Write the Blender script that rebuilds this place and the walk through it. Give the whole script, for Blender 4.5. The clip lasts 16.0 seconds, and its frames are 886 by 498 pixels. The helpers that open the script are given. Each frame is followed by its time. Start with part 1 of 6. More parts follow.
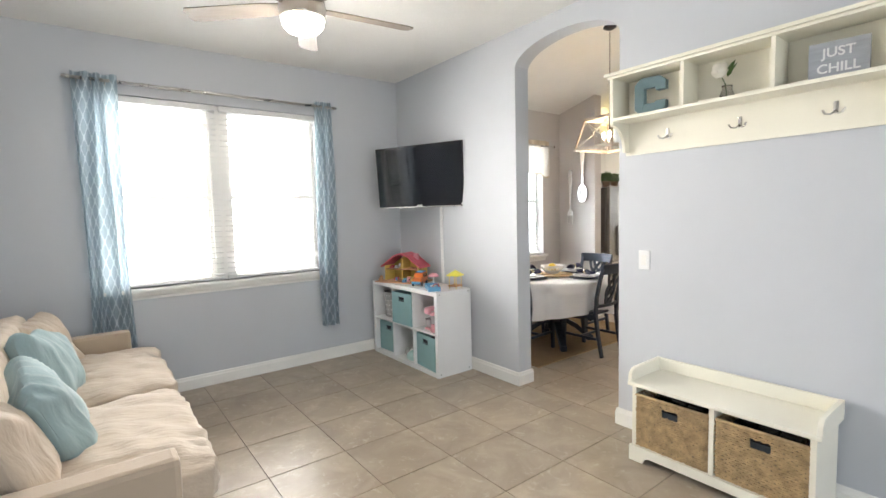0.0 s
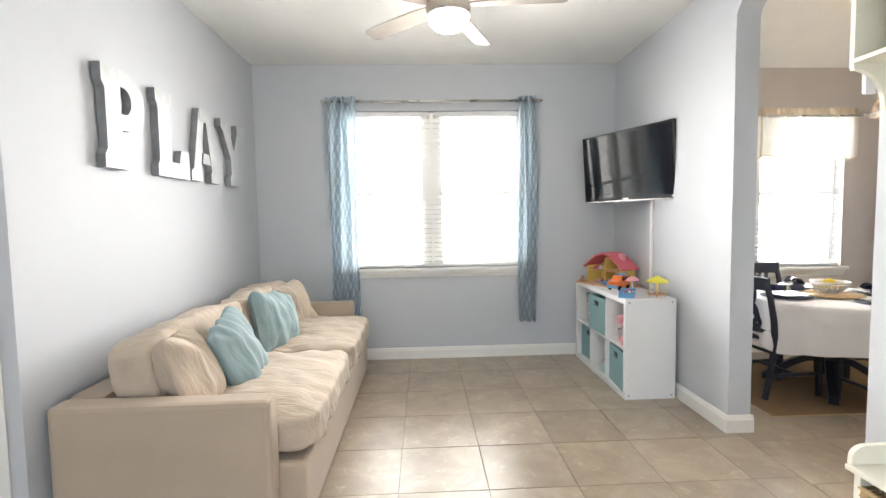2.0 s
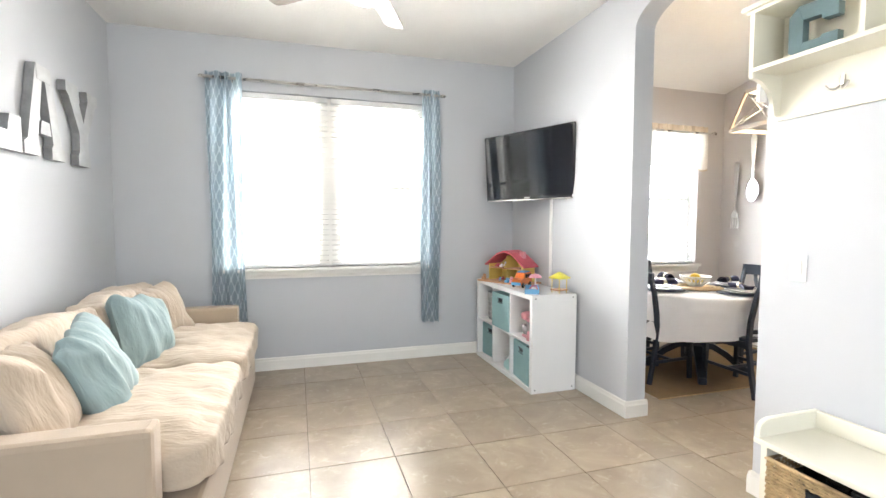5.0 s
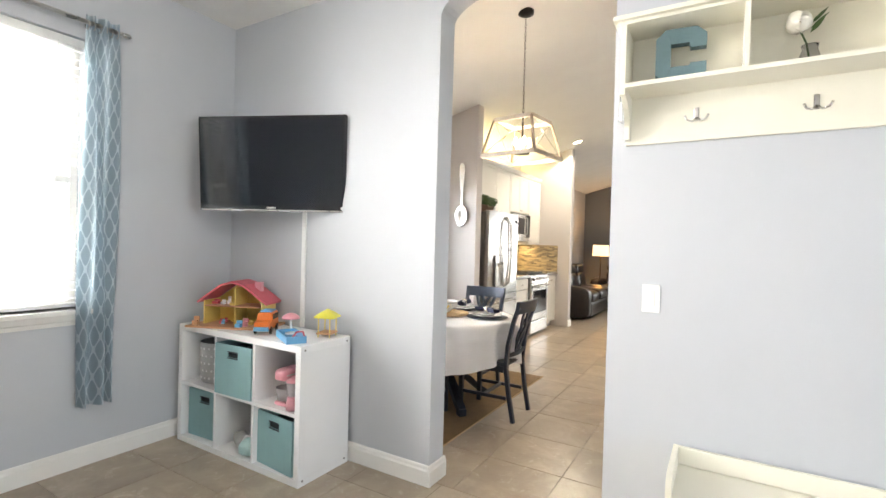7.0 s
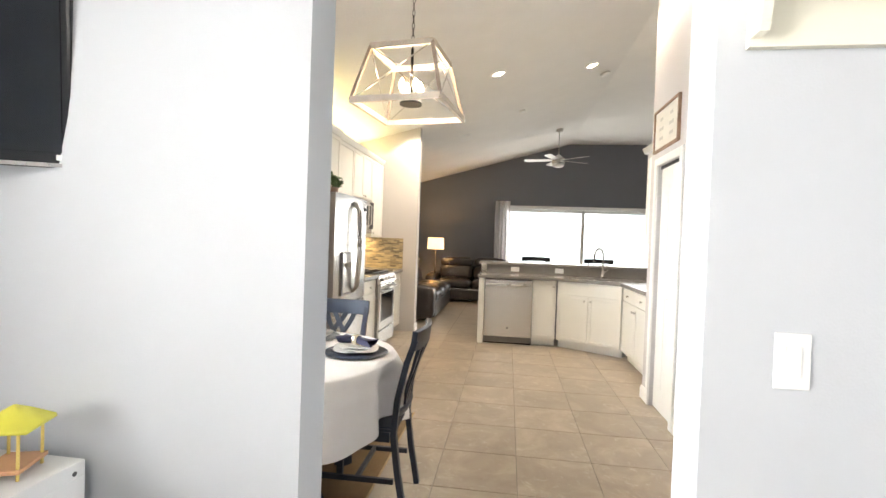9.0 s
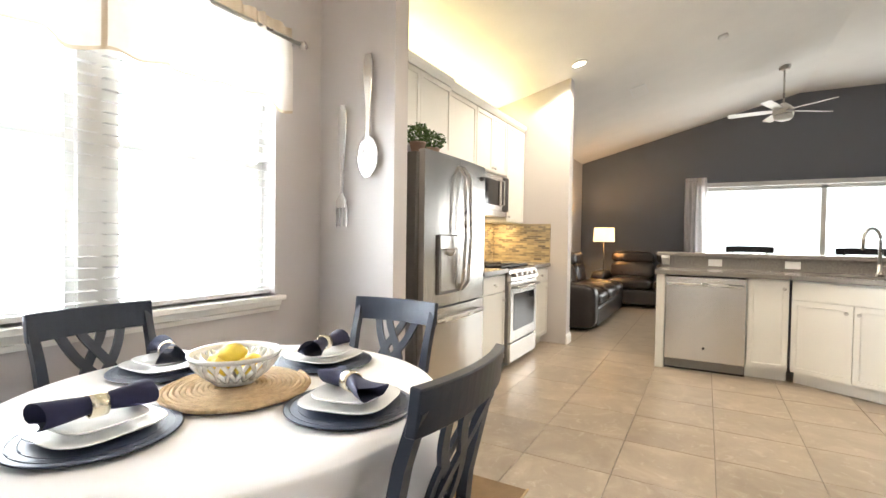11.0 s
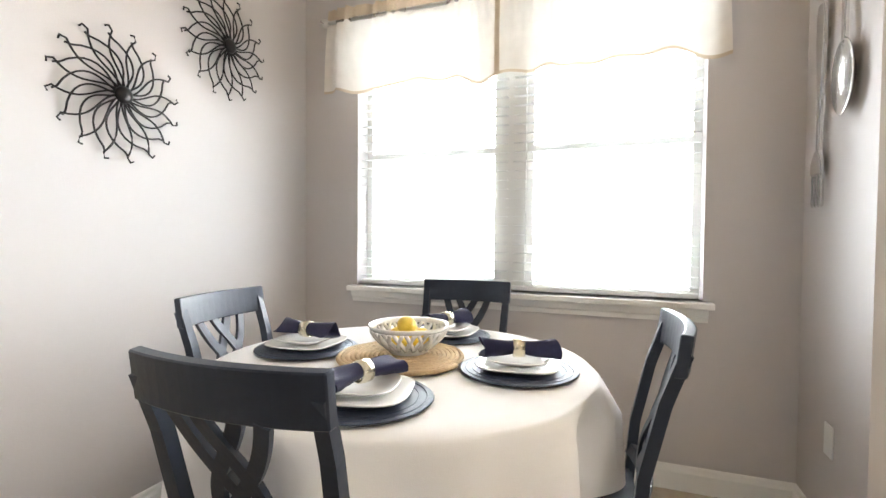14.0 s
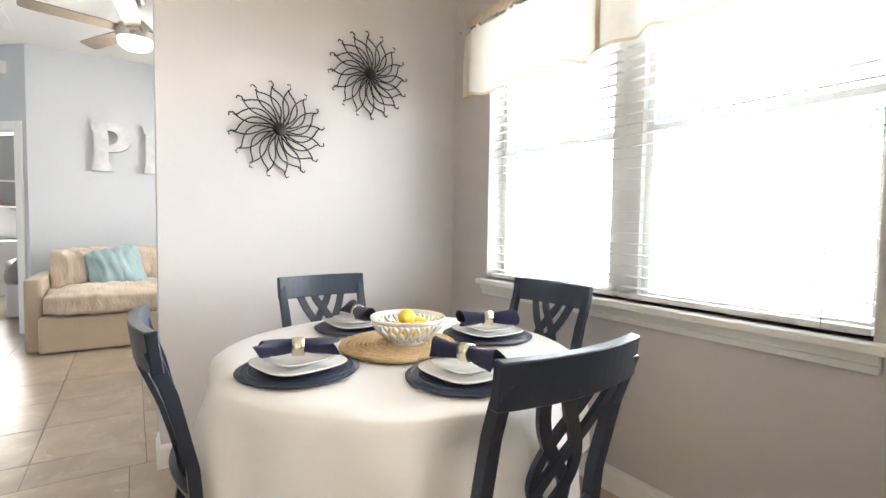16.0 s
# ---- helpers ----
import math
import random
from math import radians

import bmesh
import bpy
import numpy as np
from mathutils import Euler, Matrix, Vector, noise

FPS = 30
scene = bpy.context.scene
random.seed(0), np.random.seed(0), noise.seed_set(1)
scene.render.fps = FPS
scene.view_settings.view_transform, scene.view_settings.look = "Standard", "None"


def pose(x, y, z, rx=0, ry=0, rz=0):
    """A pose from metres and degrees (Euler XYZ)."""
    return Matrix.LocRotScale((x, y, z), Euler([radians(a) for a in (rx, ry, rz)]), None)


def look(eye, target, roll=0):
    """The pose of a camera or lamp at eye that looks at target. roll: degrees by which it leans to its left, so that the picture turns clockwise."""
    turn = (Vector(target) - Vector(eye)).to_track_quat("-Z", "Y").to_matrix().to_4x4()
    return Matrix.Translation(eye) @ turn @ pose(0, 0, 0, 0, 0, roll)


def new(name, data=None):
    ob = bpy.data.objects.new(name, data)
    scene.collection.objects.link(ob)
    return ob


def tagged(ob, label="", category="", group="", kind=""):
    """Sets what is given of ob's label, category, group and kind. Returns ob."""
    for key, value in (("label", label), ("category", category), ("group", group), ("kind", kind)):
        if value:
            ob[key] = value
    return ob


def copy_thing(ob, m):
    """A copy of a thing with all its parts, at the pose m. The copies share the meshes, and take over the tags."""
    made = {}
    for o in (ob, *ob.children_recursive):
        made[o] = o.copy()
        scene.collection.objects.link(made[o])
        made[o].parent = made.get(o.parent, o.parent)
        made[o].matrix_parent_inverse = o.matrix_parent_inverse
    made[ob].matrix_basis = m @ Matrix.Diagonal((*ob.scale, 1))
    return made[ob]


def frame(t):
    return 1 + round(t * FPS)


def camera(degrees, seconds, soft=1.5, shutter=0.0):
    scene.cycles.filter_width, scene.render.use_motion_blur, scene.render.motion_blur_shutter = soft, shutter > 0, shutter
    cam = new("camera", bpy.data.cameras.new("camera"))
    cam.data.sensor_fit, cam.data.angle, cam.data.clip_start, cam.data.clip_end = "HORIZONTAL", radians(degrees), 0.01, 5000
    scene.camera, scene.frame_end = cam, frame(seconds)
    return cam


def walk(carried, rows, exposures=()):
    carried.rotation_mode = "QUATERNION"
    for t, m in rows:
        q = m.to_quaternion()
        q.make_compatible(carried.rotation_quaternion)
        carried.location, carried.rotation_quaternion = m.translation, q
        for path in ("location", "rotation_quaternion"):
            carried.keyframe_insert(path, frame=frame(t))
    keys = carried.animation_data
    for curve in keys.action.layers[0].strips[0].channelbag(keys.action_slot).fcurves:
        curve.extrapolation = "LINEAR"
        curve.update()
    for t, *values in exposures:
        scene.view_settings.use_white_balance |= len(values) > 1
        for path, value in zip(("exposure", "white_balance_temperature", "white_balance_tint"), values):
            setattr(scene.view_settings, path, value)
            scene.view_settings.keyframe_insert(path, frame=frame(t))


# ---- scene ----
cam = camera(87.0, 16.0)
METRES, EYE, TILT, LEAN, TURN = 8.4, 1.345, 0.0, 0.0, -36.8
PATH = [
    (0, (-0.188, -0.211, 1.458), (1.017, 1.378, 1.303), -1.5),
    (0.5, (0.068, -0.24, 1.474), (1.057, 1.492, 1.319), -1.5),
    (1, (0.264, -0.286, 1.462), (0.975, 1.578, 1.316), -1.2),
    (1.5, (0.473, -0.348, 1.439), (0.875, 1.607, 1.298), -1.0),
    (2, (0.679, -0.369, 1.4), (0.762, 1.625, 1.267), -1.0),
    (2.5, (0.909, -0.398, 1.352), (0.722, 1.589, 1.228), -0.8),
    (3, (1.044, -0.452, 1.27), (0.73, 1.519, 1.149), -0.6),
    (3.2, (1.059, -0.452, 1.262), (0.723, 1.515, 1.13), -0.5),
    (5.3, (0.372, -0.01, 1.336), (1.161, 1.825, 1.232), 0.5),
    (5.5, (0.332, 0.085, 1.338), (1.237, 1.866, 1.243), 0.8),
    (6, (0.343, 0.384, 1.34), (1.553, 1.975, 1.267), 0.9),
    (6.5, (0.329, 0.762, 1.343), (1.829, 2.085, 1.314), 0.6),
    (7, (0.418, 1.106, 1.335), (2.136, 2.129, 1.315), 1.6),
    (7.5, (0.609, 1.445, 1.339), (2.476, 2.162, 1.327), 1.3),
    (8, (0.85, 1.752, 1.348), (2.799, 2.2, 1.349), 1.2),
    (8.2, (0.984, 1.848, 1.362), (2.956, 2.181, 1.36), 1.2),
    (10.3, (2.43, 2.0, 1.29), (4.413, 2.265, 1.235), 2.5),
    (10.5, (2.595, 1.94, 1.252), (4.537, 2.41, 1.202), 1.8),
    (11, (2.967, 1.935, 1.195), (4.709, 2.916, 1.146), 0.8),
    (11.5, (3.284, 1.88, 1.162), (4.663, 3.328, 1.119), 0.3),
    (12, (3.556, 1.792, 1.15), (4.487, 3.562, 1.108), 0.3),
    (12.5, (3.773, 1.759, 1.145), (4.284, 3.693, 1.105), 0.4),
    (13, (3.972, 1.758, 1.129), (4.093, 3.754, 1.096), 0.3),
    (13.5, (4.239, 1.75, 1.139), (3.888, 3.719, 1.087), 0.7),
    (14, (4.489, 1.787, 1.13), (3.789, 3.66, 1.077), 0.5),
    (14.5, (4.731, 1.864, 1.146), (3.752, 3.607, 1.084), 0.7),
    (15, (4.952, 1.994, 1.143), (3.712, 3.562, 1.074), 0.7),
    (15.5, (5.113, 2.164, 1.143), (3.648, 3.523, 1.058), 0.9),
    (16, (5.258, 2.36, 1.164), (3.595, 3.466, 1.062), 0.9),
]
EXPOSURES = [(0, 0.46), (0.8, 0.44), (1.5, 0.62), (3, 0.62), (5.2, 0.97), (6.05, 1.0), (6.6, 0.74), (8, 0.72), (10.5, 0.76), (11.3, 0.9), (12.0, 0.88), (12.7, 0.66), (14, 0.5), (16, 0.48)]
walk(cam, [(t, look(eye, target, roll)) for t, eye, target, roll in PATH], EXPOSURES)
LIVING_W, DINING_W, FAMILY_W, ENTRY_W = 98, 104, 74, 44
PENDANT_W, CABTOP_W, CAN_W = 15, 10, 74

# ---- world, sun, lights ----
world = bpy.data.worlds.new("sky")
scene.world = world
world.use_nodes = True
wn = world.node_tree
sky = wn.nodes.new("ShaderNodeTexSky")
sky.sky_type = "NISHITA"
sky.sun_disc = False
sky.sun_elevation = radians(55)
sky.sun_rotation = radians(200)
wn.nodes["Background"].inputs["Strength"].default_value = 0.12
wn.links.new(sky.outputs[0], wn.nodes["Background"].inputs["Color"])


def lamp(name, kind, m, power, colour=(1, 1, 1), size=0.1, size_y=None, spread=180):
    d = bpy.data.lights.new(name, kind)
    d.energy = power
    d.color = colour
    if kind == "AREA":
        d.shape = "RECTANGLE"
        d.size = size
        d.size_y = size_y or size
        d.spread = radians(spread)
    elif kind == "SUN":
        d.angle = size
    else:
        d.shadow_soft_size = size
    ob = new(name, d)
    ob.matrix_world = m
    return ob


lamp("sun", "SUN", look((0, -8, 12), (2, 0, 0)), 3.0, (1.0, 0.95, 0.88), radians(0.5))
DAY = (1.0, 0.975, 0.94)
lamp("window_light_living", "AREA", pose(0.775, 4.46, 1.66, -90, 0, 0), LIVING_W, DAY, 1.5, 1.4, 140)
lamp("window_light_dining", "AREA", pose(3.97, 4.33, 1.60, -90, 0, 0), DINING_W, (0.90, 0.96, 1.0), 1.7, 1.4, 118)
lamp("window_light_family", "AREA", pose(12.95, 0.4, 1.5, 0, 90, 0), FAMILY_W, DAY, 2.0, 3.4)
# added fill from behind the camera, no window known there
lamp("fill_light_entry", "AREA", pose(0.6, -2.75, 1.5, 90, 0, 0), ENTRY_W, (0.86, 0.93, 1.0), 2.2, 2.2)
# added fill in front of the solid bedroom wall, stands for no real source
lamp("fill_light_bedroom", "AREA", pose(-4.6, 1.0, 1.5, 0, -90, 0), 62, DAY, 1.5, 1.3)


# ---- materials ----
def nodes_of(name):
    m = bpy.data.materials.new(name)
    m.use_nodes = True
    t = m.node_tree
    return m, t, t.nodes["Principled BSDF"]


def mat(name, colour, rough=0.6, metal=0.0, vary=0.06, scale=6.0, bump=0.05, fine=90.0, coat=0.0, sheen=0.0,
        trans=0.0, stretch=(1, 1, 1), rand=0.0):
    """A surface whose colour and relief vary at a coarse and a fine scale."""
    m, t, b = nodes_of(name)
    co = t.nodes.new("ShaderNodeTexCoord")
    mp = t.nodes.new("ShaderNodeMapping")
    mp.inputs["Scale"].default_value = stretch
    t.links.new(co.outputs["Object"], mp.inputs["Vector"])
    n1 = t.nodes.new("ShaderNodeTexNoise")
    n1.inputs["Scale"].default_value = scale
    n1.inputs["Detail"].default_value = 5
    n2 = t.nodes.new("ShaderNodeTexNoise")
    n2.inputs["Scale"].default_value = fine
    n2.inputs["Detail"].default_value = 3
    for n in (n1, n2):
        t.links.new(mp.outputs["Vector"], n.inputs["Vector"])
    mix = t.nodes.new("ShaderNodeMix")
    mix.data_type = "RGBA"
    lo = tuple(max(0, c * (1 - vary)) for c in colour)
    hi = tuple(min(1, c * (1 + vary)) for c in colour)
    mix.inputs[6].default_value = (*lo, 1)
    mix.inputs[7].default_value = (*hi, 1)
    add = t.nodes.new("ShaderNodeMath")
    add.operation = "MULTIPLY_ADD"
    add.inputs[1].default_value = 0.35
    t.links.new(n2.outputs["Fac"], add.inputs[0])
    sc = t.nodes.new("ShaderNodeMath")
    sc.operation = "MULTIPLY_ADD"
    sc.inputs[1].default_value = 1.6
    sc.inputs[2].default_value = -0.48
    t.links.new(n1.outputs["Fac"], sc.inputs[0])
    t.links.new(sc.outputs[0], add.inputs[2])
    add.use_clamp = True
    t.links.new(add.outputs[0], mix.inputs[0])
    out = mix.outputs[2]
    if rand:
        oi = t.nodes.new("ShaderNodeObjectInfo")
        hs = t.nodes.new("ShaderNodeHueSaturation")
        mr = t.nodes.new("ShaderNodeMapRange")
        mr.inputs["To Min"].default_value = 1 - rand
        mr.inputs["To Max"].default_value = 1 + rand
        t.links.new(oi.outputs["Random"], mr.inputs["Value"])
        t.links.new(mr.outputs[0], hs.inputs["Value"])
        t.links.new(out, hs.inputs["Color"])
        out = hs.outputs[0]
    t.links.new(out, b.inputs["Base Color"])
    b.inputs["Metallic"].default_value = metal
    rr = t.nodes.new("ShaderNodeMapRange")
    rr.inputs["To Min"].default_value = max(0.02, rough - 0.06)
    rr.inputs["To Max"].default_value = min(1, rough + 0.06)
    t.links.new(n1.outputs["Fac"], rr.inputs["Value"])
    t.links.new(rr.outputs[0], b.inputs["Roughness"])
    b.inputs["Coat Weight"].default_value = coat
    b.inputs["Sheen Weight"].default_value = sheen
    b.inputs["Transmission Weight"].default_value = trans
    if bump:
        bp = t.nodes.new("ShaderNodeBump")
        bp.inputs["Strength"].default_value = bump
        bp.inputs["Distance"].default_value = 0.01
        t.links.new(n2.outputs["Fac"], bp.inputs["Height"])
        t.links.new(bp.outputs[0], b.inputs["Normal"])
    return m


def glow(name, colour, strength):
    m, t, b = nodes_of(name)
    b.inputs["Base Color"].default_value = (*colour, 1)
    b.inputs["Emission Color"].default_value = (*colour, 1)
    b.inputs["Emission Strength"].default_value = strength
    return m


def cloth_thin(name, colour, through_colour, amount=0.5):
    """Thin cloth that lets daylight through."""
    m = mat(name, colour, 0.9, vary=0.08, scale=14, bump=0.15, fine=400)
    t = m.node_tree
    b = t.nodes["Principled BSDF"]
    tr = t.nodes.new("ShaderNodeBsdfTranslucent")
    tr.inputs["Color"].default_value = (*through_colour, 1)
    mx = t.nodes.new("ShaderNodeMixShader")
    mx.inputs[0].default_value = amount
    t.links.new(b.outputs[0], mx.inputs[1])
    t.links.new(tr.outputs[0], mx.inputs[2])
    t.links.new(mx.outputs[0], t.nodes["Material Output"].inputs["Surface"])
    return m


def tile_material():
    m, t, b = nodes_of("floor_tile")
    geo = t.nodes.new("ShaderNodeNewGeometry")
    oi = t.nodes.new("ShaderNodeObjectInfo")
    off = t.nodes.new("ShaderNodeVectorMath")
    off.operation = "SCALE"
    cmb = t.nodes.new("ShaderNodeCombineXYZ")
    for k in range(3):
        t.links.new(oi.outputs["Random"], cmb.inputs[k])
    t.links.new(cmb.outputs[0], off.inputs[0])
    off.inputs["Scale"].default_value = 30
    add = t.nodes.new("ShaderNodeVectorMath")
    t.links.new(geo.outputs["Position"], add.inputs[0])
    t.links.new(off.outputs[0], add.inputs[1])
    n1 = t.nodes.new("ShaderNodeTexNoise")
    n1.inputs["Scale"].default_value = 3.2
    n1.inputs["Detail"].default_value = 8
    n1.inputs["Roughness"].default_value = 0.62
    n1.inputs["Distortion"].default_value = 0.8
    n2 = t.nodes.new("ShaderNodeTexNoise")
    n2.inputs["Scale"].default_value = 9
    n2.inputs["Detail"].default_value = 10
    n2.inputs["Roughness"].default_value = 0.7
    n2.inputs["Distortion"].default_value = 1.6
    for n in (n1, n2):
        t.links.new(add.outputs[0], n.inputs["Vector"])
    r1 = t.nodes.new("ShaderNodeValToRGB")
    e = r1.color_ramp.elements
    e[0].position, e[0].color = 0.30, (0.275, 0.222, 0.165, 1)
    e[1].position, e[1].color = 0.72, (0.43, 0.36, 0.28, 1)
    x = r1.color_ramp.elements.new(0.5)
    x.color = (0.335, 0.274, 0.206, 1)
    r2 = t.nodes.new("ShaderNodeValToRGB")
    e = r2.color_ramp.elements
    e[0].position, e[0].color = 0.56, (0, 0, 0, 1)
    e[1].position, e[1].color = 0.74, (0.5, 0.5, 0.5, 1)
    t.links.new(n1.outputs["Fac"], r1.inputs[0])
    t.links.new(n2.outputs["Fac"], r2.inputs[0])
    mx = t.nodes.new("ShaderNodeMix")
    mx.data_type = "RGBA"
    mx.inputs[7].default_value = (0.64, 0.58, 0.49, 1)
    t.links.new(r2.outputs[0], mx.inputs[0])
    t.links.new(r1.outputs[0], mx.inputs[6])
    hs = t.nodes.new("ShaderNodeHueSaturation")
    mr = t.nodes.new("ShaderNodeMapRange")
    mr.inputs["To Min"].default_value = 0.9
    mr.inputs["To Max"].default_value = 1.1
    t.links.new(oi.outputs["Random"], mr.inputs["Value"])
    t.links.new(mr.outputs[0], hs.inputs["Value"])
    t.links.new(mx.outputs[2], hs.inputs["Color"])
    t.links.new(hs.outputs[0], b.inputs["Base Color"])
    rr = t.nodes.new("ShaderNodeMapRange")
    rr.inputs["To Min"].default_value = 0.26
    rr.inputs["To Max"].default_value = 0.32
    t.links.new(n1.outputs["Fac"], rr.inputs["Value"])
    t.links.new(rr.outputs[0], b.inputs["Roughness"])
    bp = t.nodes.new("ShaderNodeBump")
    bp.inputs["Strength"].default_value = 0.03
    bp.inputs["Distance"].default_value = 0.01
    t.links.new(n1.outputs["Fac"], bp.inputs["Height"])
    t.links.new(bp.outputs[0], b.inputs["Normal"])
    return m


M_LIVING = mat("paint_blue_grey", (0.522, 0.54, 0.574), 0.62, vary=0.025, scale=1.5, bump=0.06, fine=160)
# grey wall paint with the warm cast of the lighting mixed into its colour
M_DINING = mat("paint_grey_warm_cast", (0.56, 0.53, 0.52), 0.62, vary=0.025, scale=1.5, bump=0.06, fine=160)
M_DARKWALL = mat("paint_slate_grey", (0.17, 0.18, 0.21), 0.65, vary=0.03, scale=1.5, bump=0.06, fine=160)
M_BEDWALL = mat("paint_mid_grey", (0.30, 0.31, 0.32), 0.65, vary=0.03, scale=1.5, bump=0.06, fine=160)
M_CEIL = mat("ceiling_white", (0.80, 0.79, 0.77), 0.8, vary=0.03, scale=3, bump=0.35, fine=55)
M_TRIM = mat("trim_white", (0.80, 0.79, 0.76), 0.4, vary=0.03, scale=4, bump=0.02)
M_WHITE = mat("white_lacquer", (0.80, 0.80, 0.80), 0.38, vary=0.025, scale=4, bump=0.02)
M_CREAM = mat("cream_paint", (0.80, 0.77, 0.66), 0.42, vary=0.03, scale=5, bump=0.03)
M_GROUT = mat("grout", (0.20, 0.17, 0.14), 0.9, vary=0.15, scale=20, bump=0.2)
M_TILE = tile_material()
M_SOFA = mat("sofa_tan_microfibre", (0.47, 0.375, 0.28), 0.9, vary=0.08, scale=4, bump=0.12, fine=350, sheen=0.25)
M_CUSH = mat("sofa_cushion_cream", (0.52, 0.43, 0.335), 0.9, vary=0.08, scale=5, bump=0.75, fine=24, sheen=0.25, stretch=(0.5, 2.2, 1))
M_TEAL = mat("teal_cushion", (0.27, 0.37, 0.385), 0.9, vary=0.12, scale=7, bump=0.8, fine=14, sheen=0.2, stretch=(0.6, 1.8, 1))
M_BIN = mat("teal_fabric_bin", (0.25, 0.42, 0.44), 0.85, vary=0.06, scale=9, bump=0.25, fine=450)
M_BIN_IN = mat("bin_dark_inside", (0.05, 0.06, 0.07), 0.9)
M_GREYBIN = mat("grey_felt_basket", (0.42, 0.42, 0.42), 0.9, vary=0.08, scale=12, bump=0.2, fine=400)
M_BLACK = mat("black_plastic", (0.012, 0.012, 0.014), 0.25, vary=0.1, bump=0.0)
M_SCREEN = mat("tv_screen_glass", (0.008, 0.009, 0.013), 0.07, vary=0.05, bump=0.0)
M_NAVY = mat("chair_dark_navy_paint", (0.021, 0.028, 0.045), 0.38, vary=0.25, scale=8, bump=0.06, fine=60)
M_NAVY.node_tree.nodes["Principled BSDF"].inputs["Specular IOR Level"].default_value = 0.4
M_LINEN = mat("white_tablecloth", (0.84, 0.83, 0.83), 0.85, vary=0.03, scale=6, bump=0.12, fine=420)
M_PLATE = mat("white_glazed_ceramic", (0.85, 0.84, 0.82), 0.12, vary=0.02, bump=0.0, coat=0.4)
M_MAT = mat("navy_placemat", (0.022, 0.032, 0.062), 0.42, vary=0.15, scale=10, bump=0.2, fine=300)
M_NAPKIN = mat("navy_napkin_cloth", (0.014, 0.016, 0.055), 0.9, vary=0.25, scale=25, bump=0.2, fine=500, sheen=0.1)
M_RING = mat("brushed_silver_ring", (0.72, 0.66, 0.52), 0.25, 1.0, vary=0.06, scale=20)
M_JUTE = mat("jute_weave", (0.50, 0.36, 0.20), 0.9, vary=0.25, scale=40, bump=0.6, fine=120)
M_RUG = mat("brown_sisal_rug", (0.25, 0.165, 0.085), 0.95, vary=0.15, scale=12, bump=0.6, fine=220)
M_LEMON = mat("lemon_skin", (0.78, 0.56, 0.06), 0.45, vary=0.1, scale=14, bump=0.15, fine=120)
M_STEEL = mat("stainless_steel", (0.62, 0.60, 0.57), 0.24, 1.0, vary=0.05, scale=5, bump=0.03, fine=60, stretch=(1, 1, 0.05))
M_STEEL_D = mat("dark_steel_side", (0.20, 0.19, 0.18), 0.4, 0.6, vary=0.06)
M_NICKEL = mat("brushed_nickel", (0.60, 0.58, 0.55), 0.28, 1.0, vary=0.05)
M_SILVER = mat("hammered_silver", (0.74, 0.74, 0.73), 0.2, 1.0, vary=0.1, scale=12, bump=0.15, fine=40)
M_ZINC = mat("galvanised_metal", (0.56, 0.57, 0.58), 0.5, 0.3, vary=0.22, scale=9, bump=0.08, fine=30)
M_ZINC_D = mat("darker_metal_edge", (0.26, 0.265, 0.275), 0.5, 0.3, vary=0.3, scale=14)
M_IRON = mat("black_wrought_iron", (0.018, 0.016, 0.016), 0.45, 0.5, vary=0.2, scale=20)
M_CAB = mat("kitchen_cabinet_white", (0.78, 0.77, 0.73), 0.4, vary=0.025, scale=4, bump=0.02)
M_COUNTER = mat("grey_brown_quartz_counter", (0.20, 0.185, 0.17), 0.22, vary=0.3, scale=60, bump=0.0, fine=200)
M_LEATHER = mat("dark_brown_leather", (0.022, 0.016, 0.014), 0.3, vary=0.25, scale=10, bump=0.25, fine=70)
M_WALNUT = mat("walnut_fan_blade", (0.22, 0.18, 0.145), 0.45, vary=0.25, scale=6, bump=0.05, stretch=(1, 8, 8))
M_REDWOOD = mat("red_brown_wood", (0.11, 0.028, 0.018), 0.35, vary=0.25, scale=6, stretch=(1, 8, 8))
M_WEATHER = mat("weathered_grey_wood", (0.36, 0.29, 0.23), 0.7, vary=0.25, scale=8, bump=0.2, stretch=(4, 4, 1))
M_GLASS, tg, bg = nodes_of("clear_glass")
bg.inputs["Transmission Weight"].default_value = 1.0
bg.inputs["Roughness"].default_value = 0.02
bg.inputs["IOR"].default_value = 1.3
M_CURTAIN = cloth_thin("teal_curtain_cloth", (0.27, 0.36, 0.42), (0.35, 0.50, 0.58), 0.3)
M_VALANCE = cloth_thin("cream_valance_cloth", (0.80, 0.76, 0.70), (0.86, 0.82, 0.76), 0.2)
M_HEM = cloth_thin("valance_hem", (0.60, 0.50, 0.38), (0.62, 0.50, 0.36), 0.25)
M_SLAT = cloth_thin("blind_slat_white", (0.80, 0.80, 0.79), (0.75, 0.75, 0.73), 0.15)
M_LEAF = mat("herb_leaf", (0.07, 0.13, 0.035), 0.6, vary=0.4, scale=20)
M_POT = mat("terracotta_pot", (0.42, 0.30, 0.22), 0.8, vary=0.1, scale=10)
M_BULB = glow("lit_bulb", (1.0, 0.80, 0.52), 30)
M_CAN = glow("recessed_light_lens", (1.0, 0.84, 0.60), 14)
M_FANLIGHT = glow("fan_light_bowl", (1.0, 0.93, 0.82), 7)
M_SHADE = glow("lit_lamp_shade", (1.0, 0.70, 0.36), 1.3)
M_WICKER = mat("woven_seagrass", (0.40, 0.28, 0.145), 0.8, vary=0.45, scale=28, bump=0.3, fine=90)
M_OUT = glow("bright_day_outside", (1.0, 1.0, 1.0), 1.1)
to = M_OUT.node_tree
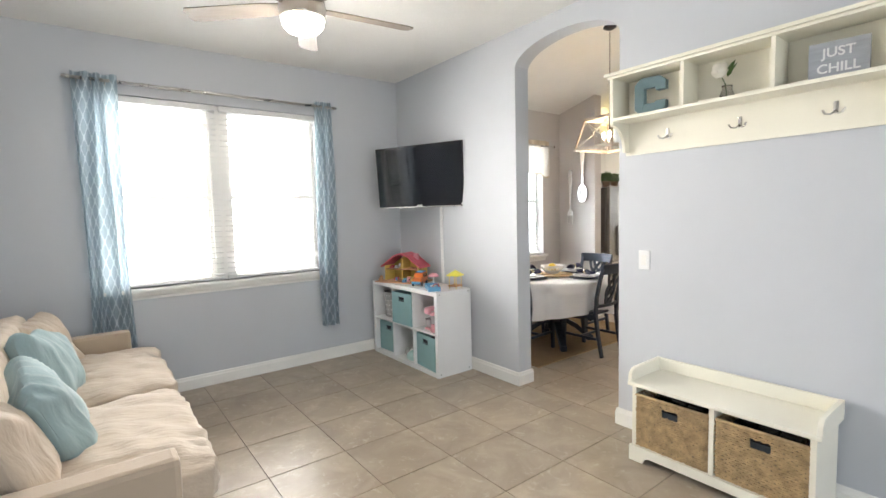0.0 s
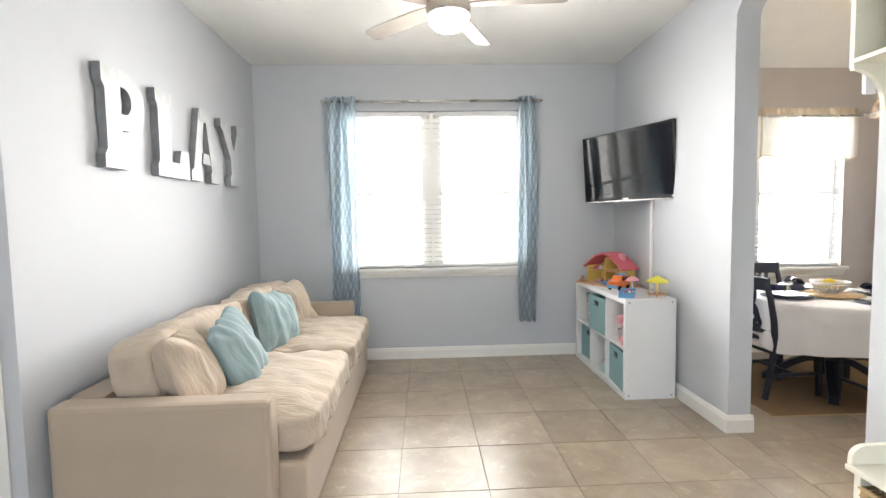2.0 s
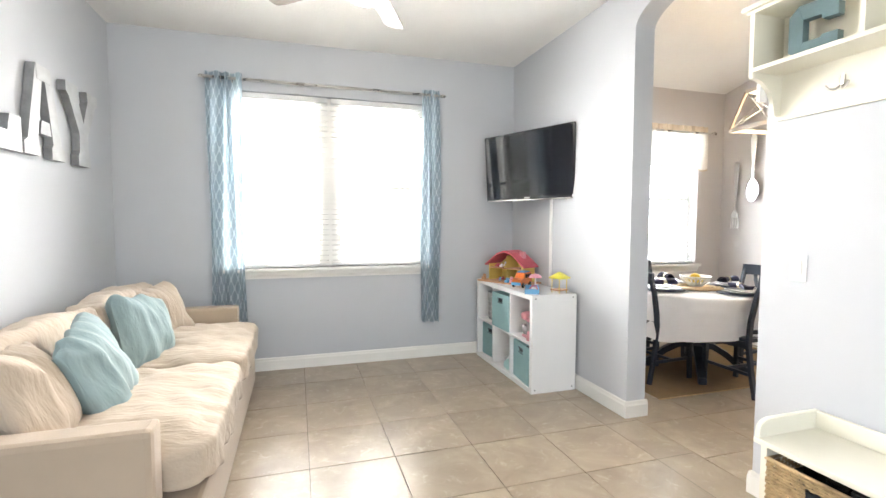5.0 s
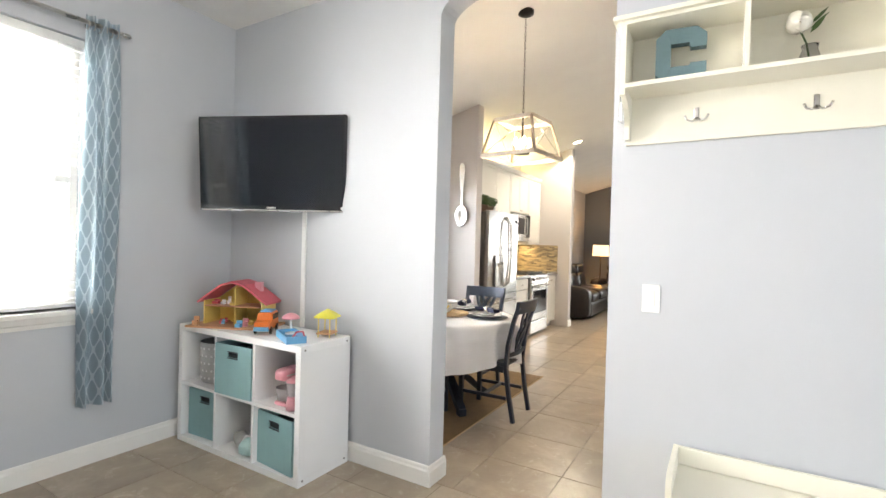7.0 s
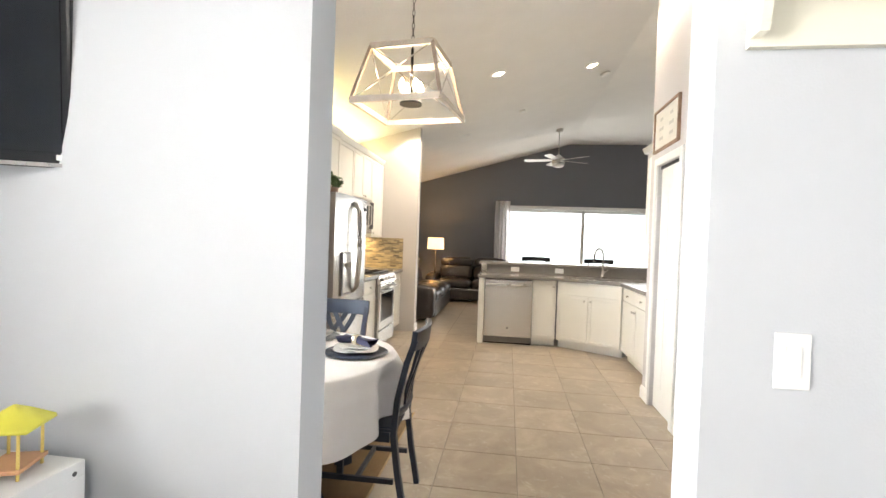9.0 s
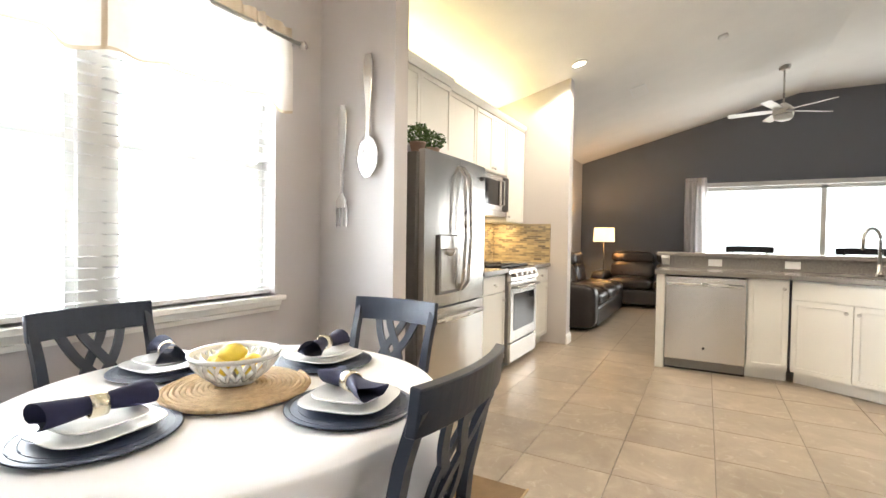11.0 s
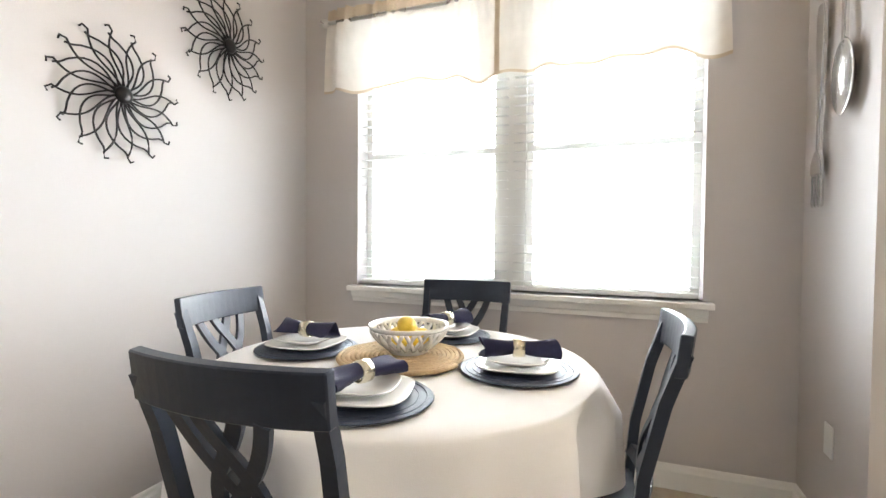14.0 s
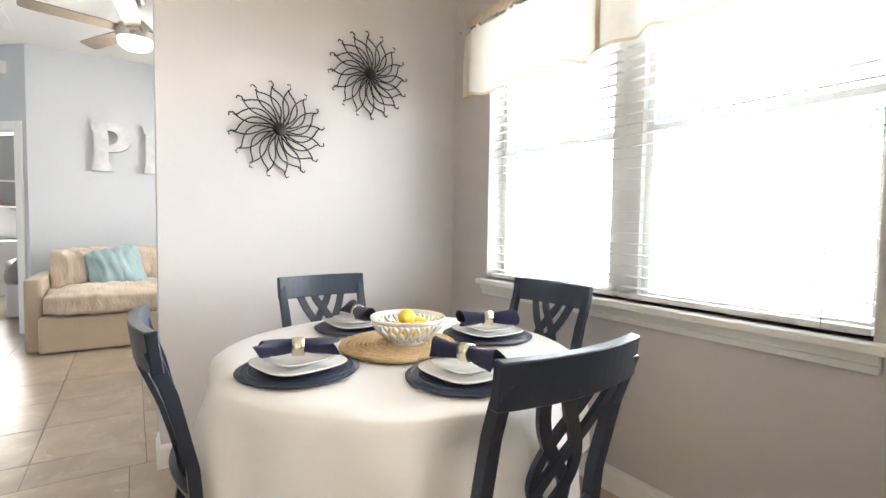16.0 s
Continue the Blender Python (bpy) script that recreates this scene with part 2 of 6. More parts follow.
oc = to.nodes.new("ShaderNodeTexCoord")
on = to.nodes.new("ShaderNodeTexNoise")
on.inputs["Scale"].default_value = 1.3
on.inputs["Detail"].default_value = 6
orp = to.nodes.new("ShaderNodeValToRGB")
orp.color_ramp.elements[0].position, orp.color_ramp.elements[0].color = 0.36, (0.60, 0.74, 0.76, 1)
orp.color_ramp.elements[1].position, orp.color_ramp.elements[1].color = 0.56, (1, 1, 1, 1)
to.links.new(oc.outputs["Object"], on.inputs["Vector"])
to.links.new(on.outputs["Fac"], orp.inputs[0])
to.links.new(orp.outputs[0], to.nodes["Principled BSDF"].inputs["Emission Color"])


# ---- mesh helpers ----
def box(bm, x0, y0, z0, x1, y1, z1, bevel=0.0, m=None):
    r = bmesh.ops.create_cube(bm, size=1.0)
    vs = r["verts"]
    bmesh.ops.scale(bm, vec=(x1 - x0, y1 - y0, z1 - z0), verts=vs)
    bmesh.ops.translate(bm, vec=((x0 + x1) / 2, (y0 + y1) / 2, (z0 + z1) / 2), verts=vs)
    if m is not None:
        bmesh.ops.transform(bm, matrix=m, verts=vs)
    if bevel:
        es = list({e for v in vs for e in v.link_edges})
        bmesh.ops.bevel(bm, geom=es, offset=bevel, segments=2, affect="EDGES", profile=0.6)
    return bm


def B(*a, **k):
    return box(bmesh.new(), *a, **k)


def lathe(bm, prof, seg=32, m=None, cap=True):
    """Turns a profile of (radius, height) about z."""
    rings = []
    for r, z in prof:
        rings.append([bm.verts.new((r * math.cos(2 * math.pi * i / seg), r * math.sin(2 * math.pi * i / seg), z)) for i in range(seg)])
    made = [v for ring in rings for v in ring]
    for a, b in zip(rings, rings[1:]):
        for i in range(seg):
            f = bm.faces.new((a[i], a[(i + 1) % seg], b[(i + 1) % seg], b[i]))
            f.smooth = True
    if cap:
        bm.faces.new(rings[0][::-1])
        bm.faces.new(rings[-1])
    if m is not None:
        bmesh.ops.transform(bm, matrix=m, verts=made)
    return bm


def L(prof, seg=32, m=None, cap=True):
    return lathe(bmesh.new(), prof, seg, m, cap)


def tube(bm, pts, r, seg=8, flat=1.0, up=(0, 0, 1)):
    """A rod along points; flat squashes it across."""
    pts = [Vector(p) for p in pts]
    rings = []
    for i, p in enumerate(pts):
        d = (pts[min(i + 1, len(pts) - 1)] - pts[max(i - 1, 0)]).normalized()
        u = Vector(up)
        if abs(d.dot(u)) > 0.98:
            u = Vector((1, 0, 0))
        s = d.cross(u).normalized()
        w = s.cross(d).normalized()
        rr = r[i] if isinstance(r, (list, tuple)) else r
        rings.append([bm.verts.new(p + s * (rr * math.cos(2 * math.pi * k / seg)) + w * (rr * flat * math.sin(2 * math.pi * k / seg))) for k in range(seg)])
    for a, b in zip(rings, rings[1:]):
        for k in range(seg):
            f = bm.faces.new((a[k], b[k], b[(k + 1) % seg], a[(k + 1) % seg]))
            f.smooth = True
    bm.faces.new(rings[0])
    bm.faces.new(rings[-1][::-1])
    return bm


def T(pts, r, seg=8, flat=1.0, up=(0, 0, 1)):
    return tube(bmesh.new(), pts, r, seg, flat, up)


def bar(bm, pts, w, d, side=(1, 0, 0)):
    """A rectangular strip along points, w wide along side, d deep."""
    pts = [Vector(p) for p in pts]
    s = Vector(side).normalized()
    rings = []
    for i, p in enumerate(pts):
        dr = (pts[min(i + 1, len(pts) - 1)] - pts[max(i - 1, 0)]).normalized()
        n = dr.cross(s).normalized()
        q = n.cross(dr).normalized()
        ww = w[i] if isinstance(w, (list, tuple)) else w
        rings.append([bm.verts.new(p + q * a * ww / 2 + n * b * d / 2) for a, b in ((-1, -1), (1, -1), (1, 1), (-1, 1))])
    for a, b in zip(rings, rings[1:]):
        for k in range(4):
            bm.faces.new((a[k], b[k], b[(k + 1) % 4], a[(k + 1) % 4]))
    bm.faces.new(rings[0])
    bm.faces.new(rings[-1][::-1])
    bmesh.ops.recalc_face_normals(bm, faces=bm.faces[:])
    return bm


def prism(bm, poly, z0, z1, axis="z", bevel=0.0):
    """Extrudes an outline: axis z (x,y), y (x,z) or x (y,z)."""
    def at(p, h):
        return {"z": (p[0], p[1], h), "y": (p[0], h, p[1]), "x": (h, p[0], p[1])}[axis]
    a = [bm.verts.new(at(p, z0)) for p in poly]
    b = [bm.verts.new(at(p, z1)) for p in poly]
    n = len(poly)
    fs = [bm.faces.new(a), bm.faces.new(b)]
    for i in range(n):
        fs.append(bm.faces.new((a[i], a[(i + 1) % n], b[(i + 1) % n], b[i])))
    bmesh.ops.recalc_face_normals(bm, faces=fs)
    if bevel:
        es = list({e for f in fs[:2] for e in f.edges})
        bmesh.ops.bevel(bm, geom=es, offset=bevel, segments=2, affect="EDGES")
    return bm


def P(poly, z0, z1, axis="z", bevel=0.0):
    return prism(bmesh.new(), poly, z0, z1, axis, bevel)


def data(name, bm, material):
    me = bpy.data.meshes.new(name)
    bm.to_mesh(me)
    bm.free()
    for m in (material if isinstance(material, (list, tuple)) else [material]):
        me.materials.append(m)
    return me


def part(name, bm, material, parent, label=""):
    ob = new(name, data(name, bm, material))
    ob.parent = parent
    if label:
        ob["label"] = label
    return ob


def thing(name, label, category, x=0, y=0, z=0, rz=0, group="", kind=""):
    ob = new(name)
    ob.empty_display_size = 0.1
    ob.matrix_world = pose(x, y, z, 0, 0, rz)
    return tagged(ob, label, category, group, kind)


def solid(name, bm, material, label="", category="", kind="", group=""):
    return tagged(new(name, data(name, bm, material)), label, category, group, kind)


def wall_hole(bm, axis, at0, at1, a0, a1, h0, h1, holes):
    """A wall slab along x (axis 'x') or y, with openings (a0, a1, z0, z1)."""
    def put(u0, u1, z0, z1):
        if u1 - u0 < 1e-4 or z1 - z0 < 1e-4:
            return
        if axis == "x":
            box(bm, u0, at0, z0, u1, at1, z1)
        else:
            box(bm, at0, u0, z0, at1, u1, z1)
    u = a0
    for b0, b1, z0, z1 in sorted(holes):
        put(u, b0, h0, h1)
        put(b0, b1, h0, z0)
        put(b0, b1, z1, h1)
        u = b1
    put(u, a1, h0, h1)
    bmesh.ops.remove_doubles(bm, verts=bm.verts[:], dist=1e-4)
    return bm


# ---- structure ----
XW, XP0, XP1 = -0.92, 2.595, 2.745
YN, YD, ZC = 4.24, 4.11, 2.88
YS = -2.6


def vault(y):
    """Height of the sloped ceiling over dining, kitchen and family rooms."""
    return 2.80 + 0.27 * (4.08 - y) if y > 0.6 else 3.74


S = "structure"
solid("floor", B(-5.2, YS - 0.2, -0.2, 13.4, 4.5, -0.006), M_GROUT, "tan stone-look tile floor with dark grout", "floor", S)
solid("ceiling_living", B(XW - 1.2, YS - 0.2, ZC, XP1, YN + 0.15, ZC + 0.12), M_CEIL, "flat white textured ceiling", "ceiling", S)
solid("ceiling_bedroom", B(-5.2, YS - 0.2, 2.60, XW - 0.16, 4.4, 2.72), M_CEIL, "flat white bedroom ceiling", "ceiling", S)
bm = bmesh.new()
prism(bm, [(4.45, vault(4.45)), (0.6, 3.74), (-2.8, 3.74), (-2.8, 3.9), (0.6, 3.9), (4.45, vault(4.45) + 0.16)], XP1 - 0.02, 13.3, "x")
solid("ceiling_vaulted", bm, M_CEIL, "sloped white textured ceiling", "ceiling", S)

LW = (-0.115, 1.665, 0.912, 2.44)
DW = (3.10, 4.845, 0.852, 2.38)
solid("wall_north", wall_hole(bmesh.new(), "x", YN, YN + 0.16, XW - 0.16, XP1 - 0.06, 0, 3.0, [LW]), M_LIVING, "blue-grey painted wall with a wide window", "wall", S)
solid("wall_north_dining", wall_hole(bmesh.new(), "x", YD, YD + 0.16, XP1 - 0.06, 5.34, 0, 3.1, [DW]), M_DINING, "warm-lit grey dining wall with a wide window", "wall", S)
solid("wall_west", B(XW - 0.16, 1.50, 0, XW, YN, 3.0), M_LIVING, "blue-grey painted wall behind the sofa", "wall", S)

# partition with the arched opening
A0, A1, SPR, APX = 1.535, 2.455, 2.58, 2.745
bm = bmesh.new()
box(bm, XP0, YS, 0, XP1, A0, 3.9)
box(bm, XP0, A1, 0, XP1, YD, 3.9)
box(bm, XP0, YD, 0, XP1 - 0.06, YN, 3.0)
arch = [(A0, 3.9), (A0, SPR)] + [((A0 + A1) / 2 - (A1 - A0) / 2 * math.cos(a), SPR + (APX - SPR) * math.sin(a)) for a in [math.pi * i / 24 for i in range(1, 24)]] + [(A1, SPR), (A1, 3.9)]
prism(bm, arch, XP0, XP1, "x")
bmesh.ops.remove_doubles(bm, verts=bm.verts[:], dist=1e-4)
bm.faces.ensure_lookup_table()
for f in bm.faces:
    f.material_index = 1 if f.normal.x > 0.5 else 0
solid("wall_partition", bm, [M_LIVING, M_DINING], "blue-grey partition wall with an arched opening", "wall", S)

# diagonal wall with the bedroom door
DG = pose(XW, 1.50, 0, 0, 0, 225)
bm = wall_hole(bmesh.new(), "x", -0.14, 0, 0, 1.35, 0, 3.0, [(0.14, 0.92, 0, 2.04)])
ob = solid("wall_diagonal", bm, M_LIVING, "angled blue-grey wall with an open doorway", "wall", S)
ob.matrix_world = DG
bm = bmesh.new()
for x0, x1, z0, z1 in ((0.05, 0.14, 0, 2.13), (0.92, 1.01, 0, 2.13), (0.14, 0.92, 2.04, 2.13)):
    box(bm, x0, 0.0, z0, x1, 0.018, z1, 0.004)
    box(bm, x0, -0.158, z0, x1, -0.14, z1, 0.004)
for x0, x1 in ((0.128, 0.146), (0.914, 0.932)):
    box(bm, x0, -0.139, 0, x1, -0.001, 2.04)
box(bm, 0.146, -0.139, 2.022, 0.914, -0.001, 2.04)
dr = solid("door_1", bm, M_TRIM, "white-painted door casing of an open bedroom doorway", "door frame", S)
dr.matrix_world = DG
for z in (0.25, 1.05, 1.80):
    part("hinge", B(0.146, -0.06, z, 0.150, -0.02, z + 0.09), M_NICKEL, dr, "brushed nickel door hinge")
ex, ey = XW - 1.35 * 0.7071, 1.50 - 1.35 * 0.7071
solid("wall_west_entry", B(ex - 0.14, YS, 0, ex, ey, 3.0), M_LIVING, "blue-grey painted entry wall", "wall", S)
# the opening is made up and out of view, cut for the entry fill
solid("wall_south", wall_hole(bmesh.new(), "x", YS - 0.14, YS, -5.2, 13.4, 0, 3.95, [(-0.5, 1.7, 0.4, 2.4)]), M_LIVING, "blue-grey painted wall", "wall", S)

# niche, kitchen, pantry, family room
solid("wall_niche", B(5.205, 3.53, 0, 5.34, YD, 3.2), M_DINING, "warm-lit grey wall end beside the refrigerator", "wall", S)
solid("wall_north_kitchen", B(5.34, 4.22, 0, 13.3, 4.36, 3.0), M_DINING, "warm-lit grey kitchen wall", "wall", S)
solid("wall_pillar", B(8.27, 3.30, 0, 8.42, 4.22, 3.2), M_DINING, "warm-lit grey wall end of the kitchen", "wall", S)
solid("wall_pantry", wall_hole(bmesh.new(), "x", 0.59, 0.71, 4.74, 5.95, 0, 3.8, [(5.20, 5.74, 0, 2.06)]), M_DINING, "warm-lit grey pantry wall", "wall", S)
solid("wall_hall", B(4.74, YS, 0, 4.86, 0.59, 3.8), M_DINING, "grey hall wall", "wall", S)
solid("wall_pantry_side", B(5.83, -0.05, 0, 5.95, 0.59, 3.8), M_DINING, "warm-lit grey pantry side wall", "wall", S)
solid("wall_kitchen_south", B(5.83, -0.19, 0, 7.35, -0.05, 3.8), M_DINING, "warm-lit grey wall above the kitchen counter", "wall", S)
FW = (-1.55, 2.0, 0.25, 2.18)
solid("wall_east", wall_hole(bmesh.new(), "y", 12.9, 13.05, YS, 4.22, 0, 3.9, [FW]), M_DARKWALL, "dark slate grey wall with a wide sliding door opening", "wall", S)
solid("wall_west_bedroom", B(-4.9, YS, 0, -4.76, 4.4, 2.7), M_BEDWALL, "grey bedroom wall", "wall", S)
solid("wall_north_bedroom", B(-4.76, 3.3, 0, XW - 0.16, 3.44, 2.7), M_BEDWALL, "grey bedroom wall", "wall", S)
solid("backdrop", B(-6, 9.0, -1.0, 20, 9.05, 8), M_OUT, "bright overcast daylight outside the windows", "backdrop", S)
solid("backdrop_east", B(20.0, -8, -1.0, 20.05, 8, 8), M_OUT, "bright daylight beyond the sliding door", "backdrop", S)
solid("ground", B(-80, -80, -0.5, 80, 80, -0.21), mat("lawn", (0.08, 0.12, 0.04), 0.9, vary=0.4, scale=2), "green lawn around the house", "ground", S)


def baseboard(name, x0, y0, x1, y1, n):
    """A skirting board along a wall, n the way it faces."""
    bm = bmesh.new()
    d = Vector((x1 - x0, y1 - y0, 0))
    ln = d.length
    m = Matrix.Translation((x0, y0, 0)) @ Matrix(((d.x / ln, n[0], 0, 0), (d.y / ln, n[1], 0, 0), (0, 0, 1, 0), (0, 0, 0, 1)))
    prism(bm, [(0.0, 0.0), (0.016, 0.0), (0.016, 0.082), (0.011, 0.092), (0.009, 0.105), (0.004, 0.112), (0.0, 0.112)], 0, ln, "x")
    bmesh.ops.transform(bm, matrix=m, verts=bm.verts[:])
    bmesh.ops.recalc_face_normals(bm, faces=bm.faces[:])
    return solid(name, bm, M_TRIM, "white-painted moulded baseboard", "baseboard", S)


baseboard("baseboard", XW, YN, XP0, YN, (0, -1))
baseboard("baseboard", XW, 1.50, XW, YN, (1, 0))
baseboard("baseboard", XP0, A1, XP0, YN, (-1, 0))
baseboard("baseboard", XP0, -2.5, XP0, A0, (-1, 0))
baseboard("baseboard", XP0 - 0.016, A1, XP1 + 0.016, A1, (0, -1))
baseboard("baseboard", XP0 - 0.016, A0, XP1 + 0.016, A0, (0, 1))
baseboard("baseboard", XP1, A1, XP1, YD, (1, 0))
baseboard("baseboard", XP1, -2.5, XP1, A0, (1, 0))
baseboard("baseboard", XP1, YD, 5.205, YD, (0, -1))
baseboard("baseboard", 5.205, 3.53, 5.205, YD, (-1, 0))
baseboard("baseboard", 5.19, 3.53, 5.355, 3.53, (0, -1))
baseboard("baseboard", 4.74, 0.71, 5.13, 0.71, (0, 1))
baseboard("baseboard", 5.81, 0.71, 5.965, 0.71, (0, 1))
baseboard("baseboard", 8.25, 3.30, 8.44, 3.30, (0, -1))


def window(name, x0, x1, z0, z1, label, sill_over, yw):
    """Twin single-hung units with a wide mullion, sill, and open blinds."""
    w = thing(name, label, "window", (x0 + x1) / 2, yw, 0, kind=S)
    hx = (x1 - x0) / 2
    y = 0.11
    for a, b in ((-hx, -0.068), (0.068, hx)):
        bm = bmesh.new()
        f = 0.035
        zm = z0 + (z1 - z0) * 0.47
        box(bm, a, y, z0, a + f, y + 0.04, z1)
        box(bm, b - f, y, z0, b, y + 0.04, z1)
        box(bm, a + f, y, z1 - f, b - f, y + 0.04, z1)
        box(bm, a + f, y, z0, b - f, y + 0.04, z0 + f)
        box(bm, a + f, y - 0.006, zm, b - f, y + 0.04, zm + 0.035)
        fr = part("window_frame", bm, M_TRIM, w)
        pane = part("pane", B(a + f, y + 0.018, z0 + f, b - f, y + 0.022, z1 - f), M_GLASS, fr, "clear glass")
        pane.visible_shadow = False
    part("mullion", B(-0.068, y - 0.03, z0, 0.068, y + 0.05, z1), M_TRIM, w)
    bm = bmesh.new()
    box(bm, -hx - sill_over, -0.055, z0 - 0.03, hx + sill_over, 0.10, z0, 0.006)
    prism(bm, [(-0.003, z0 - 0.031), (-0.038, z0 - 0.031), (-0.03, z0 - 0.06), (-0.02, z0 - 0.068), (-0.016, z0 - 0.09), (-0.003, z0 - 0.09)], -hx - sill_over + 0.02, hx + sill_over - 0.02, "x")
    part("window_sill", bm, M_TRIM, w, "white-painted moulded sill")
    return w


def blind(x0, x1, z0, z1, tilt, label, yw):
    b = thing("window_blind", label, "blind", (x0 + x1) / 2, yw + 0.045, z0)
    h = z1 - z0
    hw = (x1 - x0) / 2 - 0.006
    part("headrail", B(-hw, -0.025, h - 0.045, hw, 0.025, h, 0.004), M_SLAT, b)
    me = data("slat", B(-hw, -0.0225, -0.0012, hw, 0.0225, 0.0012), M_SLAT)
    n = int((h - 0.09) / 0.045)
    for i in range(n):
        s = new("slat", me)
        s.parent = b
        s.matrix_basis = pose(0, 0, 0.05 + i * (h - 0.11) / (n - 1), tilt)
    part("bottom_rail", B(-hw, -0.022, 0.004, hw, 0.022, 0.026, 0.003), M_SLAT, b)
    for x in (-hw * 0.72, hw * 0.72):
        part("cord", T([(x, -0.025, 0.01), (x, -0.025, h - 0.03)], 0.0012, 5), M_SLAT, b)
    return b


window("window_1", *LW, "wide twin window with white frame and sill", 0.03, YN)
window("window_2", *DW, "wide twin window with white frame and moulded sill", 0.04, YD)
for a, b in ((LW[0], 0.772), (0.778, LW[1])):
    blind(a + 0.006, b - 0.006, LW[2] + 0.005, LW[3] - 0.005, 4, "lowered white slatted blind tilted open in the window", YN)
for a, b in ((DW[0], 3.967), (3.973, DW[1])):
    blind(a + 0.006, b - 0.006, DW[2] + 0.005, DW[3] - 0.005, 4, "lowered white slatted blind tilted open in the window", YD)


# ---- soft shapes ----
def puff(w, d, h, edge=0.5, crown=0.0, wrinkle=0.006, n=12, seed=0, power=5.0, scale=9.0):
    """A stuffed cushion w x d x h about its centre; edge: how far its rim thins, crown: how far it domes."""
    bm = bmesh.new()
    bmesh.ops.create_cube(bm, size=2.0)
    bmesh.ops.subdivide_edges(bm, edges=bm.edges[:], cuts=n, use_grid_fill=True)
    for v in bm.verts:
        p = v.co
        q = (abs(p.x) ** power + abs(p.y) ** power + abs(p.z) ** power) ** (1 / power)
        p = p / q
        r = max(abs(p.x), abs(p.y))
        t = 1 - edge * r ** 3
        v.co = Vector((p.x * w / 2, p.y * d / 2, p.z * h / 2 * t + (crown * (1 - p.x ** 2) * (1 - p.y ** 2) if p.z > 0 else 0)))
        nn = noise.noise(v.co * scale + Vector((seed * 7.3, seed * 1.7, 0)))
        mm = noise.noise(Vector((v.co.x * 4, v.co.y * 22, v.co.z * 4)) + Vector((0, seed * 3.1, 5)))
        v.co += p.normalized() * wrinkle * (nn * 1.5 + mm * 1.5)
    for f in bm.faces:
        f.smooth = True
    return bm


def sheet(us, vs, fn, thick=0.0):
    """A cloth grid; fn(u, v) gives the place."""
    bm = bmesh.new()
    g = [[bm.verts.new(fn(u, v)) for v in vs] for u in us]
    for i in range(len(us) - 1):
        for j in range(len(vs) - 1):
            f = bm.faces.new((g[i][j], g[i + 1][j], g[i + 1][j + 1], g[i][j + 1]))
            f.smooth = True
    if thick:
        bmesh.ops.solidify(bm, geom=bm.faces[:], thickness=thick)
    return bm


def steps(a, b, n):
    return [a + (b - a) * i / n for i in range(n + 1)]


# ---- living room: sofa ----
sofa = thing("sofa", "long tan microfibre two-seat sofa against the wall", "sofa", -0.895, 1.575, 0)
sofa.matrix_world = pose(-0.895, 1.575, 0) @ Matrix.Diagonal((1, 1.073, 1.06, 1))
part("base", B(0.02, 0.10, 0.012, 1.03, 2.20, 0.30, 0.02), M_SOFA, sofa)
part("arm", B(0.0, 0.0, 0.006, 0.91, 0.115, 0.605, 0.022), M_SOFA, sofa)
part("arm", B(0.0, 2.185, 0.006, 0.91, 2.295, 0.605, 0.022), M_SOFA, sofa)
part("back_frame", B(0.0, 0.117, 0.30, 0.16, 2.183, 0.61, 0.025), M_SOFA, sofa)
for i, y in enumerate((0.635, 1.665)):
    c = part("seat_cushion", puff(0.89, 1.02, 0.21, 0.18, 0.035, 0.013, 34, i, 9.0), M_CUSH, sofa, "cream-tan creased seat cushion")
    c.location = (0.625, y, 0.40)
    c = part("back_cushion", puff(0.22, 1.0, 0.46, 0.15, 0.0, 0.014, 28, i + 3, 9.0), M_CUSH, sofa, "cream-tan plump back cushion")
    c.matrix_basis = pose(0.27, y, 0.605, 0, -9, 0)


def pillow(label, material, x, y, z, rx, ry, rz, s=0.42, seed=0, button=False, spin=0):
    p = thing("throw_pillow", label, "pillow", x, y, z)
    p.matrix_world = pose(x, y, z, rx, ry, rz) @ pose(0, 0, 0, 0, 0, spin)
    part("cover", puff(s, s, 0.20, 0.90, 0.0, 0.016, 22, seed, 9.0, 8), material, p)
    if button:
        part("button", L([(0.001, 0.072), (0.022, 0.078), (0.026, 0.07), (0.001, 0.066)], 14), material, p)
    return p


pillow("tan tufted throw pillow with a centre button", M_CUSH, -0.46, 1.915, 0.665, 0, 68, 12, 0.42, 1, True)
pillow("dusty teal throw pillow leaning on the sofa back", M_TEAL, -0.355, 2.225, 0.67, 0, 70, 6, 0.45, 2, False, 13)
pillow("dusty teal throw pillow leaning on the sofa back", M_TEAL, -0.40, 3.02, 0.665, 0, 69, -14, 0.45, 3, False, -12)
pillow("tan tufted throw pillow in the sofa corner", M_CUSH, -0.44, 3.61, 0.665, 0, 66, -18, 0.44, 4, True)


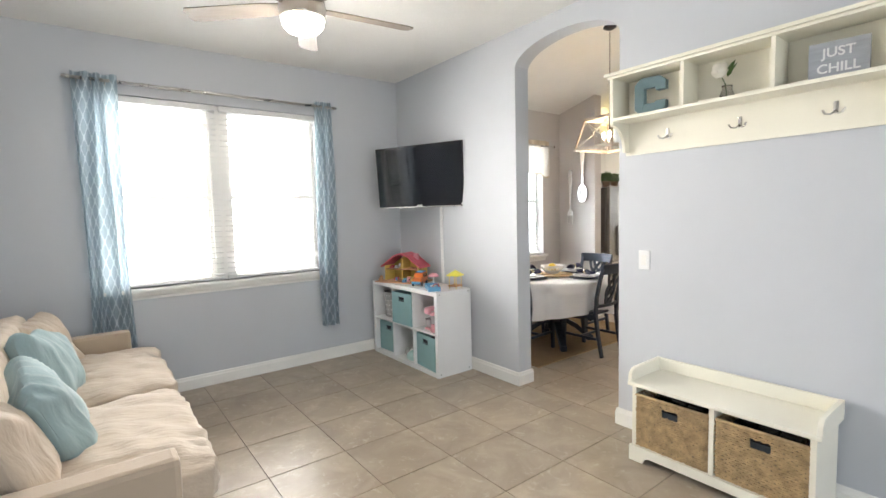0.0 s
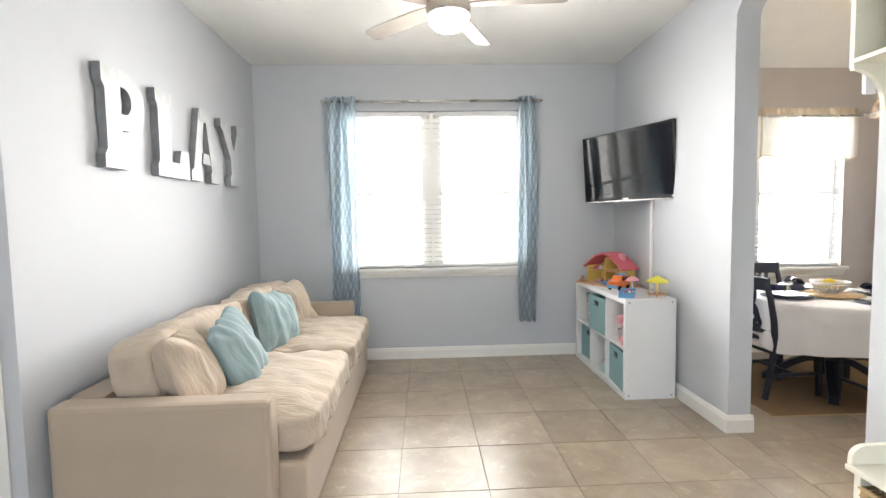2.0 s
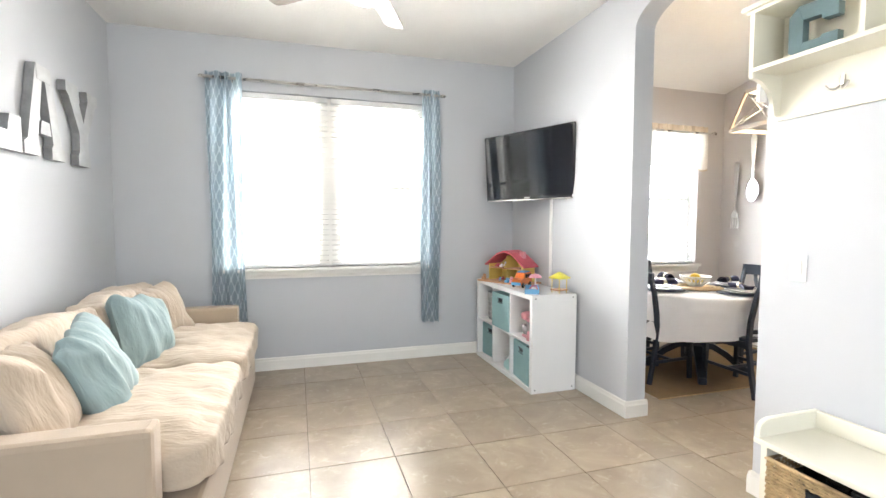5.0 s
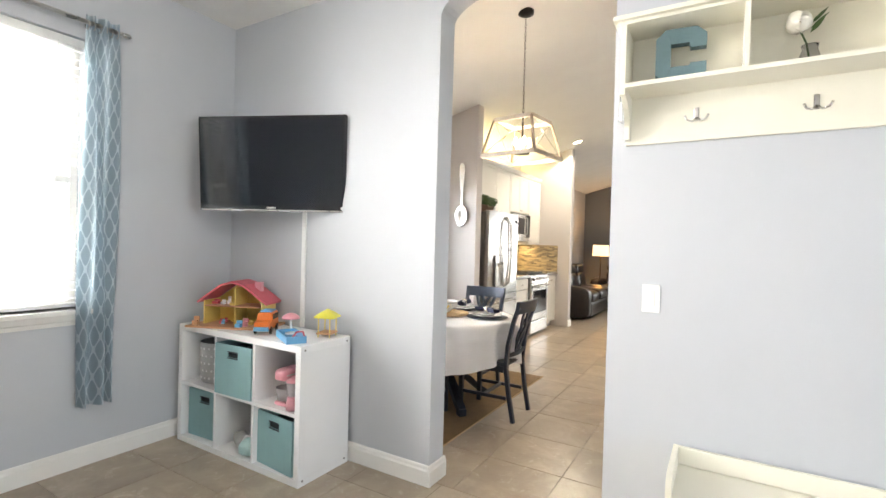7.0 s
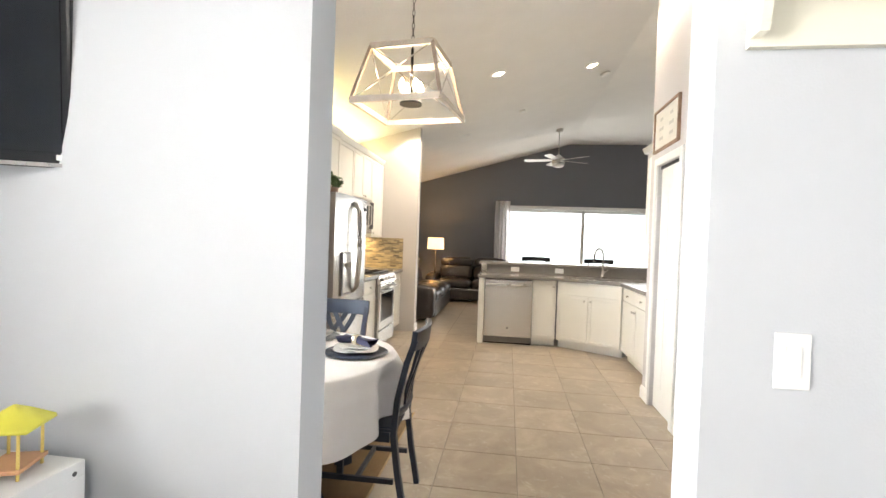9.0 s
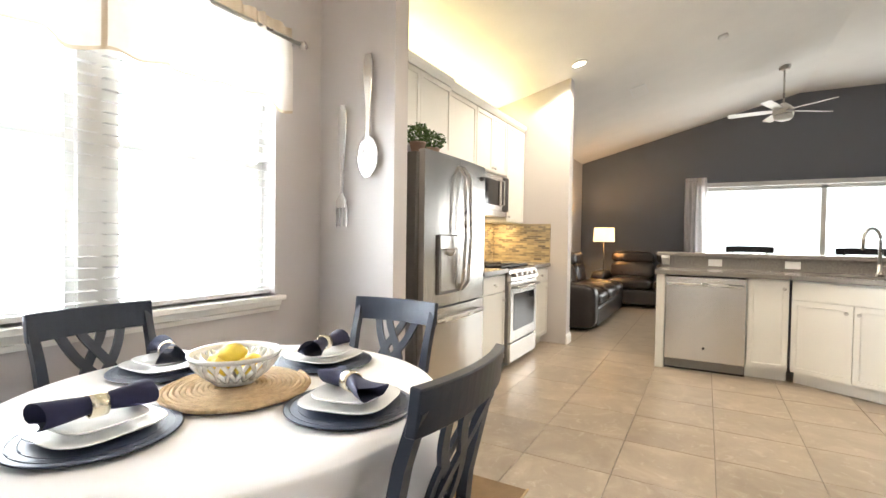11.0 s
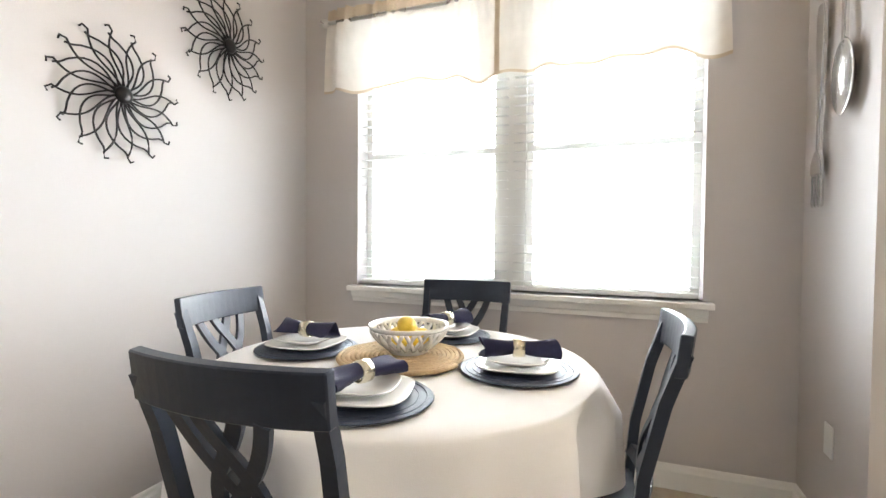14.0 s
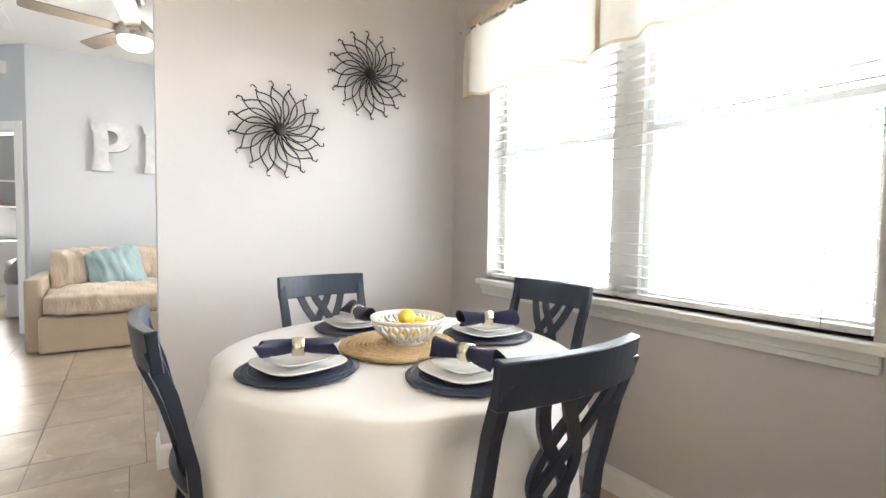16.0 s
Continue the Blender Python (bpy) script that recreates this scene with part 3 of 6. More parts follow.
# ---- letters on the wall ----
def slab_letter(ch):
    bm = bmesh.new()
    D = 0.045
    def q(pts, d=0.0):
        prism(bm, pts, 0, D + d, "x")
    if ch == "P":
        q([(0, 0), (0.17, 0), (0.155, 0.06), (0.135, 0.09), (0.135, 0.40), (0.0, 0.40), (0.02, 0.37), (0.02, 0.09), (0, 0.06)])
        q([(0, 0.40), (0.16, 0.40), (0.16, 0.48), (0, 0.48)])
        o = [(0.16 + 0.17 * math.sin(a), 0.335 + 0.145 * math.cos(a)) for a in [math.pi * i / 14 for i in range(15)]]
        n = [(0.16 + 0.055 * math.sin(a), 0.335 + 0.065 * math.cos(a)) for a in [math.pi * i / 14 for i in range(15)]]
        for i in range(14):
            q([o[i], o[i + 1], n[i + 1], n[i]])
        q([(0.135, 0.19), (0.16, 0.19), (0.16, 0.27), (0.135, 0.27)])
    elif ch == "L":
        q([(0, 0), (0.33, 0), (0.33, 0.17), (0.24, 0.17), (0.22, 0.09), (0.135, 0.09), (0.135, 0.39), (0.155, 0.42), (0.165, 0.48), (0, 0.48), (0, 0.42), (0.02, 0.39), (0.02, 0.09), (0, 0.06)])
    elif ch == "A":
        q([(0.0, 0.0), (0.13, 0.0), (0.13, 0.06), (0.115, 0.08), (0.185, 0.48), (0.12, 0.48), (0.03, 0.08), (0.0, 0.06)])
        q([(0.37, 0.0), (0.24, 0.0), (0.24, 0.06), (0.255, 0.08), (0.185, 0.48), (0.25, 0.48), (0.34, 0.08), (0.37, 0.06)])
        q([(0.135, 0.12), (0.235, 0.12), (0.22, 0.19), (0.15, 0.19)], 0.002)
        q([(0.125, 0.40), (0.245, 0.40), (0.25, 0.478), (0.12, 0.478)], 0.002)
    else:
        q([(0.12, 0), (0.27, 0), (0.27, 0.06), (0.25, 0.09), (0.25, 0.20), (0.14, 0.20), (0.14, 0.09), (0.12, 0.06)])
        q([(0.14, 0.20), (0.25, 0.20), (0.195, 0.27), (0.13, 0.42), (0.14, 0.48), (0.0, 0.48), (0.0, 0.42), (0.03, 0.40)])
        q([(0.25, 0.20), (0.195, 0.27), (0.26, 0.42), (0.25, 0.48), (0.39, 0.48), (0.39, 0.42), (0.36, 0.40)])
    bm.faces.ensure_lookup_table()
    # front faces take the lighter metal, all others the darker one
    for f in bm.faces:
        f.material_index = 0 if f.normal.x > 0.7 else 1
    return bm


for ch, y, z, wide in (("P", 2.015, 1.68, 1.07), ("L", 2.475, 1.68, 1.13), ("A", 2.87, 1.685, 1.22), ("Y", 3.365, 1.69, 1.22)):
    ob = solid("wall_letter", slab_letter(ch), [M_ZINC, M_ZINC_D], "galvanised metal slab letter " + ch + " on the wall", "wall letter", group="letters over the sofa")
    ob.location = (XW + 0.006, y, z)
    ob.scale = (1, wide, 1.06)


# ---- curtains ----
def trellis(name, base, line, k=26.0):
    m = cloth_thin(name, base, (0.60, 0.72, 0.78), 0.42)
    t = m.node_tree
    b = t.nodes["Principled BSDF"]
    co = t.nodes.new("ShaderNodeTexCoord")
    sp = t.nodes.new("ShaderNodeSeparateXYZ")
    t.links.new(co.outputs["UV"], sp.inputs[0])
    cs = []
    for a in (0, 1):
        mu = t.nodes.new("ShaderNodeMath")
        mu.operation = "MULTIPLY"
        mu.inputs[1].default_value = k * 2 if a == 0 else k * 1.5
        t.links.new(sp.outputs[a], mu.inputs[0])
        c = t.nodes.new("ShaderNodeMath")
        c.operation = "COSINE"
        t.links.new(mu.outputs[0], c.inputs[0])
        cs.append(c)
    ad = t.nodes.new("ShaderNodeMath")
    t.links.new(cs[0].outputs[0], ad.inputs[0])
    t.links.new(cs[1].outputs[0], ad.inputs[1])
    ab = t.nodes.new("ShaderNodeMath")
    ab.operation = "ABSOLUTE"
    t.links.new(ad.outputs[0], ab.inputs[0])
    lt = t.nodes.new("ShaderNodeMath")
    lt.operation = "LESS_THAN"
    lt.inputs[1].default_value = 0.30
    t.links.new(ab.outputs[0], lt.inputs[0])
    mx = t.nodes.new("ShaderNodeMix")
    mx.data_type = "RGBA"
    src = b.inputs["Base Color"].links[0].from_socket
    t.links.new(lt.outputs[0], mx.inputs[0])
    t.links.new(src, mx.inputs[6])
    mx.inputs[7].default_value = (*line, 1)
    t.links.new(mx.outputs[2], b.inputs["Base Color"])
    return m


M_TRELLIS = trellis("teal_trellis_cloth", (0.25, 0.315, 0.375), (0.72, 0.76, 0.78), 27.0)


def curtain(x0, x1, z0, z1, folds, y, width, seed, label, material):
    c = thing("curtain", label, "curtain", (x0 + x1) / 2, y, z0)
    w = x1 - x0
    us, vs = steps(0, 1, 90), steps(0, 1, 24)
    def fn(u, v):
        a = u * folds * 2 * math.pi
        amp = 0.030 + 0.010 * math.sin(v * 3 + seed)
        dx = 0.012 * math.sin(v * 5 + u * 9 + seed)
        flare = 1 + 0.10 * (1 - v)
        return Vector(((u - 0.5) * w * flare + dx, amp * math.sin(a + 0.4 * math.sin(v * 4 + seed)), v * (z1 - z0)))
    bm = sheet(us, vs, fn)
    uv = bm.loops.layers.uv.new("UVMap")
    bm.verts.ensure_lookup_table()
    n = len(vs)
    for f in bm.faces:
        for lo in f.loops:
            i = lo.vert.index if lo.vert.index >= 0 else 0
            lo[uv].uv = (0, 0)
    bm.verts.index_update()
    for f in bm.faces:
        for lo in f.loops:
            i = lo.vert.index
            lo[uv].uv = ((i // n) / 90 * width, vs[i % n] * (z1 - z0))
    part("cloth", bm, material, c)
    for k in range(folds * 2):
        x = ((k + 0.5) / (folds * 2) - 0.5) * w
        g = part("grommet", L([(0.021, -0.002), (0.026, -0.002), (0.026, 0.002), (0.021, 0.002)], 16, cap=False), M_NICKEL, c)
        g.matrix_basis = pose(x, 0, z1 - z0 - 0.06, 0, 90, 0)
    return c


curtain(-0.205, 0.05, 0.37, 2.555, 3, YN - 0.085, 0.9, 0.0, "teal trellis-patterned grommet curtain beside the window", M_TRELLIS)
curtain(1.61, 1.785, 0.365, 2.555, 3, YN - 0.085, 0.9, 2.0, "teal trellis-patterned grommet curtain beside the window", M_TRELLIS)
rod = thing("curtain_rod", "thin brushed nickel curtain rod over the window", "curtain rod", 0.79, YN - 0.085, 2.51)
part("pole", T([(-1.03, 0, 0), (1.03, 0, 0)], 0.0125, 12), M_NICKEL, rod)
for x in (-1.03, 1.03):
    part("finial", L([(0.004, -0.03), (0.013, -0.02), (0.015, 0), (0.013, 0.02), (0.004, 0.03)], 12, pose(x, 0, 0, 0, 90, 0)), M_NICKEL, rod)
for x in (-1.0, 1.0):
    part("bracket", T([(x, 0, 0), (x, 0.084, 0)], 0.007, 8), M_NICKEL, rod)


# ---- cube shelf and what is on it ----
KX, KY, KL, KH, KD = 2.178, 3.02, 1.14, 0.765, 0.388
cube = thing("cube_shelf", "white six-cube shelf unit half filled with bins and toys", "shelf", KX, KY, 0)
th, ti = 0.038, 0.018
part("top_panel", B(0, 0, KH - th, KD, KL, KH, 0.002), M_WHITE, cube)
part("bottom_panel", B(0, 0, 0, KD, KL, th, 0.002), M_WHITE, cube)
part("side_panel", B(0, 0, th, KD, th, KH - th, 0.001), M_WHITE, cube)
part("side_panel", B(0, KL - th, th, KD, KL, KH - th, 0.001), M_WHITE, cube)
cw = (KL - 2 * th - 2 * ti) / 3
ch_ = (KH - 2 * th - ti) / 2
for i in (1, 2):
    y = th + i * cw + (i - 1) * ti
    part("divider", B(0.003, y, th, KD - 0.003, y + ti, KH - th), M_WHITE, cube)
part("shelf", B(0.002, th, th + ch_, KD - 0.002, KL - th, th + ch_ + ti), M_WHITE, cube)
for y, z in ((0.0, 0.03), (0.0, 0.74)):
    for x in (0.03, KD - 0.03):
        part("screw_cap", L([(0.006, -0.0005), (0.006, 0.0015), (0.003, 0.002)], 10, pose(x, y, z, 90)), M_STEEL_D, cube)


def cell(i, j):
    """Low corner of cube i (from the south) and row j."""
    return KX, KY + th + i * (cw + ti), th + j * (ch_ + ti)


def fabric_bin(i, j, out, rz, label):
    x, y, z = cell(i, j)
    b = thing("storage_bin", label, "bin", x + 0.02 - out + 0.15, y + cw / 2, z + 0.001, rz, "teal fabric bins")
    w, h, d = cw - 0.02, 0.305, 0.30
    bm = bmesh.new()
    t = 0.006
    hz0, hz1, hw = h - 0.075, h - 0.045, 0.045
    box(bm, -d / 2, -w / 2, 0, -d / 2 + t, -hw, h)
    box(bm, -d / 2, hw, 0, -d / 2 + t, w / 2, h)
    box(bm, -d / 2, -hw, 0, -d / 2 + t, hw, hz0)
    box(bm, -d / 2, -hw, hz1, -d / 2 + t, hw, h)
    part("front", bm, M_BIN, b)
    part("side", B(-d / 2 + t, -w / 2, 0, d / 2 - t, -w / 2 + t, h), M_BIN, b)
    part("side", B(-d / 2 + t, w / 2 - t, 0, d / 2 - t, w / 2, h), M_BIN, b)
    part("back", B(d / 2 - t, -w / 2, 0, d / 2, w / 2, h), M_BIN, b)
    part("bottom", B(-d / 2 + t, -w / 2 + t, 0, d / 2 - t, w / 2 - t, t), M_BIN, b)
    part("contents", B(-d / 2 + 0.02, -w / 2 + 0.02, t, d / 2 - 0.02, w / 2 - 0.02, h - 0.06, 0.02), M_BIN_IN, b, "dark jumble of toys inside")
    f = bmesh.new()
    bar(f, [(-d / 2 - 0.001, -hw, hz0 - 0.004), (-d / 2 - 0.001, hw, hz0 - 0.004)], 0.006, 0.004, (0, 0, 1))
    bar(f, [(-d / 2 - 0.001, -hw, hz1 + 0.004), (-d / 2 - 0.001, hw, hz1 + 0.004)], 0.006, 0.004, (0, 0, 1))
    part("handle_trim", f, M_BIN_IN, b)
    return b


fabric_bin(1, 1, 0.03, 2, "teal fabric storage bin full of toys, pulled out a little")
fabric_bin(0, 0, 0.0, -5, "teal fabric storage bin standing askew in the shelf")
fabric_bin(2, 0, -0.03, 3, "teal fabric storage bin pushed into the shelf")

x, y, z = cell(2, 1)
bk = thing("fabric_basket", "round grey felt basket with white dots", "basket", x + 0.17, y + cw / 2 + 0.01, z + 0.001)
part("body", L([(0.11, 0), (0.118, 0.01), (0.128, 0.26), (0.124, 0.262), (0.112, 0.02), (0.001, 0.018)], 28, cap=False), M_GREYBIN, bk)
dm = data("dot", L([(0.001, 0), (0.008, 0), (0.007, 0.002), (0.001, 0.0025)], 8), M_WHITE)
for r in range(5):
    for k in range(10):
        a = math.radians(100 + k * 17 + (8 if r % 2 else 0))
        rad = 0.118 + 0.010 * (r * 0.05 + 0.03) / 0.26 + 0.0005
        d = new("dot", dm)
        d.parent = bk
        d.matrix_basis = Matrix.Translation((rad * math.cos(a), rad * math.sin(a), 0.035 + r * 0.048)) @ Vector((math.cos(a), math.sin(a), 0)).to_track_quat("Z", "Y").to_matrix().to_4x4()
M_PINK = mat("pink_plastic", (0.72, 0.33, 0.38), 0.35, vary=0.05)
M_CLEAR = mat("cloudy_plastic", (0.62, 0.58, 0.58), 0.2, vary=0.05, trans=0.4)
x, y, z = cell(0, 1)
mx = thing("toy_mixer", "small pink toy stand mixer with a clear bowl", "toy", x + 0.13, y + 0.17, z + 0.001, 90)
part("foot", B(-0.05, -0.08, 0, 0.05, 0.085, 0.02, 0.008), M_PINK, mx)
part("column", B(-0.032, -0.078, 0.02, 0.032, -0.03, 0.15, 0.014), M_PINK, mx)
part("head", puff(0.075, 0.19, 0.075, 0.2, 0, 0, 8), M_PINK, mx).location = (0, 0.01, 0.175)
part("bowl", L([(0.02, 0.021), (0.045, 0.03), (0.055, 0.10), (0.053, 0.10), (0.04, 0.034), (0.001, 0.028)], 22, pose(0, 0.045, 0), cap=False), M_CLEAR, mx, "clear plastic bowl")
part("band", B(-0.039, -0.05, 0.17, 0.039, 0.07, 0.178), M_NICKEL, mx)
bl = thing("toy_blender", "small pink toy blender", "toy", x + 0.05, y + 0.075, z + 0.001)
part("base", L([(0.035, 0), (0.03, 0.06), (0.025, 0.075)], 18), M_PINK, bl)
part("jar", L([(0.024, 0.076), (0.034, 0.15), (0.03, 0.152), (0.02, 0.08)], 18, cap=False), M_CLEAR, bl, "clear plastic jar")
part("lid", L([(0.035, 0.152), (0.033, 0.165), (0.012, 0.168), (0.01, 0.18)], 18), M_PINK, bl)
tb = thing("toy_box", "dark grey patterned toy bag leaning at the back", "toy", x + 0.26, y + 0.10, z + 0.001, 10)
part("body", B(-0.05, -0.08, 0, 0.05, 0.08, 0.25, 0.012), mat("grey_printed_card", (0.20, 0.22, 0.24), 0.6, vary=0.6, scale=14), tb)
x, y, z = cell(1, 0)
M_AQUA = mat("aqua_plastic", (0.45, 0.66, 0.64), 0.4, vary=0.08)
sh = thing("toy_sandal", "pale aqua toy shoes heaped in the cube", "toy", x + 0.09, y + 0.10, z + 0.001, 20)
part("body", puff(0.17, 0.10, 0.09, 0.4, 0.01, 0.004, 8, 5), M_AQUA, sh).location = (0, 0, 0.045)
part("strap", T([(-0.05, -0.05, 0.05), (-0.03, -0.02, 0.11), (-0.03, 0.02, 0.11), (-0.05, 0.05, 0.05)], 0.008, 8), M_WHITE, sh)
s2 = thing("toy_sandal", "grey toy shoe beside the aqua one", "toy", x + 0.12, y + 0.24, z + 0.001, 60)
part("body", puff(0.15, 0.09, 0.07, 0.4, 0.01, 0.004, 8, 7), M_GREYBIN, s2).location = (0, 0, 0.036)

# toys on top
M_RED = mat("toy_red_plastic", (0.60, 0.11, 0.14), 0.4, vary=0.08)
M_YEL = mat("toy_yellow_plastic", (0.76, 0.58, 0.16), 0.4, vary=0.08)
M_ORG = mat("toy_orange_plastic", (0.70, 0.17, 0.03), 0.35, vary=0.06)
M_BLU = mat("toy_blue_plastic", (0.13, 0.36, 0.60), 0.35, vary=0.06)
M_TAN = mat("toy_tan_plastic", (0.55, 0.30, 0.16), 0.5, vary=0.1)
M_LIME = mat("toy_lime_plastic", (0.76, 0.70, 0.08), 0.4, vary=0.06)
dh = thing("dollhouse", "open plastic dollhouse with a red roof, filled with tiny furniture", "toy", 2.39, 3.84, KH, -66)
dh.matrix_world = pose(2.385, 3.83, KH, 0, 0, -66) @ Matrix.Diagonal((1.12, 1.0, 1.1, 1))
part("ground_plate", B(-0.24, -0.17, 0, 0.24, 0.12, 0.012, 0.004), M_TAN, dh)
part("back_wall", P([(-0.18, 0.012), (0.18, 0.012), (0.18, 0.15), (0.06, 0.235), (-0.06, 0.235), (-0.18, 0.15)], 0.09, 0.10, "y"), M_YEL, dh)
for xx in (-0.18, 0.172):
    part("side_wall", B(xx, -0.08, 0.012, xx + 0.008, 0.09, 0.15), M_YEL, dh)
part("inner_wall", B(-0.004, -0.06, 0.012, 0.004, 0.09, 0.225), M_YEL, dh)
part("floor_plate", B(-0.172, -0.08, 0.115, 0.172, 0.089, 0.122), M_TAN, dh)
rf = bmesh.new()
for a, b in (((-0.21, 0.135), (-0.07, 0.237)), ((-0.07, 0.237), (0.0, 0.258)), ((0.0, 0.258), (0.07, 0.237)), ((0.07, 0.237), (0.21, 0.135))):
    prism(rf, [a, b, (b[0], b[1] + 0.012), (a[0], a[1] + 0.012)], -0.10, 0.11, "y")
part("roof", rf, M_RED, dh, "red ribbed roof")
part("chimney", B(0.09, 0.0, 0.20, 0.13, 0.04, 0.262, 0.004), M_PINK, dh)
rng = random.Random(4)
for k in range(22):
    xx, yy = rng.uniform(-0.155, 0.155), rng.uniform(-0.07, 0.06)
    zz = 0.122 if k % 2 else 0.012
    if k > 16:
        xx, yy, zz = rng.uniform(-0.2, 0.2), rng.uniform(-0.15, -0.10), 0.012
    h = rng.uniform(0.018, 0.05)
    r = rng.uniform(0.008, 0.018)
    m_ = rng.choice([M_RED, M_WHITE, M_BLU, M_TAN, M_PINK, M_YEL])
    bm = bmesh.new()
    box(bm, xx - r, yy - r, zz, xx + r, yy + r, zz + h * 0.55, 0.003)
    box(bm, xx - r, yy + r * 0.4, zz + h * 0.55, xx + r, yy + r, zz + h, 0.003)
    part("toy_furniture", bm, m_, dh)
car = thing("toy_van", "orange toy camper van with blue bumper", "toy", 2.33, 3.49, KH, 35)
bm = bmesh.new()
prism(bm, [(-0.10, 0.03), (0.10, 0.03), (0.10, 0.075), (0.085, 0.125), (-0.03, 0.125), (-0.055, 0.085), (-0.10, 0.075)], -0.045, 0.045, "y", 0.006)
part("body", bm, M_ORG, car)
for yy in (-0.0462, 0.0452):
    for a, b in ((-0.028, 0.008), (0.016, 0.048), (0.055, 0.083)):
        part("window", B(a, yy, 0.083, b, yy + 0.001, 0.116), M_BLACK, car)
part("bumper", B(-0.115, -0.044, 0.025, -0.10, 0.044, 0.05, 0.004), M_BLU, car)
part("roof_rack", B(-0.02, -0.035, 0.126, 0.075, 0.035, 0.136, 0.004), M_BLU, car)
for xx in (-0.065, 0.06):
    for yy in (-0.05, 0.04):
        part("wheel", L([(0.001, 0), (0.022, 0.0), (0.024, 0.003), (0.024, 0.008), (0.001, 0.01)], 16, pose(xx, yy + 0.01, 0.024, 90)), M_BLACK, car)
pl = thing("toy_pool", "light blue toy swimming pool", "toy", 2.27, 3.20, KH, 70)
pl.matrix_world = pose(2.275, 3.21, KH, 0, 0, 62) @ Matrix.Diagonal((1.3, 1.1, 1.1, 1))
bm = bmesh.new()
for a in ((-0.10, -0.05, 0, 0.10, 0.05, 0.008), (-0.10, -0.05, 0.008, 0.10, -0.043, 0.036), (-0.10, 0.043, 0.008, 0.10, 0.05, 0.036), (-0.10, -0.043, 0.008, -0.093, 0.043, 0.036), (0.093, -0.043, 0.008, 0.10, 0.043, 0.036)):
    box(bm, *a)
part("basin", bm, M_BLU, pl)
part("ladder", T([(-0.09, -0.05, 0), (-0.10, -0.03, 0.06), (-0.10, 0.0, 0.06), (-0.09, 0.02, 0.03)], 0.005, 6), M_RED, pl)
um = thing("toy_parasol", "pink toy parasol on a white foot", "toy", 2.36, 3.31, KH)
part("foot", L([(0.035, 0), (0.035, 0.02), (0.01, 0.024)], 16), M_WHITE, um)
part("pole", T([(0, 0, 0.02), (0, 0, 0.11)], 0.006, 8), M_WHITE, um)
part("canopy", L([(0.052, 0.10), (0.05, 0.112), (0.03, 0.128), (0.004, 0.135)], 16), M_PINK, um)
gz = thing("toy_gazebo", "toy gazebo with a lime yellow roof", "toy", 2.47, 3.12, KH, 20)
part("deck", B(-0.055, -0.045, 0.018, 0.055, 0.045, 0.028, 0.002), M_TAN, gz)
for xx in (-0.045, 0.045):
    for yy in (-0.036, 0.036):
        part("post", T([(xx, yy, 0), (xx, yy, 0.115)], 0.004, 6), M_YEL, gz)
part("roof", L([(0.085, 0.113), (0.083, 0.122), (0.035, 0.15), (0.004, 0.165)], 4, pose(0, 0, 0, 0, 0, 45)), M_LIME, gz)

# ---- television in the corner ----
tv = thing("television", "black flat-screen television on a corner wall mount", "television", 2.37, 3.53, 1.775)
tv.matrix_world = pose(2.40, 3.575, 1.815, 4, 0, -68)
W2, H2 = 0.50, 0.302
part("cabinet", B(-W2, 0.0, -H2, W2, 0.045, H2, 0.008), M_BLACK, tv)
part("screen", B(-W2 + 0.022, -0.0025, -H2 + 0.04, W2 - 0.022, 0.0005, H2 - 0.022), M_SCREEN, tv, "glossy dark screen")
part("lower_trim", B(-W2 + 0.01, -0.004, -H2 + 0.002, W2 - 0.01, 0.0, -H2 + 0.012), M_NICKEL, tv)
part("maker_mark", B(-0.03, -0.003, -H2 + 0.019, 0.03, 0.0, -H2 + 0.029), M_NICKEL, tv)
part("sticker", B(W2 - 0.035, -0.002, -H2 + 0.02, W2 - 0.017, 0.0, -H2 + 0.034), M_WHITE, tv)
part("mount_plate", B(-0.1, 0.045, -0.1, 0.1, 0.06, 0.1), M_BLACK, tv)
part("mount_arm", B(-0.03, 0.06, -0.03, 0.03, 0.30, 0.03), M_BLACK, tv)
cc = thing("cord_cover", "white cord channel running down the wall under the television", "cord cover", XP0, 3.46, KH + 0.001)
part("channel", B(-0.016, -0.016, 0, -0.0005, 0.016, 0.80, 0.003), M_WHITE, cc)


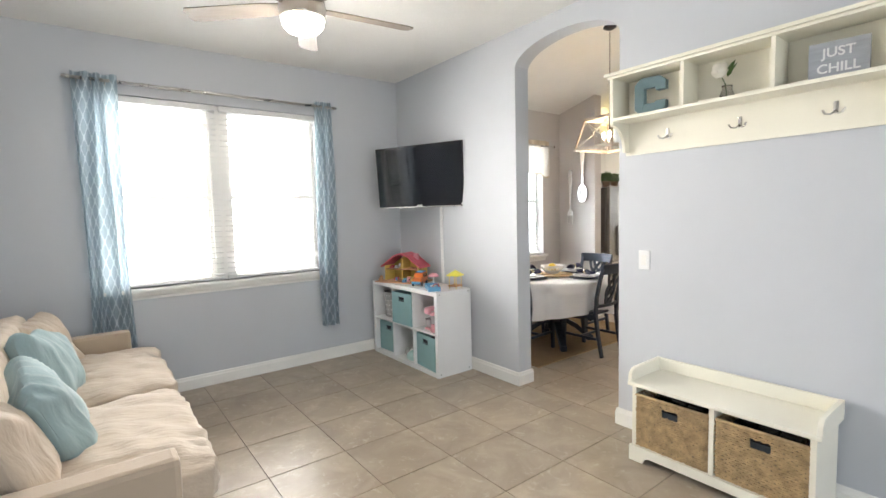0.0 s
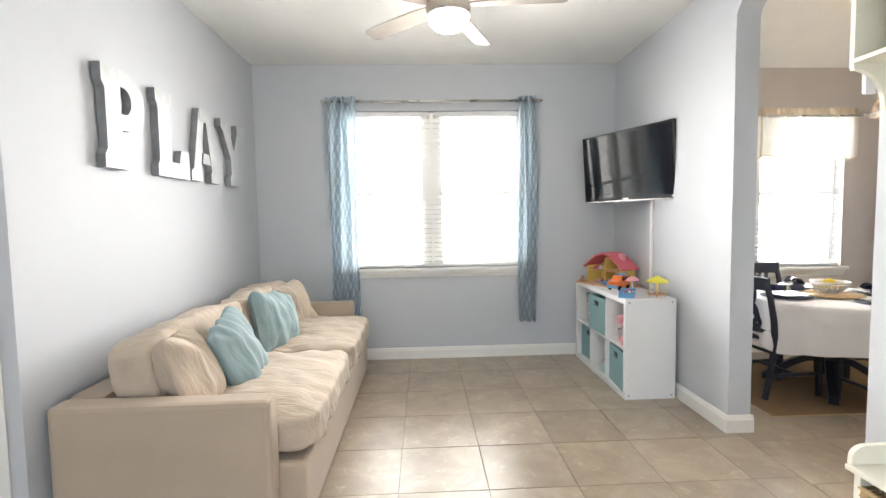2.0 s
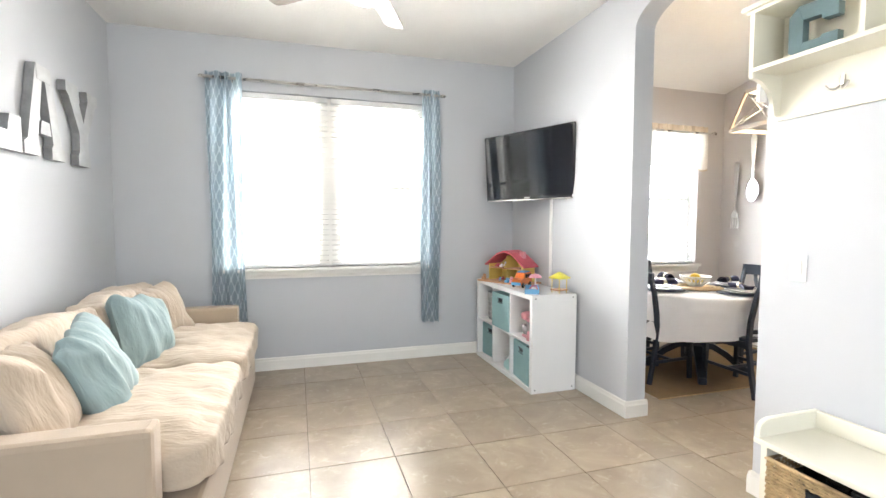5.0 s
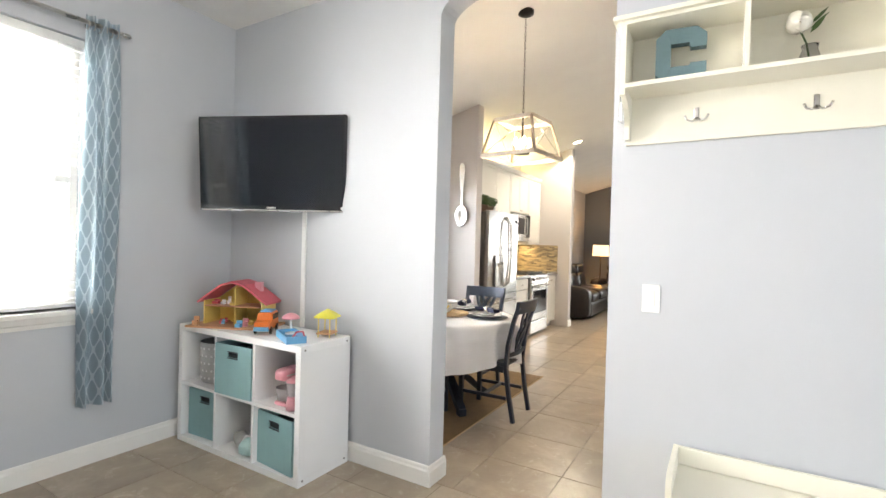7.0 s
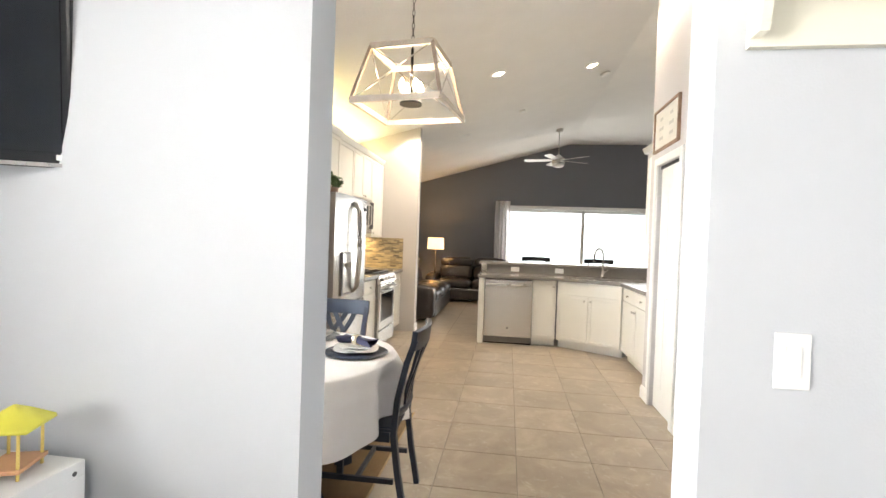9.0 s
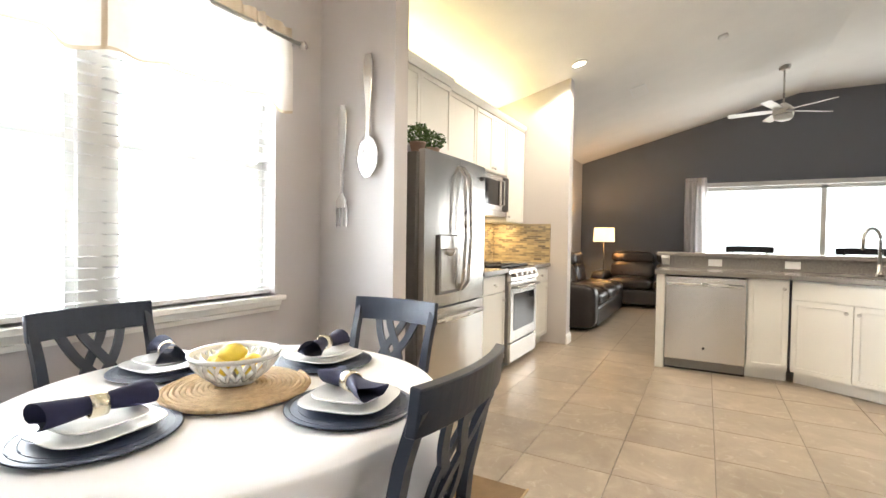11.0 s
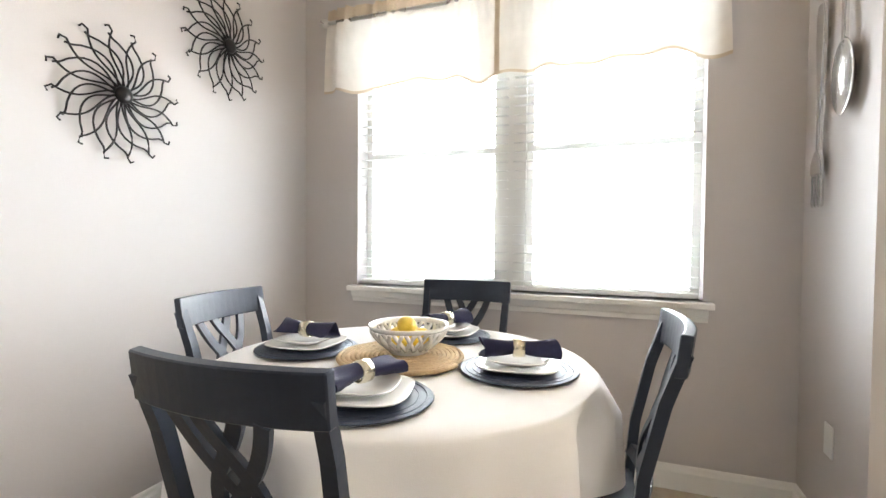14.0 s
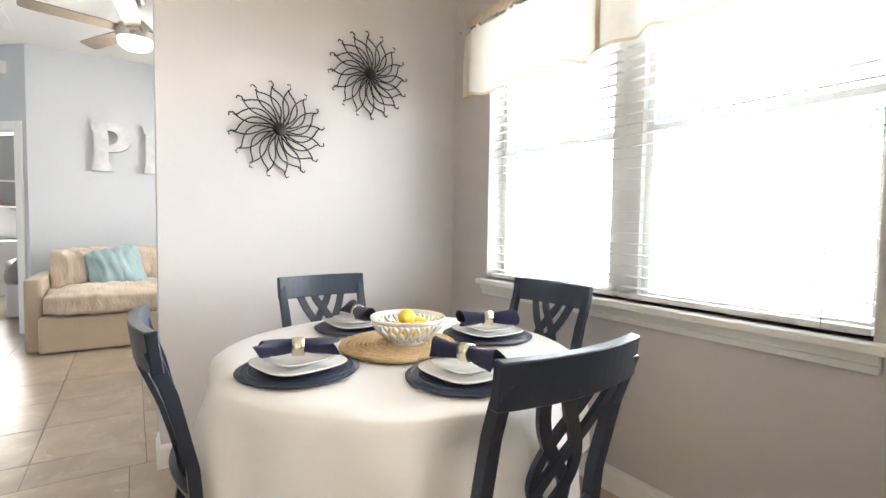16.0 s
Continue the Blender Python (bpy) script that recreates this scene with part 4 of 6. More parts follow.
# ---- ceiling fan ----
def ceiling_fan(label, x, y, ztop, drop, span, blades, rot, m_blade, lit=True):
    f = thing("ceiling_fan", label, "ceiling fan", x, y, ztop)
    part("canopy", L([(0.075, 0), (0.075, -0.01), (0.06, -0.05), (0.03, -0.065)], 28), M_NICKEL, f)
    part("downrod", T([(0, 0, -0.06), (0, 0, -drop + 0.10)], 0.012, 12), M_NICKEL, f)
    part("motor", L([(0.03, -drop + 0.115), (0.05, -drop + 0.10), (0.085, -drop + 0.07), (0.125, -drop + 0.035), (0.13, -drop - 0.01), (0.12, -drop - 0.035), (0.125, -drop - 0.04), (0.125, -drop - 0.055)], 36), M_NICKEL, f)
    part("light_bowl", L([(0.118, -drop - 0.056), (0.112, -drop - 0.09), (0.085, -drop - 0.118), (0.04, -drop - 0.132), (0.001, -drop - 0.135)], 32), M_FANLIGHT if lit else M_WHITE, f, "frosted glass light bowl")
    out = [(0.10, -0.045), (0.22, -0.058), (span - 0.06, -0.068), (span - 0.01, -0.058), (span, -0.03), (span, 0.035), (span - 0.02, 0.06), (0.22, 0.058), (0.10, 0.045)]
    me = data("blade", P(out, -0.003, 0.003), m_blade)
    for k in range(blades):
        b = new("blade", me)
        b.parent = f
        b.matrix_basis = pose(0, 0, -drop + 0.012, 0, 0, rot + 360 / blades * k) @ pose(0, 0, 0, 11, 0, 0)
    return f


ceiling_fan("brushed nickel ceiling fan with five grey-brown blades and a lit bowl", 0.85, 2.40, ZC, 0.27, 0.68, 5, 66, M_WALNUT)
lamp("fan_light", "POINT", pose(0.85, 2.40, ZC - 0.50), 17, (1, 0.93, 0.82), 0.09)


# ---- hook shelf and its things ----
hs = thing("hook_shelf", "cream-painted wall shelf with three cubbies and coat hooks", "shelf", XP0, -0.063, 0.02)
Y0, Y1 = 0.25, 1.54
part("back_board", B(-0.018, Y0, 1.768, -0.0005, Y1, 2.23), M_CREAM, hs)
bm = bmesh.new()
box(bm, -0.215, Y0 - 0.03, 2.232, -0.0005, Y1 + 0.03, 2.25, 0.003)
box(bm, -0.20, Y0 - 0.015, 2.216, -0.018, Y1 + 0.015, 2.231, 0.004)
part("top", bm, M_CREAM, hs)
part("shelf", B(-0.195, Y0 + 0.02, 1.965, -0.018, Y1 - 0.02, 1.983, 0.002), M_CREAM, hs)
for yy in (0.69, 1.11):
    part("divider", B(-0.188, yy - 0.009, 1.983, -0.018, yy + 0.009, 2.216), M_CREAM, hs)
for a, b in ((Y0, Y0 + 0.02), (Y1 - 0.02, Y1)):
    pr = [(-0.018, 1.785), (-0.055, 1.785), (-0.06, 1.80)] + [(-0.06 - 0.13 * (1 - math.cos(t_)), 1.80 + 0.14 * math.sin(t_)) for t_ in steps(0.1, math.pi / 2, 8)] + [(-0.195, 1.955), (-0.195, 2.216), (-0.018, 2.216)]
    part("end_panel", P(pr, a, b, "y"), M_CREAM, hs)
for yy in (1.27, 0.885, 0.49):
    hk = bmesh.new()
    box(hk, -0.024, yy - 0.009, 1.845, -0.018, yy + 0.009, 1.90, 0.004)
    for s in (-1, 1):
        tube(hk, [(-0.024, yy, 1.858), (-0.04, yy + s * 0.015, 1.842), (-0.052, yy + s * 0.032, 1.845), (-0.055, yy + s * 0.042, 1.862)], 0.0045, 7)
    part("coat_hook", hk, M_NICKEL, hs, "brushed nickel double coat hook")

rmt = thing("fan_remote", "small white fan remote in a holder on the shelf end", "remote", XP0 - 0.10, 1.4775, 1.92)
part("holder", B(-0.022, 0, -0.05, 0.022, 0.012, 0.03, 0.003), M_WHITE, rmt)
part("remote", B(-0.018, 0.0125, -0.045, 0.018, 0.022, 0.065, 0.004), M_WHITE, rmt)
for k in range(3):
    part("button", B(-0.008, 0.0222, 0.0 + k * 0.018, 0.008, 0.0235, 0.01 + k * 0.018), M_STEEL_D, rmt)

lc = bmesh.new()
for q_ in ([(-0.09, -0.07), (-0.055, -0.105), (-0.035, -0.04), (-0.035, 0.04), (-0.055, 0.105), (-0.09, 0.07)],
           [(-0.055, 0.105), (0.055, 0.105), (0.09, 0.075), (0.09, 0.025), (0.035, 0.025), (0.03, 0.045), (-0.035, 0.045)],
           [(-0.055, -0.105), (0.055, -0.105), (0.09, -0.075), (0.09, -0.035), (0.035, -0.035), (0.03, -0.045), (-0.035, -0.045)]):
    prism(lc, q_, -0.02, 0.02, "y")
ob = solid("letter_ornament", lc, mat("faded_teal_wood", (0.12, 0.19, 0.21), 0.6, vary=0.15, scale=12), "faded teal wooden letter C standing on the shelf", "ornament")
ob.matrix_world = pose(XP0 - 0.10, 1.267, 2.003 + 0.106, 0, 0, -85)

vs_ = thing("flower_vase", "white artificial rose in a small glass vase", "vase", XP0 - 0.10, 0.857, 2.004)
part("glass", L([(0.025, 0), (0.035, 0.02), (0.022, 0.055), (0.026, 0.07), (0.024, 0.07), (0.02, 0.055), (0.032, 0.022), (0.001, 0.004)], 20, cap=False), M_GLASS, vs_)
part("stem", T([(0, 0, 0.01), (0.005, 0.01, 0.08), (0.0, 0.03, 0.13)], 0.003, 6), M_LEAF, vs_)
M_ROSE = mat("white_petal", (0.82, 0.78, 0.70), 0.7, vary=0.06, scale=30)
rs = bmesh.new()
rr_ = random.Random(2)
for k in range(22):
    a, e = rr_.uniform(0, 6.28), rr_.uniform(-0.2, 1.2)
    rad = 0.016 + 0.036 * (k / 22)
    c = Vector((math.cos(a) * math.cos(e), math.sin(a) * math.cos(e), math.sin(e))) * rad
    m_ = Matrix.Translation(c + Vector((0, 0.035, 0.15))) @ c.to_track_quat("Z", "Y").to_matrix().to_4x4()
    g = [[Vector(((u - 0.5) * 0.065 * math.sqrt(max(0.1, 1 - (2 * v - 1) ** 2)), (v - 0.5) * 0.06, -0.02 * ((u - 0.5) ** 2 + (v - 0.5) ** 2) * 4)) for v in steps(0, 1, 4)] for u in steps(0, 1, 4)]
    vv = [[rs.verts.new(m_ @ p) for p in row] for row in g]
    for i in range(4):
        for j in range(4):
            rs.faces.new((vv[i][j], vv[i + 1][j], vv[i + 1][j + 1], vv[i][j + 1])).smooth = True
part("flower", rs, M_ROSE, vs_, "open white rose bloom")
for dy, dz, rz in ((-0.03, 0.13, -30), (-0.055, 0.145, -60), (-0.045, 0.115, -100)):
    lf = P([(0, 0), (0.012, 0.02), (0.010, 0.045), (0, 0.065), (-0.010, 0.045), (-0.012, 0.02)], 0, 0.001)
    part("leaf", lf, M_LEAF, vs_).matrix_basis = pose(0, 0.0, dz, 40, 0, 180 + rz * 0.4)
sg = thing("box_sign", "grey wooden block sign with white lettering", "sign", XP0 - 0.09, 0.407, 2.004, 8)
part("block", B(-0.022, -0.105, 0, 0.022, 0.105, 0.165, 0.002), mat("weathered_blue_grey_board", (0.36, 0.38, 0.42), 0.7, vary=0.2, scale=10, stretch=(1, 1, 6)), sg)
for txt, zz in (("JUST", 0.098), ("CHILL", 0.03)):
    cu = bpy.data.curves.new("lettering", "FONT")
    cu.body = txt
    cu.size = 0.056
    cu.extrude = 0.001
    cu.offset = 0.001
    cu.align_x = "CENTER"
    tmp = new("lettering", cu)
    me = bpy.data.meshes.new_from_object(tmp.evaluated_get(bpy.context.evaluated_depsgraph_get()))
    bpy.data.objects.remove(tmp)
    me.materials.append(M_WHITE)
    tx = new("lettering", me)
    tx.parent = sg
    tx.matrix_basis = pose(-0.0235, 0, zz, 90, 0, -90)

# ---- bench ----
bn = thing("storage_bench", "cream-painted entry bench with two cubbies for baskets", "bench", XP0 - 0.018, 0.352, 0)
BL, BD = 0.90, 0.345
part("seat", B(-BD, 0, 0.44, 0, BL, 0.462, 0.006), M_CREAM, bn)
part("back_rail", B(-0.022, 0.02, 0.463, 0, BL - 0.02, 0.535, 0.004), M_CREAM, bn)
for a in (0.0, BL - 0.02):
    pr = [(0, 0.463), (-BD + 0.01, 0.463), (-BD + 0.012, 0.49)] + [(-BD + 0.012 + 0.06 * (1 - math.cos(t_)), 0.49 + 0.045 * math.sin(t_)) for t_ in steps(0.2, math.pi / 2, 6)] + [(0, 0.535)]
    part("side_wing", P(pr, a, a + 0.02, "y"), M_CREAM, bn)
for a in (0.02, BL - 0.045):
    part("side_panel", B(-BD + 0.02, a, 0.0, -0.005, a + 0.025, 0.44, 0.002), M_CREAM, bn)
part("centre_divider", B(-BD + 0.02, BL / 2 - 0.012, 0.08, -0.005, BL / 2 + 0.012, 0.44), M_CREAM, bn)
part("bottom_board", B(-BD + 0.02, 0.045, 0.07, -0.005, BL - 0.045, 0.088), M_CREAM, bn)
part("back_panel", B(-0.005, 0.02, 0.05, 0, BL - 0.02, 0.44), M_CREAM, bn)
pl_ = [(0.01, 0), (0.09, 0), (0.105, 0.03), (0.13, 0.04), (BL - 0.13, 0.04), (BL - 0.105, 0.03), (BL - 0.09, 0), (BL - 0.01, 0), (BL - 0.01, 0.088), (0.01, 0.088)]
part("plinth", P(pl_, -BD + 0.004, -BD + 0.0195, "x"), M_CREAM, bn)


def wicker(y0, seed):
    w, h, d = 0.385, 0.30, 0.30
    b = thing("wicker_basket", "woven seagrass basket with a cut-out handle, holding dark shoes", "basket", XP0 - 0.018 - BD + 0.175, y0, 0.089, 0, "baskets in the bench")
    part("liner", B(-d / 2 + 0.012, -w / 2 + 0.012, 0.0, d / 2 - 0.012, w / 2 - 0.012, 0.24), M_BIN_IN, b, "dark inside")
    rg = random.Random(seed)
    rows, bmf, bmb = 26, bmesh.new(), bmesh.new()
    bms = {-w / 2: bmesh.new(), w / 2: bmesh.new()}
    for r in range(rows):
        z = 0.008 + r * (h - 0.012) / rows
        for bmx, sx in ((bmf, -d / 2), (bmb, d / 2)):
            segs = [(-w / 2, w / 2)]
            if sx < 0 and 0.215 < z < 0.262:
                segs = [(-w / 2, -0.045), (0.045, w / 2)]
            for a, c in segs:
                n = max(4, int((c - a) / 0.016))
                tube(bmx, [(sx + 0.004 * (1 if (i + r) % 2 else -1) + rg.uniform(-0.0012, 0.0012), a + (c - a) * i / n, z + rg.uniform(-0.0018, 0.0018)) for i in range(n + 1)], 0.0066, 5)
        for sy in (-w / 2, w / 2):
            tube(bms[sy], [(-d / 2 + d * i / 16, sy + 0.004 * (1 if (i + r) % 2 else -1), z) for i in range(17)], 0.0066, 5)
    for name_, weave in (("front", bmf), ("side", bms[-w / 2]), ("side", bms[w / 2]), ("back", bmb)):
        part(name_, weave, M_WICKER, b)["kind"] = "stuff"
    part("rim", T([(-d / 2, -w / 2, h), (-d / 2, w / 2, h), (d / 2, w / 2, h), (d / 2, -w / 2, h), (-d / 2, -w / 2, h)], 0.009, 6), M_WICKER, b)
    for k in range(3):
        s = part("shoe", puff(0.10, 0.10, 0.09, 0.4, 0, 0.003, 6, k), M_BLACK, b, "dark shoe")
        s.location = (-0.03 + 0.03 * k, -0.1 + 0.1 * k, 0.265)
    return b


wicker(0.352 + 0.235, 1)
wicker(0.352 + 0.665, 2)

# ---- switch plates and thermostat-like remote ----
def switch_plate(m, n, label):
    s = thing("light_switch", label, "light switch")
    s.matrix_world = m
    w = 0.036 + 0.046 * (n - 1) / 2
    part("plate", B(-w, -0.006, -0.06, w, -0.0002, 0.06, 0.003), M_WHITE, s)
    for k in range(n):
        c = (k - (n - 1) / 2) * 0.046
        part("rocker", B(c - 0.016, -0.011, -0.033, c + 0.016, -0.0055, 0.033, 0.002), M_TRIM, s)
    return s


switch_plate(pose(XP0, 1.358, 1.128, 0, 0, -90), 1, "white rocker light switch on the wall")
switch_plate(pose(4.90, 0.71, 1.10, 0, 0, 180), 3, "white triple rocker switch plate beside the pantry")


# ---- dining: table and setting ----
TX, TY, TR, TH = 3.855, 3.12, 0.585, 0.737
tbl = thing("dining_table", "round dark navy pedestal table under a white cloth", "table", TX, TY, 0)
part("tabletop", L([(TR - 0.03, TH - 0.035), (TR - 0.012, TH - 0.032), (TR - 0.012, TH - 0.008), (TR - 0.02, TH - 0.004)], 48), M_NAVY, tbl)
part("pedestal", L([(0.055, 0.14), (0.075, 0.17), (0.07, 0.22), (0.045, 0.28), (0.05, 0.34), (0.08, 0.45), (0.085, 0.52), (0.06, 0.60), (0.055, 0.65), (0.16, 0.70), (0.17, TH - 0.036)], 28), M_NAVY, tbl)
for k in range(4):
    bm = bmesh.new()
    bar(bm, [(0.05, 0, 0.24), (0.14, 0, 0.23), (0.24, 0, 0.17), (0.33, 0, 0.09), (0.40, 0, 0.045)], [0.06, 0.07, 0.07, 0.065, 0.06], 0.05, (0, 1, 0))
    box(bm, 0.36, -0.032, 0.0045, 0.43, 0.032, 0.06, 0.01)
    part("foot", bm, M_NAVY, tbl).matrix_basis = pose(0, 0, 0.004, 0, 0, 45 + 90 * k + 8)
cl = thing("tablecloth", "white linen cloth draped over the round table with soft folds", "tablecloth", TX, TY, 0)
def drape(u, v):
    a = 2 * math.pi * u
    sq = 0.70 / max(abs(math.cos(a + 0.35)), abs(math.sin(a + 0.35)))
    hang = 0.31 + 0.30 * (min(sq, 0.93) - 0.70)
    s = TR * v / 0.62 if v <= 0.62 else TR + hang * (v - 0.62) / 0.38
    if v <= 0.62:
        return Vector((s * math.cos(a), s * math.sin(a), TH + 0.0015 * math.sin(3 * a) * v))
    d = s - TR
    bend = min(d / 0.03, 1.0)
    f = (0.036 * math.sin(8 * a) + 0.022 * math.sin(13 * a + 1.3) + 0.018 * math.sin(5 * a + 0.6)) * min(1, d / 0.10)
    r = TR + 0.012 * math.sin(bend * math.pi / 2) + f + 0.07 * d
    return Vector((r * math.cos(a), r * math.sin(a), TH - d + 0.008 * (1 - bend)))
vs0 = [0.001] + steps(0.1, 0.62, 6) + steps(0.635, 1.0, 18)
part("cloth", sheet(steps(0, 1, 180), vs0, drape), M_LINEN, cl)
ZT = TH + 0.009


def setting(ang, dist, nap, label):
    a = math.radians(ang)
    x, y = TX + dist * math.cos(a), TY + dist * math.sin(a)
    pm = thing("placemat", "round navy blue woven placemat", "placemat", x, y, ZT, ang, "placemats")
    part("mat", L([(0.001, 0), (0.168, 0), (0.172, 0.0015), (0.168, 0.004), (0.001, 0.0035)], 48), M_MAT, pm)
    rb = bmesh.new()
    for r in (0.06, 0.10, 0.135, 0.155):
        tube(rb, [(r * math.cos(t_), r * math.sin(t_), 0.004) for t_ in steps(0, 2 * math.pi, 36)], 0.0016, 5)
    part("stitching", rb, M_MAT, pm)
    zz = ZT + 0.006
    for s, n_, lab in ((0.120, "dinner_plate", "white square-rounded glazed dinner plate"), (0.089, "salad_plate", "small white square-rounded plate stacked on another")):
        bm = bmesh.new()
        rings = []
        for rr, h in ((0.55, 0.0), (0.60, 0.0), (0.98, 0.014), (1.0, 0.017), (0.97, 0.018), (0.62, 0.006), (0.02, 0.005)):
            ring = []
            for k in range(48):
                t_ = 2 * math.pi * k / 48
                p_ = 3.6
                q = (abs(math.cos(t_)) ** p_ + abs(math.sin(t_)) ** p_) ** (-1 / p_)
                ring.append(bm.verts.new((s * rr * q * math.cos(t_), s * rr * q * math.sin(t_), h)))
            rings.append(ring)
        for r0, r1 in zip(rings, rings[1:]):
            for k in range(48):
                bm.faces.new((r0[k], r0[(k + 1) % 48], r1[(k + 1) % 48], r1[k])).smooth = True
        bm.faces.new(rings[0][::-1])
        bm.faces.new(rings[-1])
        pt = thing(n_, lab, "plate", x, y, zz, ang + 3, n_ + "s")
        part("dish", bm, M_PLATE, pt)
        zz += 0.0145
    np_ = thing("napkin", label, "napkin", x, y, zz + 0.012, ang + 90 + nap, "navy napkins")
    sd = int(ang) % 17
    def fan_cloth(sgn):
        def fn(u, v):
            t_ = u * 0.108
            wd = 0.020 + 0.026 * u ** 1.3
            ph = v * 2 * math.pi
            zf = 0.010 + 0.012 * math.sin(ph * 2 + sd + u * 2) * u + 0.010 * (1 - u)
            return Vector((sgn * t_ + 0.01 * math.sin(ph * 2 + sd) * u, wd * math.cos(ph), max(-0.005, zf + (0.018 + 0.008 * u) * math.sin(ph))))
        return sheet(steps(0, 1, 10), steps(0, 1, 22), fn)
    part("cloth_end", fan_cloth(1), M_NAPKIN, np_)
    part("cloth_end", fan_cloth(-1), M_NAPKIN, np_)
    rgm = L([(0.024, -0.017), (0.027, -0.017), (0.028, 0), (0.027, 0.017), (0.024, 0.017), (0.0235, 0)], 28, pose(0, 0, 0.016, 0, 90, 0), cap=False)
    part("napkin_ring", rgm, M_RING, np_, "gold-toned silver napkin ring")


setting(-79, 0.375, 59, "navy cloth napkin gathered in a metal ring on the plates")
setting(2, 0.37, -77, "navy cloth napkin gathered in a metal ring on the plates")
setting(88, 0.375, -110, "navy cloth napkin gathered in a metal ring on the plates")
setting(180, 0.36, 85, "navy cloth napkin gathered in a metal ring on the plates")

tv_ = thing("jute_trivet", "round braided jute mat in the middle of the table", "trivet", TX, TY, ZT)
bm = bmesh.new()
sp = []
for i in range(0, 14 * 28):
    r = 0.004 + 0.20 * i / (14 * 28)
    sp.append((r * math.cos(2 * math.pi * i / 28), r * math.sin(2 * math.pi * i / 28), 0.006 + 0.0012 * math.sin(i * 1.9)))
tube(bm, sp, 0.0078, 6)
part("braid", bm, M_JUTE, tv_)
bw = thing("lattice_bowl", "white ceramic openwork bowl on the jute mat", "bowl", TX + 0.012, TY + 0.025, ZT + 0.014)
bw.matrix_world = pose(TX + 0.012, TY + 0.025, ZT + 0.014) @ Matrix.Diagonal((0.84, 0.84, 0.9, 1))
part("foot", L([(0.07, 0), (0.075, 0.004), (0.085, 0.022), (0.082, 0.024), (0.06, 0.008), (0.001, 0.007)], 36, cap=False), M_PLATE, bw)
def bowl_r(z):
    return 0.083 + 0.062 * math.sin(min(1, (z - 0.02) / 0.075) * math.pi / 2)
for s in (1, -1):
    bm = bmesh.new()
    for k in range(20):
        tube(bm, [(bowl_r(z) * math.cos(2 * math.pi * k / 20 + s * (z - 0.02) * 4.2), bowl_r(z) * math.sin(2 * math.pi * k / 20 + s * (z - 0.02) * 4.2), z) for z in steps(0.02, 0.085, 7)], 0.0078, 6)
    part("lattice", bm, M_PLATE, bw)
part("rim", L([(0.139, 0.083), (0.147, 0.085), (0.155, 0.096), (0.152, 0.102), (0.146, 0.10), (0.137, 0.088)], 44, cap=False), M_PLATE, bw)
for k, (dx, dy, dz, rz) in enumerate(((0.04, 0.03, 0.05, 20), (-0.05, 0.02, 0.05, 80), (0.0, -0.055, 0.05, -30), (0.05, -0.03, 0.052, 140), (-0.01, 0.0, 0.092, 40), (-0.02, 0.06, 0.055, 0))):
    lm = solid("lemon", L([(0.003, -0.046), (0.010, -0.041), (0.024, -0.03), (0.032, -0.01), (0.032, 0.01), (0.024, 0.03), (0.012, 0.039), (0.007, 0.045), (0.002, 0.047)], 18), M_LEMON, "ripe yellow lemon in the white bowl", "lemon", group="lemons")
    lm.matrix_world = pose(TX + 0.012 + dx * 0.84, TY + 0.025 + dy * 0.84, ZT + 0.014 + dz * 0.92, 80, 15 * k, rz) @ Matrix.Diagonal((0.9, 0.9, 0.9, 1))


# ---- dining chairs ----
ch0 = thing("dining_chair", "dark navy painted dining chair with a woven-lattice back", "chair", 0, 0, 0, 0, "chairs round the table")
SH = 0.455
part("seat", P([(-0.20, -0.20), (0.20, -0.20), (0.225, 0.20), (0.17, 0.225), (-0.17, 0.225), (-0.225, 0.20)], SH - 0.025, SH, "z", 0.008), M_NAVY, ch0)
for s in (-1, 1):
    bm = bmesh.new()
    bar(bm, [(s * 0.19, -0.255, 0.004), (s * 0.192, -0.215, 0.22), (s * 0.195, -0.19, 0.42), (s * 0.20, -0.205, 0.60), (s * 0.207, -0.245, 0.78), (s * 0.212, -0.285, 0.90)], [0.034, 0.036, 0.04, 0.038, 0.034, 0.03], 0.028, (1, 0, 0))
    part("back_post", bm, M_NAVY, ch0)
    bm = bmesh.new()
    bar(bm, [(s * 0.195, 0.19, 0.004), (s * 0.192, 0.185, 0.20), (s * 0.19, 0.185, SH - 0.026)], [0.028, 0.033, 0.04], 0.034, (1, 0, 0))
    part("front_leg", bm, M_NAVY, ch0)
    part("side_apron", B(s * 0.19 - 0.01, -0.17, SH - 0.075, s * 0.19 + 0.01, 0.168, SH - 0.026), M_NAVY, ch0)
    part("side_stretcher", B(s * 0.19 - 0.009, -0.195, 0.17, s * 0.19 + 0.009, 0.168, 0.195), M_NAVY, ch0)
part("front_apron", B(-0.172, 0.178, SH - 0.075, 0.172, 0.198, SH - 0.026), M_NAVY, ch0)
part("cross_stretcher", B(-0.18, -0.02, 0.172, 0.18, 0.0, 0.194), M_NAVY, ch0)
